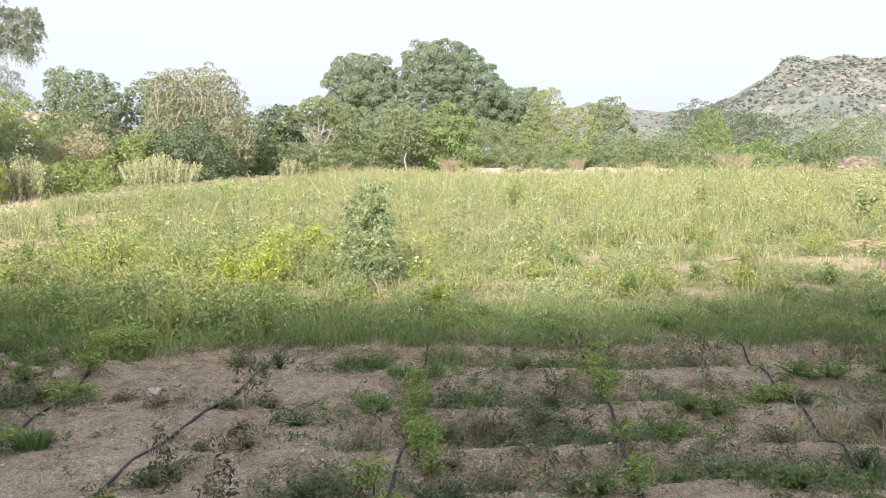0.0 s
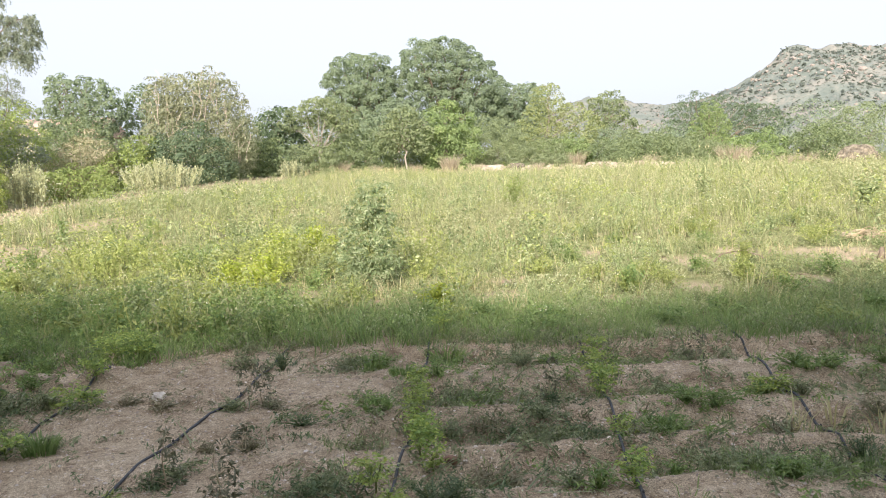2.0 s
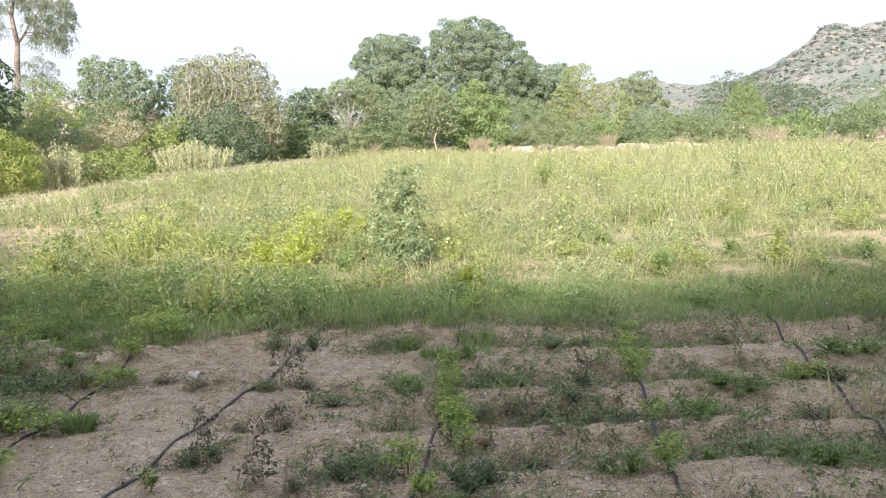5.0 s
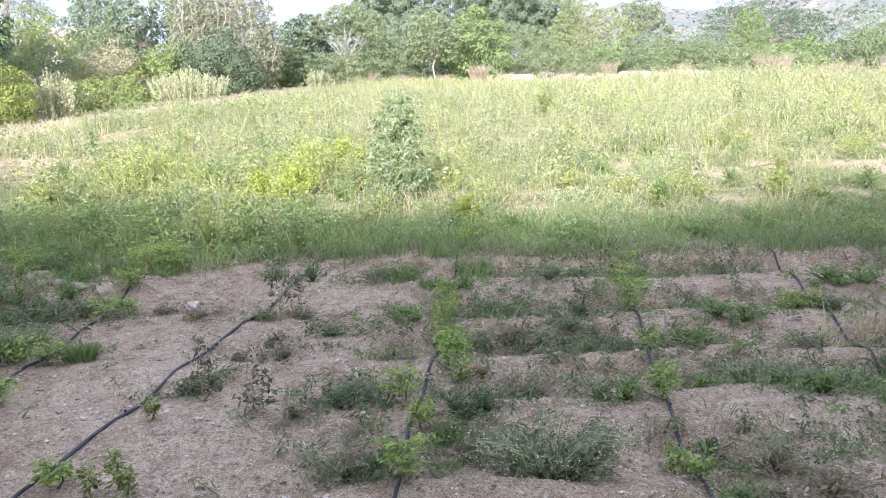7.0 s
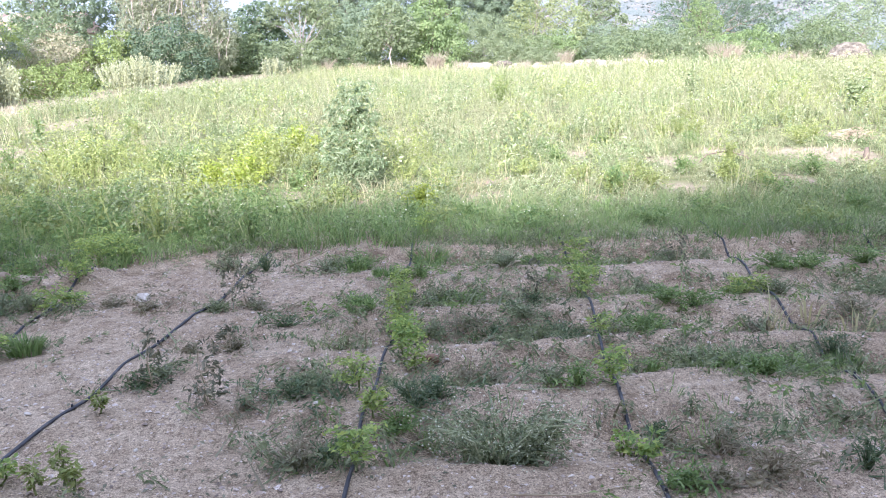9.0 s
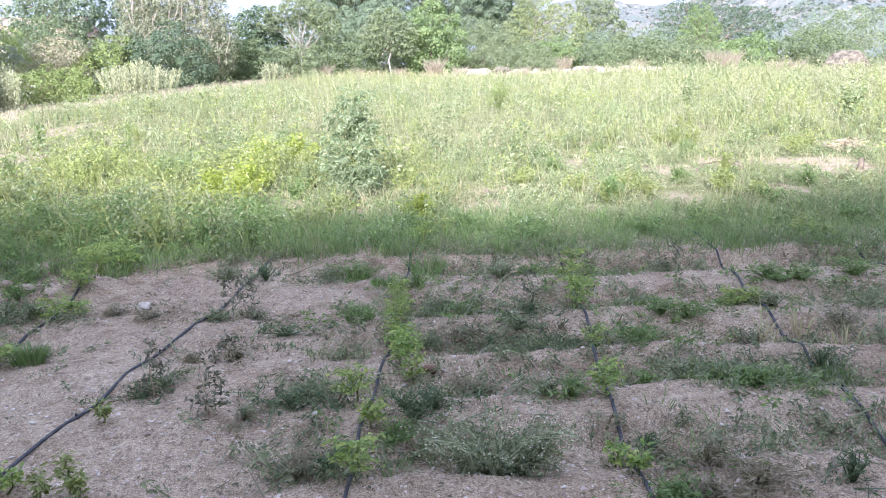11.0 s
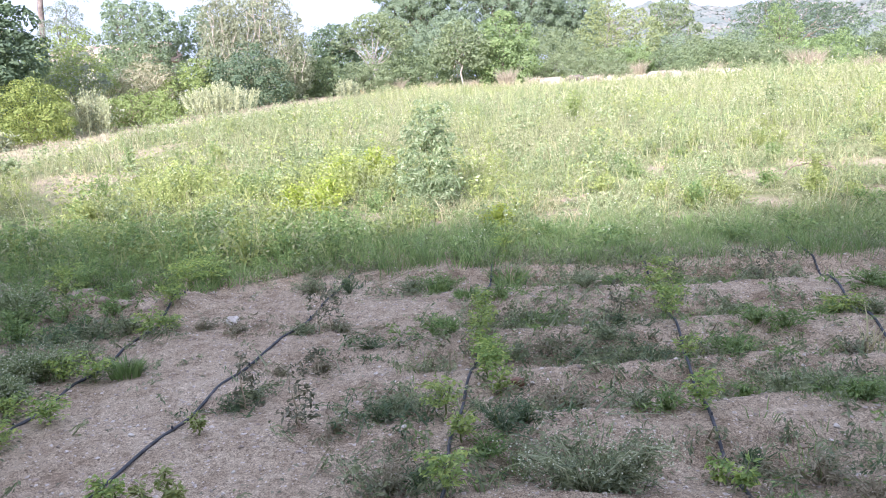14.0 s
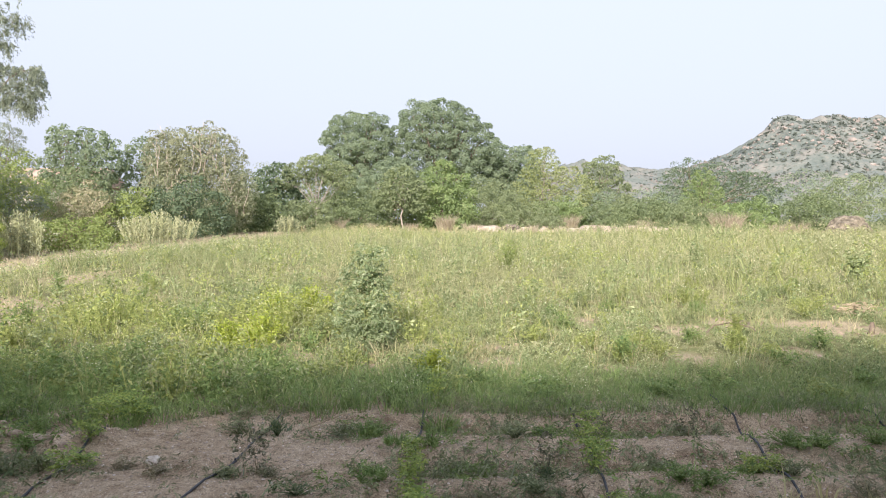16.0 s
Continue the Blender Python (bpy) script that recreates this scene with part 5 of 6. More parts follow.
    keep = (rng.uniform(0, 1, len(x)) < 1.4 * fbm(x * 0.7, y * 0.7, 98) - 0.2) & (bareness(x, y) < 0.4) & (x > -2)
    x, y = x[keep], y[keep]
    scatter("short_grass", "fine upright green grass among low weeds", "grass", LEAF_GRASS, [tuft_proto(rng, 0.26, 9, 0.005, 0.07) for _ in range(5)], x, y, rng.uniform(0.5, 1.2, len(x)), rng)
    # lush strip at the edge of the beds
    x, y = spots(rng, 5.93, 9.01, 125)
    edge = bed_edge(x)
    keep = (y > edge) & (rng.uniform(0, 1, len(x)) < smooth(9.12, 7.98, y) * (1 - bareness(x, y)) * (0.5 + fbm(x * 1.1, y * 1.1, 77)))
    x, y = x[keep], y[keep]
    scatter("edge_grass", "lush dark-green grass in shade along the beds", "grass", LEAF_LUSH, [tuft_proto(rng, 0.19, 10, 0.007, 0.10) for _ in range(6)], x, y, (0.55 + 0.7 * fbm(x, y, 78)) * rng.uniform(0.6, 1.2, len(x)), rng)
    x, y = spots(rng, 6.04, 9.35, 140)
    keep = (rng.uniform(0, 1, len(x)) < smooth(-1.6, -2.6, x) * 0.5 + 0.5) & (y > bed_edge(x) + 0.04)
    x, y = x[keep], y[keep]
    for lush, mat in ((True, LEAF_GREENWEED), (False, LEAF_BLUEWEED)):
        i = (x < -1.0 + rng.normal(size=len(x)) * 0.6) == lush
        scatter("edge_weeds", "dark-green shaded weeds along the beds", "weeds", mat, [weed_proto(rng, 0.20, 17, 0.036 * k, 0.014 * k) for k in (0.7, 0.85, 1.0, 1.15, 1.35)], x[i], y[i], rng.uniform(0.5, 1.2, int(i.sum())) * (1 - 0.4 * smooth(-1.0, 0.3, x[i])), rng)
    # dry stalks
    x, y = spots(rng, 7.75, 22.8, 6)
    keep = (rng.uniform(0, 1, len(x)) < (fbm(x * 0.7, y * 0.7, 79) > 0.48)) & (x > np.interp(y, TRACK_Y, TRACK_X))
    x, y = x[keep], y[keep]
    scatter("dry_stalks", "thin dry straw stalks among the weeds", "grass", LEAF_STRAW, [tuft_proto(rng, 0.42, 4, 0.005) for _ in range(5)], x, y, rng.uniform(0.6, 1.15, len(x)), rng)
    # withered stalks in front of the tall shrub
    x, y = spots(rng, 7.9, 10.0, 85)
    keep = (np.abs(x + 0.9) < 1.7) & (rng.uniform(0, 1, len(x)) < 1.6 * (fbm(x * 1.4, y * 1.4, 89) - 0.3))
    x, y = x[keep], y[keep]
    scatter("withered_stalks", "withered pinkish-brown stalks before the tall shrub", "grass", LEAF_STRAW, [tuft_proto(rng, 0.30, 5, 0.006, 0.05) for _ in range(5)], x, y, rng.uniform(0.5, 1.15, len(x)), rng)
    # taller leafy weeds that stand out of the cover
    for y0, y1, d, lf in ((9.01, 13.68, 4.5, 0.046), (13.68, 22.8, 3.2, 0.052)):
        x, y = spots(rng, y0, y1, d)
        keep = (rng.uniform(0, 1, len(x)) < 0.25 + 1.2 * (fbm(x * 0.6, y * 0.6, 88) - 0.3)) & (x > np.interp(y, TRACK_Y, TRACK_X) + 0.4) & (bareness(x, y) < 0.3)
        x, y = x[keep], y[keep]
        protos = []
        for _ in range(6):
            n = 44
            c = rng.normal(size=(n, 3)) * np.array([0.10, 0.10, 0.09]) + np.array([0, 0, 0.26])
            c[:, 2] = np.abs(c[:, 2])
            protos.append(leaf_quads(c, c * np.array([1, 1, 0]) * 4 + np.array([0, 0, 0.5]) + rng.normal(size=(n, 3)) * 0.4, lf, lf * 0.45, rng))
        half = rng.uniform(0, 1, len(x)) < 0.55
        size = rng.uniform(0.8, 1.5, len(x))
        scatter("leafy_weeds", "taller leafy green weeds dotted over the field", "weeds", LEAF_BLUEWEED, protos, x[half], y[half], size[half], rng)
        scatter("leafy_weeds", "taller yellow-green weeds dotted over the field", "weeds", LEAF_LIMEWEED, protos, x[~half], y[~half], size[~half], rng)
    # pale seed heads on thin stalks
    for y0, y1, d, s in ((8.21, 14.82, 15, 0.9), (14.82, 27.36, 9, 1.2), (27.36, 42.18, 5, 1.6)):
        x, y = spots(rng, y0, y1, d)
        keep = (rng.uniform(0, 1, len(x)) < 1.5 * (fbm(x * 0.45, y * 0.45, 86) - 0.28) * (1 - 0.75 * smooth(6, 14, x) * smooth(22.8, 29.64, y))) & (x > np.interp(y, TRACK_Y, TRACK_X) + 0.3) & (bareness(x, y) < 0.5)
        x, y = x[keep], y[keep]
        protos = []
        for _ in range(6):
            n = 7
            hp = rng.normal(size=(n, 3)) * np.array([0.05, 0.05, 0.03]) + np.array([0, 0, 0.44])
            protos.append(join(tuft_proto(rng, 0.46, 3, 0.004 * s, 0.03), leaf_quads(hp, rng.normal(size=(n, 3)), 0.030 * s, 0.012 * s, rng, np.tile((0, 0, 1.0), (n, 1)))))
        scatter("seed_heads", "pale seed heads on thin stalks above the weeds", "grass", LEAF_SEED, protos, x, y, veg_height(x, y) * rng.uniform(0.75, 1.25, len(x)), rng)
    # rubble, dry tufts and creeping weeds on the bare sandy patches
    x, y = spots(rng, 7.75, 21.66, 110)
    b = bareness(x, y)
    keep = rng.uniform(0, 1, len(x)) < b
    x, y = x[keep], y[keep]
    octa = np.array([(1, 0, 0), (0, 1, 0), (-1, 0, 0), (0, -1, 0), (0, 0, 0.7), (0, 0, -0.6)], float)
    tri = np.array([(0, 1, 4), (1, 2, 4), (2, 3, 4), (3, 0, 4), (1, 0, 5), (2, 1, 5), (3, 2, 5), (0, 3, 5)])
    scatter("rubble", "sandy clods and grit on bare patches of the field", "clods", MAT_CLOD, [(octa + rng.normal(size=(6, 3)) * 0.25, None, tri) for _ in range(6)], x, y, 0.008 + 0.05 * rng.uniform(0, 1, len(x)) ** 3, rng)
    k = rng.uniform(0, 1, len(x)) < 0.10
    scatter("creeping_weeds", "flat creeping weeds on bare sandy patches", "weeds", LEAF_FIELD, [weed_proto(rng, 0.06, 14, 0.045, 0.02) for _ in range(5)], x[k], y[k], rng.uniform(0.6, 1.5, int(k.sum())), rng)
    k = rng.uniform(0, 1, len(x)) < 0.06
    scatter("dry_sprouts", "short dry grass on bare sandy patches", "grass", LEAF_STRAW, [tuft_proto(rng, 0.12, 8, 0.008, 0.06) for _ in range(5)], x[k], y[k], rng.uniform(0.6, 1.5, int(k.sum())), rng)
    # dry short grass of the track
    x, y = spots(rng, 11.4, 42.18, 20)
    keep = (rng.uniform(0, 1, len(x)) < track_band(x, y) * (0.3 + 0.9 * fbm(x * 0.4, y * 0.4, 80))) & (x > np.interp(y, TRACK_Y, TRACK_X) - 7)
    x, y = x[keep], y[keep]
    scatter("track_grass", "short straw-coloured dry grass on the track", "grass", LEAF_DRYTUFT, [tuft_proto(rng, 0.13, 8, 0.014, 0.12) for _ in range(5)], x, y, rng.uniform(0.5, 1.3, len(x)), rng)
    # dry grass along the far edge
    x, y = spots(rng, 40.47, 45.03, 6)
    keep = (rng.uniform(0, 1, len(x)) < fbm(x * 0.3, y * 0.3, 81) * (1 - 0.85 * smooth(0, 1, x) * smooth(16, 15, x))) & (x > -8)
    x, y = x[keep], y[keep]
    scatter("edge_straw", "dry grass fringe before the hedge", "grass", LEAF_STRAW, [tuft_proto(rng, 0.4, 8, 0.03, 0.15) for _ in range(4)], x, y, rng.uniform(0.5, 1.2, len(x)), rng)


build_field()


def leafy_clump(name, x, y, w, h, count, mat, label, category, group, seed, leaf=0.05, width=0.02, stems=12):
    """A clump of leafy stems spreading from one root."""
    rng = np.random.default_rng(seed)
    t = thing(name, x, y, gz(x, y), label, category, group, rng.uniform(0, 360))
    st, p, n, al = [], [], [], []
    per = max(6, count // stems)
    for k in range(stems):
        a = k * 2.4 + rng.uniform(0, 0.8)
        lean = rng.uniform(0.1, 1.0)
        out = np.array([math.cos(a), math.sin(a), 0])
        tip = out * w * 0.5 * lean + np.array([0, 0, h * (1.05 - 0.6 * lean**2) * rng.uniform(0.8, 1.05)])
        st.append(limb((0, 0, -0.02), tip, 0.004 + 0.004 * h, 0.002, rng, 0.10, 4, 3))
        s = rng.uniform(0.2, 1.02, per)[:, None]
        p.append(tip * s + np.array([0, 0, 0.10]) * np.linalg.norm(tip) * np.sin(np.pi * s) + rng.normal(size=(per, 3)) * leaf * 0.65)
        d = unit(rng.normal(size=(per, 3)) + out * 0.8 + np.array([0, 0, 0.25]))
        al.append(d)
        n.append(np.array([0, 0, 1.0]) + rng.normal(size=(per, 3)) * 0.45)
    part("stem", st[0], MAT_STEM, t)
    p = np.concatenate(p)
    p[:, 2] = np.maximum(p[:, 2], 0.012)
    f = part("foliage", join(leaf_quads(p, np.concatenate(n), leaf, width, rng, np.concatenate(al)), *st[1:]), mat, t)
    tagged(f, "", "", "", "stuff")
    return t


CLUMPS = "bushy weeds along the edge of the beds"
place = np.random.default_rng(330)
for k in range(34):
    x, y = place.uniform(-5.2, 4.6), place.uniform(6.9, 9.0)
    x = x if k % 3 else place.uniform(-5.0, -1.4)
    # a random share looks sunlit through a yellower leaf colour, the rest stay green
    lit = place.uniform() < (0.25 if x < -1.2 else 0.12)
    leafy_clump("bushy_weed", x, y, place.uniform(0.45, 0.8), place.uniform(0.22, 0.42) * (0.6 if x > -0.8 else 1.0), 280, LEAF_LIMEWEED if lit else LEAF_GREENWEED, "bushy weed at the bed edge, yellow-green as if sunlit" if lit else "dark-green bushy weed at the bed edge", "weed", CLUMPS, 340 + k, 0.046, 0.02, 14)

tree("tall_shrub", -0.97, 9.75, "tall grey-green leafy shrub standing in the field", "shrub",
     [(0.05, 0, 1.0, 0.17, 0.18, 0.2), (-0.13, 0, 0.8, 0.17, 0.2, 0.26), (0.16, 0, 0.72, 0.17, 0.2, 0.28), (-0.15, -0.05, 0.42, 0.2, 0.22, 0.3), (0.15, 0, 0.38, 0.19, 0.22, 0.3), (0.17, 0, 1.18, 0.09, 0.1, 0.1), (-0.08, 0, 1.22, 0.07, 0.1, 0.1), (-0.02, 0, 0.15, 0.28, 0.26, 0.16)],
     LEAF_SHRUB, MAT_STEM, 3300, 0.06, 0.022, None, 0.014, 0.35, 16, 301, "", 0.42, 0.35, 0.05, 0, None, ("stem", "foliage"))
YEL = "yellow-green weed patches"
for k, (x, y, w, h) in enumerate(((-2.62, 9.55, 0.75, 0.42), (-2.28, 9.45, 0.6, 0.36), (-2.35, 10.3, 0.7, 0.42), (-2.5, 11.9, 0.9, 0.5), (-2.05, 12.3, 0.9, 0.52), (-0.1, 8.0, 0.42, 0.34))):
    leafy_clump("yellow_weed", x, y, w, h, 950, LEAF_YELLOW, "vivid yellow-green weed clump in sunlight", "weed", YEL, 310 + k, 0.05, 0.022, 28)
MASS = "leafy weed masses in the field"
KINDS = ((LEAF_BLUEWEED, "grey-green leafy weed mass in the field"), (LEAF_LIMEWEED, "yellow-green leafy weed mass in the field"), (LEAF_GREENWEED, "fresh-green leafy weed mass in the field"))
place = np.random.default_rng(351)
for k in range(96):
    y = place.uniform(9.2, 15.5)
    x = place.uniform(-0.52 * y - 0.5, min(0.3, 0.12 * y)) if k < 50 else place.uniform(1.0, 0.5 * y)
    if float(bareness(np.array([x]), np.array([y]))[0]) > 0.2:
        continue
    mat, lab = KINDS[(0, 1, 0, 2, 1)[k % 5]]
    small = 1.0 if k < 50 else 0.7
    leafy_clump("weed_mass", x, y, place.uniform(0.5, 0.95) * small, place.uniform(0.3, 0.5) * small, 420, mat, lab, "weed", MASS, 360 + k, 0.042, 0.017, 22)
leafy_clump("broad_weed", 1.7, 19.72, 0.8, 0.7, 420, LEAF_BRIGHT, "bright-green bushy weed in the field", "weed", "field weeds", 320, 0.08, 0.035, 18)
leafy_clump("broad_weed", 6.45, 20.06, 0.6, 0.75, 260, LEAF_BLUEWEED, "bluish upright weed in the field", "weed", "field weeds", 321, 0.10, 0.04, 14)
leafy_clump("broad_weed", 8.7, 16.42, 0.6, 0.75, 260, LEAF_BLUEWEED, "bluish upright weed in the field", "weed", "field weeds", 322, 0.12, 0.05, 14)
leafy_clump("broad_weed", -5.7, 10.15, 0.3, 0.36, 90, LEAF_GREENWEED, "dark broad-leaved weed at the field edge", "weed", "field weeds", 323, 0.10, 0.05, 10)

leafy_clump("broad_weed", -9.5, 14.36, 0.9, 0.4, 260, LEAF_DARK, "dark drooping broad-leaved sapling beside the track", "weed", "field weeds", 324, 0.14, 0.07, 9)

# ---- beds: drip pipes ----
PIPES = "drip irrigation pipes"


def drip_pipe(rows, label, seed):
    rng = np.random.default_rng(seed)
    ys = np.linspace(rows[0][1], rows[-1][1], 90)
    xs = np.interp(ys, [r[1] for r in rows], [r[0] for r in rows])
    k = np.ones(5) / 5
    xs = np.convolve(np.pad(xs, 2, mode="edge"), k, "valid") + 0.012 * (vnoise(ys * 3, ys * 0 + seed, seed) - 0.5)
    zs = np.convolve(np.pad(ground_z(xs, ys), 2, mode="edge"), k, "valid") + 0.008 + 0.02 * smooth(0.45, 0.8, vnoise(ys * 1.1, ys * 0 + seed, seed + 3))
    zs = np.maximum(zs, ground_z(xs, ys) + 0.002)
    pipe = part("drip_pipe", tube(np.stack([xs, ys, zs], 1), np.full(90, 0.0085), 8), MAT_PIPE, None, "", True)
    tagged(pipe, label, "pipe", PIPES)
    for j in range(8, 86, 13):
        d = part("emitter", tube([(xs[j], ys[j], zs[j] + 0.009), (xs[j], ys[j], zs[j] + 0.021)], (0.007, 0.005), 6), MAT_PIPE, pipe)


drip_pipe(((-1.86, 1.14), (-1.80, 2.4), (-1.76, 3.01), (-1.74, 3.32), (-1.69, 3.64), (-1.67, 4.0), (-1.66, 4.24), (-1.58, 4.58), (-1.52, 5.08), (-1.44, 5.39), (-1.38, 6.39), (-1.37, 6.79), (-1.36, 7.4)), "black drip pipe curving over bare soil", 401)
drip_pipe(((-0.31, 1.14), (-0.33, 2.2), (-0.32, 2.76), (-0.32, 3.36), (-0.26, 4.11), (-0.24, 4.47), (-0.2, 5.59), (-0.14, 7.3)), "black drip pipe under a row of seedlings", 402)
drip_pipe(((0.79, 1.14), (0.82, 2.2), (0.84, 2.69), (0.86, 3.07), (0.88, 3.52), (0.91, 3.94), (1.03, 4.99), (1.08, 5.9), (1.12, 7.3)), "black drip pipe over weedy soil", 403)
drip_pipe(((1.9, 1.37), (1.99, 2.6), (2.04, 3.38), (2.08, 3.76), (2.14, 4.18), (2.16, 4.47), (2.25, 5.25), (2.43, 6.49), (2.5, 7.3)), "black drip pipe over weedy soil", 404)
drip_pipe(((3.4, 1.71), (3.5, 3.99), (3.62, 6.27), (3.66, 7.41)), "black drip pipe at the far bed", 405)
drip_pipe(((-2.5, 1.6), (-2.54, 2.8), (-2.55, 3.21), (-2.57, 3.54), (-2.57, 3.83), (-2.56, 4.34), (-2.56, 4.83), (-2.56, 5.48), (-2.56, 6.84)), "black drip pipe half hidden by seedlings", 406)
drip_pipe(((-3.5, 2.05), (-3.57, 3.8), (-3.61, 4.46), (-3.67, 4.95), (-3.62, 5.46), (-3.6, 6.84)), "black drip pipe beside weeds", 407)

# ---- beds: seedlings ----
CROP = "young crop plants along the drip pipes"


def crop_plant(x, y, h, w, seed, mat=None, label="yellow-green compound-leaved seedling beside the drip pipe"):
    """A young plant with pinnate leaves: every leaf a curved stalk with pairs of leaflets."""
    rng = np.random.default_rng(seed)
    t = thing("crop_plant", x, y, gz(x, y), label, "seedling", CROP, rng.uniform(0, 360))
    st = [limb((0, 0, -0.02), (rng.normal() * 0.02, rng.normal() * 0.02, h * 0.75), 0.006, 0.003, rng, 0, 5, 5)]
    p, n, al = [], [], []
    leaves = int(6 + w * 80)
    for k in range(leaves):
        a = k * 2.4 + rng.uniform(-0.4, 0.4)
        z0 = h * rng.uniform(0.15, 0.75)
        out = np.array([math.cos(a), math.sin(a), 0])
        L = w * 0.5 * rng.uniform(0.6, 1.05)
        a0 = np.array([0, 0, z0])
        tip = a0 + out * L + np.array([0, 0, h * rng.uniform(0.0, 0.35)])
        st.append(limb(a0, tip, 0.0025, 0.0012, rng, 0.15, 4, 3))
        side = np.array([-out[1], out[0], 0])
        for s in np.linspace(0.35, 1.0, 4):
            c = a0 + (tip - a0) * s + np.array([0, 0, 0.15 * L * math.sin(math.pi * s)])
            for sg in (-1, 1):
                p.append(c + side * sg * 0.020 + rng.normal(size=3) * 0.006)
                n.append(np.array([0, 0, 1.0]) + rng.normal(size=3) * 0.4)
                al.append(side * sg + out * 0.5)
    part("stem", st[0], MAT_STEM, t)
    f = part("foliage", join(leaf_quads(np.array(p), np.array(n), 0.030, 0.016, rng, np.array(al)), *st[1:]), mat or LEAF_CROP, t)
    tagged(f, "", "", "", "stuff")
    return t


for k, (x, y, h, w) in enumerate((
        (-2.48, 2.99, 0.18, 0.24), (-2.66, 3.36, 0.16, 0.22), (-2.53, 3.40, 0.15, 0.20), (-2.42, 3.66, 0.15, 0.24), (-2.70, 3.72, 0.16, 0.22), (-2.48, 4.26, 0.18, 0.24), (-2.66, 4.25, 0.16, 0.22), (-2.48, 5.05, 0.17, 0.26),
        (-2.54, 5.55, 0.18, 0.24), (-2.66, 6.18, 0.34, 0.42), (-2.48, 6.30, 0.26, 0.30), (-3.55, 5.88, 0.38, 0.34), (-2.40, 5.18, 0.10, 0.16))):
    crop_plant(x, y, h, w, 500 + k)
for k, (x, y, h, w) in enumerate((
        (-0.20, 5.07, 0.20, 0.20), (-0.22, 4.82, 0.18, 0.18), (-0.20, 4.57, 0.20, 0.20), (-0.16, 4.38, 0.18, 0.18), (-0.12, 4.23, 0.17, 0.20), (-0.09, 3.95, 0.18, 0.14), (-0.16, 4.08, 0.17, 0.16),
        (-0.38, 3.63, 0.24, 0.23), (-0.26, 3.32, 0.15, 0.13), (-0.30, 2.86, 0.21, 0.23), (-0.06, 6.75, 0.40, 0.20), (-0.22, 5.45, 0.16, 0.16), (0.98, 5.03, 0.25, 0.20), (1.10, 5.88, 0.24, 0.26), (1.07, 5.28, 0.27, 0.24), (1.02, 5.55, 0.18, 0.20),
        (0.88, 3.65, 0.17, 0.20), (0.80, 3.04, 0.11, 0.12), (0.85, 2.86, 0.13, 0.10), (1.00, 4.47, 0.13, 0.18), (2.20, 5.12, 0.14, 0.18), (2.06, 5.10, 0.12, 0.22))):
    crop_plant(x, y, h, w, 540 + k)
for k, (x, y, h) in enumerate(((-1.54, 3.46, 0.10), (-1.43, 2.83, 0.17), (-1.36, 2.76, 0.14), (-1.50, 2.76, 0.12))):
    crop_plant(x, y, h, 0.07, 590 + k, LEAF_LIMEWEED, "slender pale-leaved seedling on bare soil")
crop_plant(-1.68, 2.83, 0.12, 0.16, 596, LEAF_CROP, "small leafy seedling beside the drip pipe")

# ---- beds: weeds ----
WEEDS = "low weeds on the beds"
WEED_KINDS = ((LEAF_GREYWEED, "grey-green low weed clump on soil", 0.030, 0.009), (LEAF_FADED, "half-withered grey-brown weed on soil", 0.030, 0.008),
              (LEAF_GREENWEED, "green low weed clump on soil", 0.030, 0.010), (LEAF_DUSKWEED, "dark-green feathery weed clump on soil", 0.026, 0.007))


def bed_weeds(rows, seed):
    """Low clumps at their places, each with stray sprouts thinning out around it."""
    rng = np.random.default_rng(seed)
    stray = [[], [], [], []]
    for k, (x, y, w, h, kind) in enumerate(rows):
        mat, lab, leaf, wide = WEED_KINDS[kind]
        leafy_clump("weed_clump", x, y, w * 1.35, h * 0.9, int(900 * w) + 60, mat, lab, "weed", WEEDS, seed + k, leaf, wide, 18)
        stray[kind].append(np.array([x, y]) + rng.normal(size=(int(70 * w), 2)) * np.array([w * 0.75, w * 0.55]))
    for (mat, lab, leaf, wide), xy in zip(WEED_KINDS, stray):
        if xy:
            p = np.concatenate(xy)
            scatter("stray_weeds", "stray weed sprouts around the clumps on the beds", "weeds", mat, [weed_proto(rng, 0.06, 13, leaf, wide) for _ in range(5)], p[:, 0], p[:, 1], rng.uniform(0.5, 1.5, len(p)), rng)


# the bare bed with the curving pipe
bed_weeds(((-1.48, 3.81, 0.20, 0.06, 3), (-1.40, 3.90, 0.12, 0.05, 0), (-1.37, 4.28, 0.09, 0.06, 1), (-2.18, 5.22, 0.18, 0.06, 1), (-1.90, 5.15, 0.14, 0.04, 1), (-0.90, 4.71, 0.25, 0.07, 3), (-0.67, 3.61, 0.24, 0.10, 3), (-0.54, 2.94, 0.24, 0.14, 1),
           (-0.42, 2.98, 0.18, 0.12, 3), (-1.62, 6.10, 0.20, 0.14, 0), (-1.30, 6.05, 0.20, 0.14, 3), (-0.88, 3.48, 0.08, 0.04, 1), (-0.60, 3.72, 0.26, 0.09, 0), (-1.12, 4.32, 0.10, 0.07, 1), (-1.45, 5.10, 0.18, 0.06, 0), (-1.18, 5.12, 0.20, 0.06, 1)), 600)
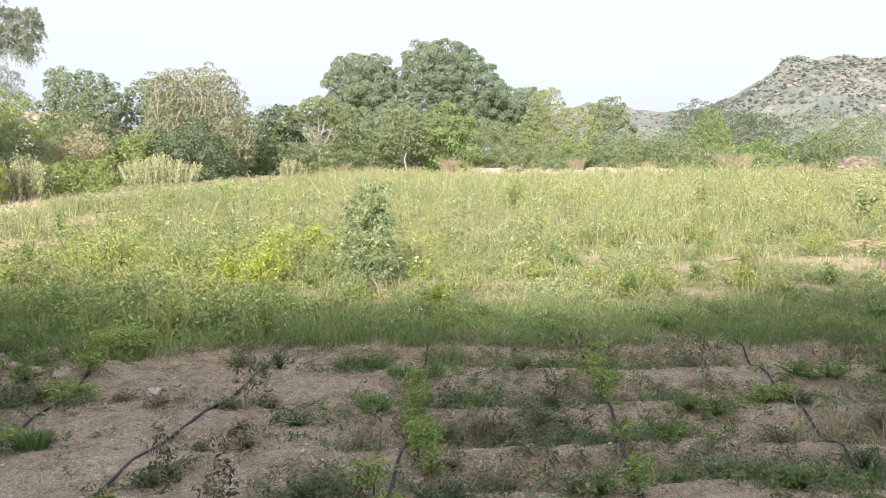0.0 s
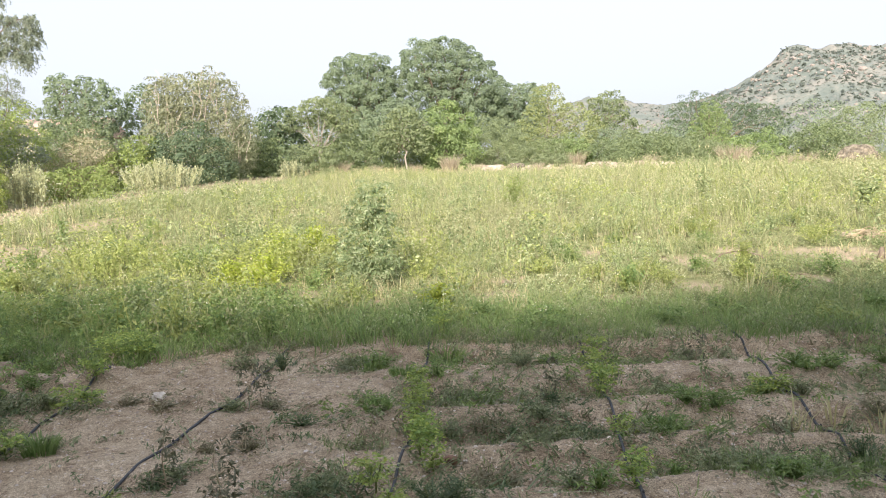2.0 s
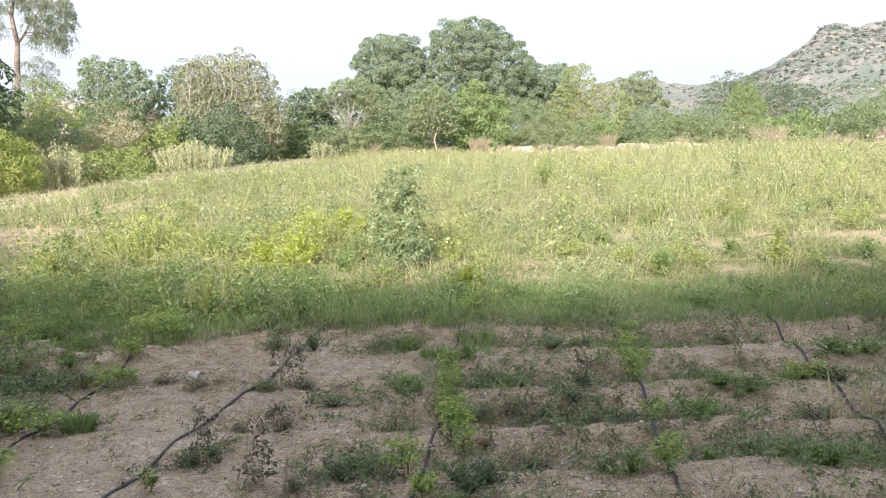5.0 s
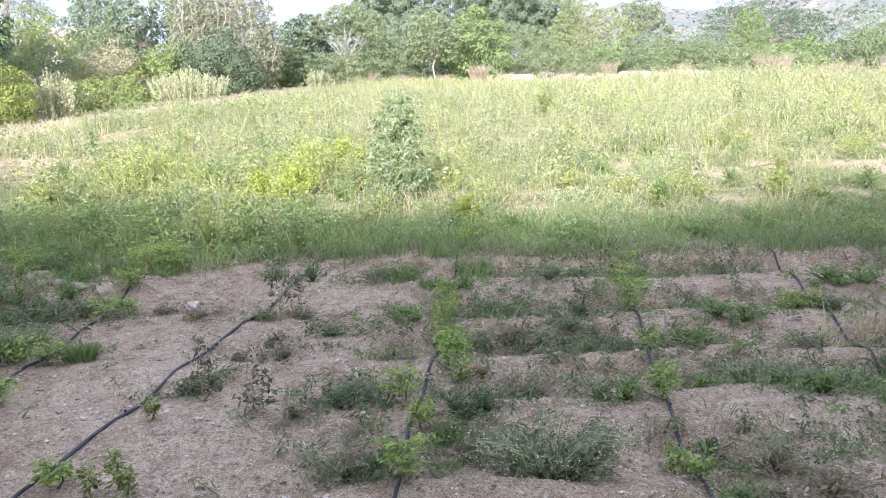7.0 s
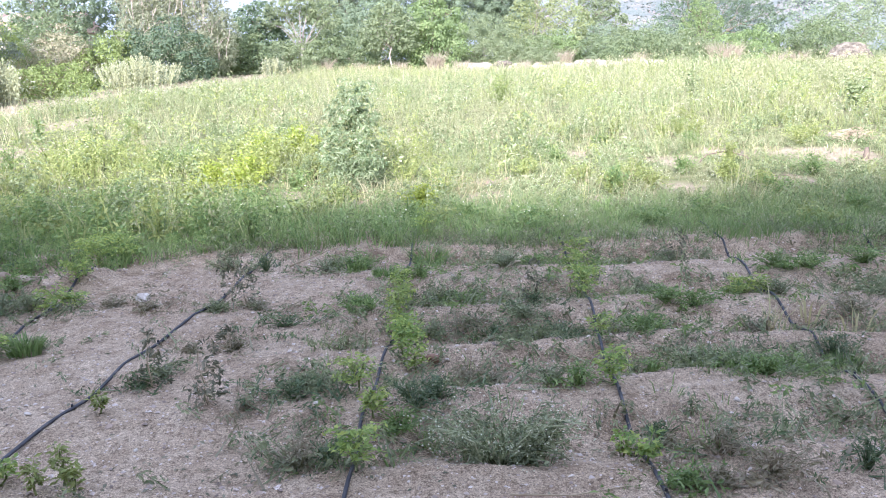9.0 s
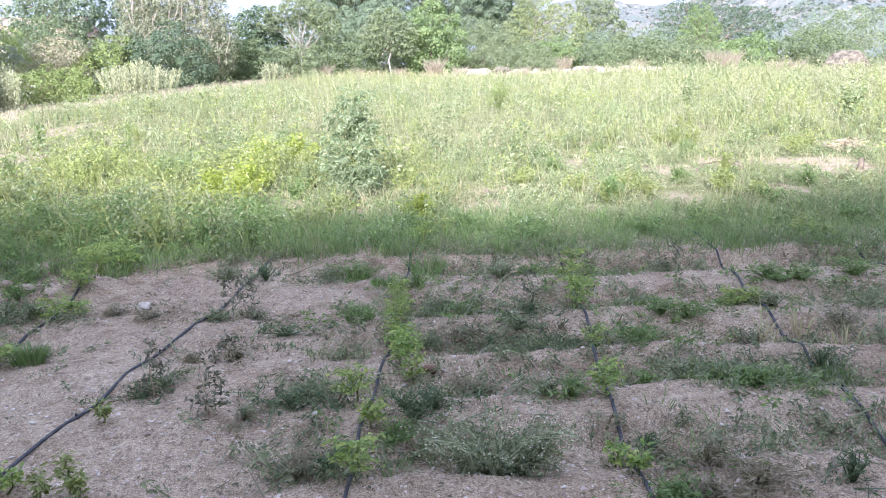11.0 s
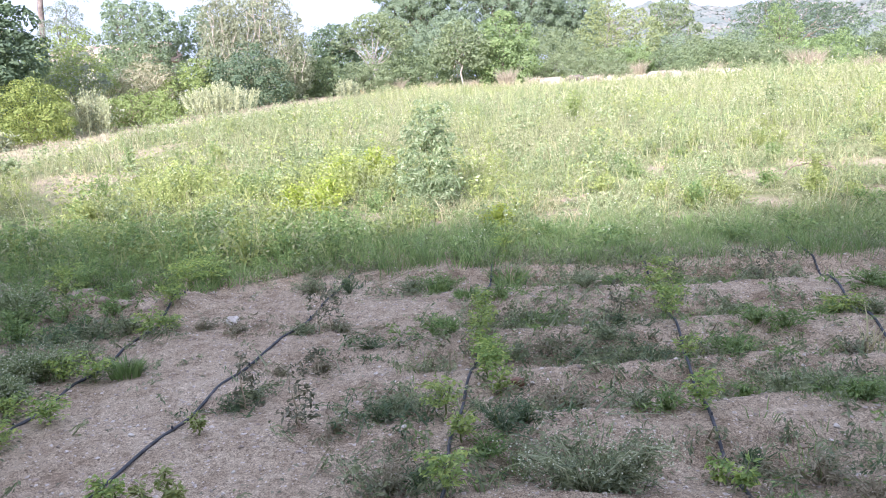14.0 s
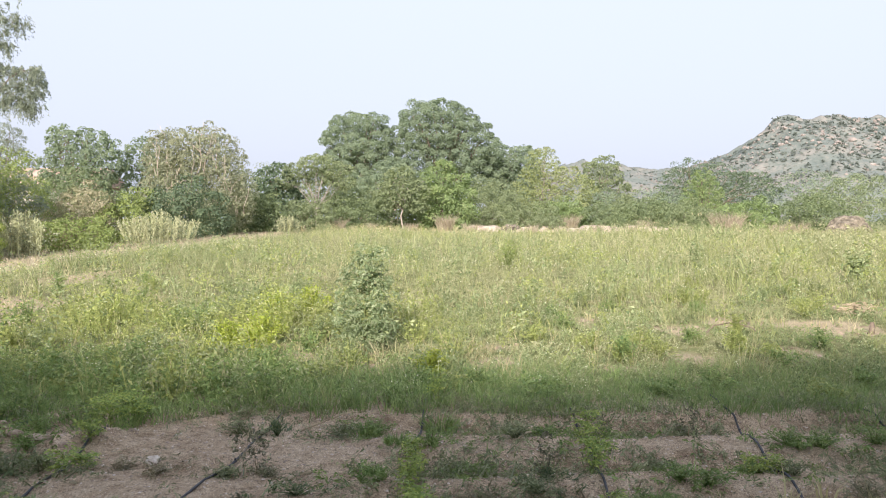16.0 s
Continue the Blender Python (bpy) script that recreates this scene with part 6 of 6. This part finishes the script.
# the weedy beds beyond the seedling row
bed_weeds(((-0.08, 3.43, 0.36, 0.12, 3), (0.02, 3.52, 0.22, 0.10, 3), (-0.14, 3.24, 0.22, 0.09, 2), (-0.47, 4.92, 0.22, 0.10, 2), (-0.80, 6.02, 0.30, 0.10, 0), (-0.55, 6.12, 0.34, 0.12, 2), (0.05, 5.20, 0.28, 0.10, 0), (0.25, 5.12, 0.28, 0.11, 2), (0.35, 4.53, 0.30, 0.08, 3),
           (0.56, 4.49, 0.30, 0.09, 0), (0.79, 4.52, 0.32, 0.09, 3), (0.18, 3.86, 0.20, 0.06, 1), (0.30, 3.80, 0.16, 0.06, 1), (0.58, 3.66, 0.20, 0.09, 0), (0.70, 3.62, 0.14, 0.11, 2), (0.22, 4.62, 0.26, 0.07, 1), (0.55, 4.70, 0.30, 0.09, 0),
           (0.66, 4.92, 0.14, 0.08, 3), (0.01, 4.58, 0.17, 0.10, 0), (-0.10, 5.65, 0.30, 0.12, 2), (0.55, 5.85, 0.34, 0.11, 0), (0.80, 6.05, 0.36, 0.12, 2)), 630)
bed_weeds(((1.50, 4.88, 0.28, 0.10, 2), (1.66, 4.82, 0.20, 0.10, 2), (1.24, 4.42, 0.28, 0.08, 2), (1.15, 3.91, 0.11, 0.07, 2), (1.34, 3.92, 0.26, 0.12, 0), (1.52, 3.86, 0.28, 0.13, 0), (1.64, 3.68, 0.24, 0.09, 2), (1.85, 3.86, 0.26, 0.11, 2), (2.17, 4.05, 0.24, 0.14, 3),
           (2.52, 5.66, 0.28, 0.11, 2), (2.76, 5.62, 0.28, 0.12, 2), (2.08, 5.16, 0.30, 0.09, 2), (2.28, 5.01, 0.22, 0.11, 0), (1.88, 4.44, 0.22, 0.10, 1), (1.14, 2.91, 0.24, 0.11, 1), (1.20, 2.98, 0.14, 0.08, 3), (1.28, 2.73, 0.24, 0.10, 1),
           (0.97, 3.19, 0.13, 0.09, 3), (0.93, 2.67, 0.19, 0.05, 2), (1.65, 2.75, 0.14, 0.13, 3), (1.01, 3.12, 0.06, 0.06, 1), (1.72, 3.82, 0.20, 0.10, 0), (1.08, 2.68, 0.13, 0.06, 1), (2.00, 3.96, 0.20, 0.10, 0), (1.45, 5.20, 0.26, 0.08, 0), (2.95, 5.0, 0.34, 0.12, 0),
           (2.6, 4.7, 0.3, 0.10, 1), (2.9, 4.3, 0.3, 0.10, 0), (1.30, 6.10, 0.34, 0.10, 2), (1.95, 6.15, 0.34, 0.12, 0), (3.2, 5.7, 0.4, 0.14, 2)), 670)
# beside the seedlings and beyond the next pipe
bed_weeds(((-3.58, 5.24, 0.42, 0.22, 2), (-3.34, 5.42, 0.44, 0.22, 2), (-3.16, 4.96, 0.36, 0.15, 3), (-3.86, 5.69, 0.45, 0.30, 2), (-2.85, 5.05, 0.26, 0.14, 0), (-2.93, 4.37, 0.30, 0.19, 0), (-2.74, 4.36, 0.24, 0.16, 0), (-2.86, 3.95, 0.26, 0.17, 0),
           (-2.73, 4.60, 0.24, 0.14, 0), (-4.02, 6.18, 0.55, 0.24, 2), (-3.64, 6.31, 0.45, 0.22, 2), (-2.70, 5.16, 0.24, 0.14, 0), (-3.05, 5.15, 0.36, 0.16, 3), (-3.40, 5.00, 0.36, 0.18, 2), (-3.12, 4.35, 0.34, 0.16, 0), (-2.32, 4.45, 0.14, 0.08, 0), (-2.95, 3.75, 0.24, 0.12, 0),
           (-3.75, 4.75, 0.4, 0.16, 0), (-2.95, 5.45, 0.3, 0.12, 2), (-3.30, 3.95, 0.3, 0.12, 1), (-3.2, 6.1, 0.4, 0.16, 2)), 720)
for k, (x, y, w, h) in enumerate(((-2.34, 4.36, 0.26, 0.15), (1.26, 4.44, 0.30, 0.10), (-0.46, 4.94, 0.26, 0.11), (1.45, 3.90, 0.40, 0.13), (1.58, 3.80, 0.30, 0.11), (0.10, 5.25, 0.34, 0.11), (-0.62, 6.08, 0.5, 0.12), (2.16, 3.92, 0.26, 0.13), (0.94, 2.66, 0.24, 0.05), (-0.02, 6.30, 0.5, 0.16), (-0.35, 5.75, 0.3, 0.10))):
    grass_tuft("grass_clump", x, y, w, h, 150, LEAF_LUSH, "small green grass clump on the bed", "grass", "grass clumps on the beds", 670 + k)
# thin dry straw standing beside the pipe
for k, (x, y) in enumerate(((1.92, 4.42), (2.02, 4.50), (2.30, 4.62), (2.46, 4.35))):
    grass_tuft("dry_straw_tuft", x, y, 0.22, 0.26, 9, LEAF_STRAW, "few thin dry straw stalks on the bed", "grass", "dry straw on the beds", 960 + k)


def flowering_heap(x, y, w, h, seed, mat=LEAF_GREYWEED):
    """A sprawling weed with long arching stalks, small leaves and white flower heads."""
    rng = np.random.default_rng(seed)
    t = thing("flowering_weed", x, y, gz(x, y), "sprawling grey-green weed heap with tiny white flowers", "weed")
    st, p, f = [], [], []
    for k in range(70):
        a = rng.uniform(0, 6.28)
        L = rng.uniform(0.5, 1.0)
        out = np.array([math.cos(a) * w * 0.55, math.sin(a) * w * 0.30, 0])
        a0 = out * rng.uniform(0, 0.35) + np.array([0, 0, -0.01])
        tip = out * L + np.array([0, 0, h * rng.uniform(0.25, 1.0)])
        st.append(limb(a0, tip, 0.005, 0.002, rng, 0.22, 6, 4))
        m = 36
        s = rng.uniform(0.15, 1.0, m)[:, None]
        p.append(a0 + (tip - a0) * s + np.array([0, 0, 0.22]) * np.linalg.norm(tip - a0) * np.sin(np.pi * s) + rng.normal(size=(m, 3)) * 0.025)
        if rng.uniform() < 0.9:
            f.append(tip + rng.normal(size=(6, 3)) * np.array([0.045, 0.045, 0.025]))
    for g in st[:32]:
        part("stalk", g, MAT_PALESTEM, t)
    p = np.concatenate(p)
    p[:, 2] = np.maximum(p[:, 2], 0.01)
    lv = join(*st[32:])
    part("foliage", join(lv, leaf_quads(p, np.array([0, 0, 1.0]) + rng.normal(size=p.shape) * 0.6, 0.026, 0.008, rng)), mat, t)["kind"] = "stuff"
    f = np.concatenate(f)
    part("inflorescence", leaf_quads(f, np.array([0, -0.3, 1.0]) + rng.normal(size=f.shape) * 0.3, 0.008, 0.008, rng), LEAF_FLOWER, t, "tiny white flower heads")["kind"] = "stuff"


flowering_heap(0.29, 3.0, 0.70, 0.24, 700)
flowering_heap(-2.90, 4.30, 0.46, 0.20, 701, LEAF_BLUEWEED)
flowering_heap(-2.86, 3.90, 0.36, 0.18, 702, LEAF_BLUEWEED)
flowering_heap(-3.70, 5.45, 0.55, 0.26, 703, LEAF_BLUEWEED)


def dead_stalk(x, y, h, seed, label, twigs=10):
    rng = np.random.default_rng(seed)
    t = thing("dry_weed", x, y, gz(x, y), label, "weed", "upright dry weeds")
    st = [limb((0, 0, -0.02), (rng.normal() * 0.03, rng.normal() * 0.03, h), 0.005, 0.002, rng, 0, 6, 5)]
    p = []
    for k in range(twigs):
        a = rng.uniform(0, 6.28)
        z0 = h * rng.uniform(0.05, 0.9)
        e = np.array([math.cos(a) * 0.08, math.sin(a) * 0.08, z0 + rng.uniform(-0.02, 0.06)]) * np.array([1 - z0 / h * 0.6, 1 - z0 / h * 0.6, 1])
        st.append(limb((0, 0, z0), e, 0.0025, 0.001, rng, 0.1, 4, 3))
        p.append(e + rng.normal(size=(8, 3)) * 0.018)
    for k, g in enumerate(st):
        part("twig" if k else "stalk", g, MAT_DRYSTEM, t)
    p = np.concatenate(p)
    p[:, 2] = np.maximum(p[:, 2], 0.01)
    part("leaves", leaf_quads(p, rng.normal(size=p.shape) + np.array([0, 0, 0.6]), 0.042, 0.015, rng), LEAF_DEADWEED, t)


dead_stalk(-1.06, 3.54, 0.29, 710, "withered upright weed on bare soil", 16)
dead_stalk(-1.42, 3.79, 0.28, 711, "withered upright weed beside the drip pipe", 12)
dead_stalk(0.67, 4.95, 0.26, 712, "thin upright dark weed on the bed")
dead_stalk(1.88, 5.89, 0.24, 713, "thin upright dark weed on the bed")
dead_stalk(-1.32, 5.06, 0.36, 714, "tall thin dry weed beside the drip pipe")
dead_stalk(-1.26, 5.20, 0.26, 715, "thin dry weed beside the drip pipe")
dead_stalk(-1.16, 4.28, 0.11, 716, "small withered weed on bare soil")

# ---- beds: stones, clods and litter ----


def stone(name, x, y, s, mat, label, category, group, seed):
    rng = np.random.default_rng(seed)
    ob = part(name, rock_geo(rng, s, s * 0.8, s * 0.62, 9, 13, 0.55), mat)
    ob.matrix_basis = pose(x, y, gz(x, y) + s * 0.12, 0, 0, rng.uniform(0, 360))
    return tagged(ob, label, category, group)


stone("stone", -2.01, 5.34, 0.056, MAT_WHITESTONE, "white rounded stone on bare soil", "stone", "", 720)
stone("brick_piece", 0.0, 4.06, 0.04, MAT_BRICK, "broken orange-brown brick piece in soil", "brick", "", 721)
for k, (x, y, s) in enumerate(((-3.29, 5.66, 0.10), (-2.90, 5.56, 0.085), (-2.75, 5.60, 0.06), (-2.81, 4.62, 0.07), (-3.08, 5.55, 0.06), (-3.45, 5.5, 0.05), (-2.24, 2.86, 0.05), (-3.3, 4.42, 0.045))):
    stone("soil_clod", x, y, s, MAT_CLOD, "crumbly brown soil clod", "clod", "soil clods", 730 + k)
for k, (x, y, s) in enumerate(((-1.89, 3.48, 0.018), (-3.25, 4.27, 0.022), (-2.1, 4.1, 0.012), (-1.1, 4.9, 0.012), (1.42, 3.45, 0.016), (1.3, 3.2, 0.014), (0.08, 4.06, 0.014), (-0.55, 3.5, 0.014), (0.03, 3.12, 0.015), (1.9, 3.2, 0.014), (-1.95, 2.95, 0.012), (-1.25, 3.1, 0.012))):
    stone("pebble", x, y, s, MAT_WHITESTONE, "small pale pebble on soil", "pebble", "pale pebbles", 770 + k)


def dry_stick(name, pts, r, label, category, mat=None):
    p = np.array(pts, float)
    p[:, 2] += ground_z(p[:, 0], p[:, 1])
    ob = part(name, tube(p, np.linspace(r, r * 0.45, len(p)), 6), mat or MAT_DRYSTEM, None, "", True)
    return tagged(ob, label, category, "dry sticks" if category == "stick" else "")


dry_stick("dry_stick", ((0.54, 5.72, 0.02), (0.64, 5.9, 0.04), (0.74, 6.06, 0.06)), 0.010, "short dry stick lying on the bed", "stick")
dry_stick("dry_stick", ((-1.12, 6.1, 0.02), (-0.95, 6.27, 0.05), (-0.8, 6.41, 0.05), (-0.62, 6.5, 0.03)), 0.007, "thin dry stick lying on the bed", "stick")
dry_stick("dry_stick", ((0.28, 2.62, 0.008), (0.5, 2.61, 0.012), (0.72, 2.66, 0.008)), 0.004, "thin pale dry stick lying on soil", "stick")
dry_stick("dry_branch", ((3.75, 11.11, 0.0), (3.88, 11.11, 0.12), (4.12, 11.06, 0.17), (4.36, 10.94, 0.11), (4.46, 10.83, 0.0)), 0.013, "arched dead branch standing over sandy soil", "branch", MAT_BARK)
dry_stick("stump", ((6.18, 11.23, -0.03), (6.2, 11.23, 0.08), (6.2, 11.24, 0.17)), 0.055, "short brown wooden stump on sandy soil", "stump", MAT_BARK)


def twig_heap(x, y, seed):
    rng = np.random.default_rng(seed)
    t = thing("twig_heap", x, y, gz(x, y), "heap of dry brown twigs on sandy soil", "twigs")
    for _ in range(26):
        a = rng.uniform(0, 6.28)
        c = rng.normal(size=2) * 0.11
        d = np.array([math.cos(a), math.sin(a)]) * rng.uniform(0.10, 0.26)
        z0, z1 = rng.uniform(0.0, 0.2, 2)
        part("twig", limb((c[0] - d[0], c[1] - d[1], z0), (c[0] + d[0], c[1] + d[1], z1), 0.009, 0.004, rng, 0.1, 5, 4), MAT_DRYSTEM, t)


twig_heap(6.75, 12.77, 760)


def build_litter():
    rng = np.random.default_rng(801)
    n = 11500
    x, y = rng.uniform(-4.4, 4.4, n), 2.3 + 4.6 * rng.uniform(0, 1, n) ** 1.3
    s = 0.0035 + 0.010 * rng.uniform(0, 1, n) ** 3.5
    pos = np.stack([x, y, ground_z(x, y) + s * 0.2], 1)
    pick = rng.integers(0, 5, n)
    octa = np.array([(1, 0, 0), (0, 1, 0), (-1, 0, 0), (0, -1, 0), (0, 0, 0.7), (0, 0, -0.6)], float)
    tri = np.array([(0, 1, 4), (1, 2, 4), (2, 3, 4), (3, 0, 4), (1, 0, 5), (2, 1, 5), (3, 2, 5), (0, 3, 5)])
    geos = []
    for k in range(5):
        i = pick == k
        m = int(i.sum())
        geos.append(repeat_at((octa + rng.normal(size=(6, 3)) * 0.2, None, tri), pos[i], s[i], rng.uniform(0, 6.28, m), np.zeros((m, 2))))
    ob = part("pebbles", join(*geos), MAT_PEBBLE)
    tagged(ob, "small pale grit and pebbles strewn over soil", "pebbles", "", "stuff")
    m = 2000
    x, y = rng.uniform(-4.2, 4.2, m), 2.4 + 4.1 * rng.uniform(0, 1, m)
    keep = rng.uniform(0, 1, m) < smooth(0.42, 0.62, fbm(x * 1.6, y * 1.6, 87)) + 0.6 * smooth(0.5, 0.1, np.hypot((x + 3.1) / 0.7, (y - 5.6) / 0.45) - 0.6)
    x, y = x[keep], y[keep]
    scatter("crumbs", "crumbled lumps of pinkish-brown soil on the beds", "clods", MAT_CLOD, [rock_geo(rng, 1, 0.85, 0.65, 4, 6, 0.5) for _ in range(5)], x, y, 0.007 + 0.022 * rng.uniform(0, 1, len(x)) ** 3, rng)
    n = 2600
    x, y = rng.uniform(-4.4, 4.4, n), rng.uniform(2.3, 6.8, n)
    keep = rng.uniform(0, 1, n) < 0.25 + 0.75 * (fbm(x * 1.1, y * 1.1, 82) > 0.52)
    x, y = x[keep], y[keep]
    pos = np.stack([x, y, ground_z(x, y) + 0.006], 1)
    ob = part("leaf_litter", leaf_quads(pos, np.tile((0, 0, 1.0), (len(x), 1)) + rng.normal(size=(len(x), 3)) * 0.25, 0.028, 0.012, rng), LEAF_DEADWEED)
    tagged(ob, "small dead leaves lying on soil", "litter", "", "stuff")
    n = 10500
    x, y = rng.uniform(-4.6, 4.6, n), rng.uniform(2.4, 7.1, n)
    patch = fbm(x * 1.2, y * 1.2, 83)
    want = np.where(x > -0.7, smooth(0.32, 0.12, furrow(x, y)) * smooth(0.36, 0.48, patch), 0.5 * smooth(0.58, 0.66, patch)) + 0.9 * smooth(6.1, 6.61, y) * smooth(0.38, 0.5, patch)
    want = np.maximum(want, 0.55 * smooth(-2.6, -3.0, x) * smooth(0.45, 0.55, patch))
    want = np.maximum(want, 0.5 * smooth(0.4, 0.15, np.abs(x + 0.25)) * smooth(0.45, 0.55, patch) * smooth(3.19, 3.88, y))
    keep = rng.uniform(0, 1, n) < np.where((x > -2.4) & (x < -0.8) & (y < 5.7), 0.015, 0.02 + want)
    x, y = x[keep], y[keep]
    k = rng.uniform(0, 1, len(x)) < 0.72
    scatter("small_weeds", "small grey-green weeds in the furrows", "weeds", LEAF_GREYWEED, [weed_proto(rng, 0.08, 16, 0.026, 0.009) for _ in range(5)], x[k], y[k], rng.uniform(0.5, 1.5, int(k.sum())), rng)
    f = ~k & (rng.uniform(0, 1, len(x)) < 0.5)
    scatter("faded_weeds", "small half-dry weeds in the furrows", "weeds", LEAF_FADED, [weed_proto(rng, 0.08, 13, 0.026, 0.008) for _ in range(4)], x[f], y[f], rng.uniform(0.5, 1.5, int(f.sum())), rng)
    k = ~k & ~f
    scatter("small_grass", "small grass sprouts in the furrows", "grass", LEAF_LUSH, [tuft_proto(rng, 0.07, 9, 0.004, 0.06) for _ in range(5)], x[k], y[k], rng.uniform(0.5, 1.4, int(k.sum())), rng)


build_litter()
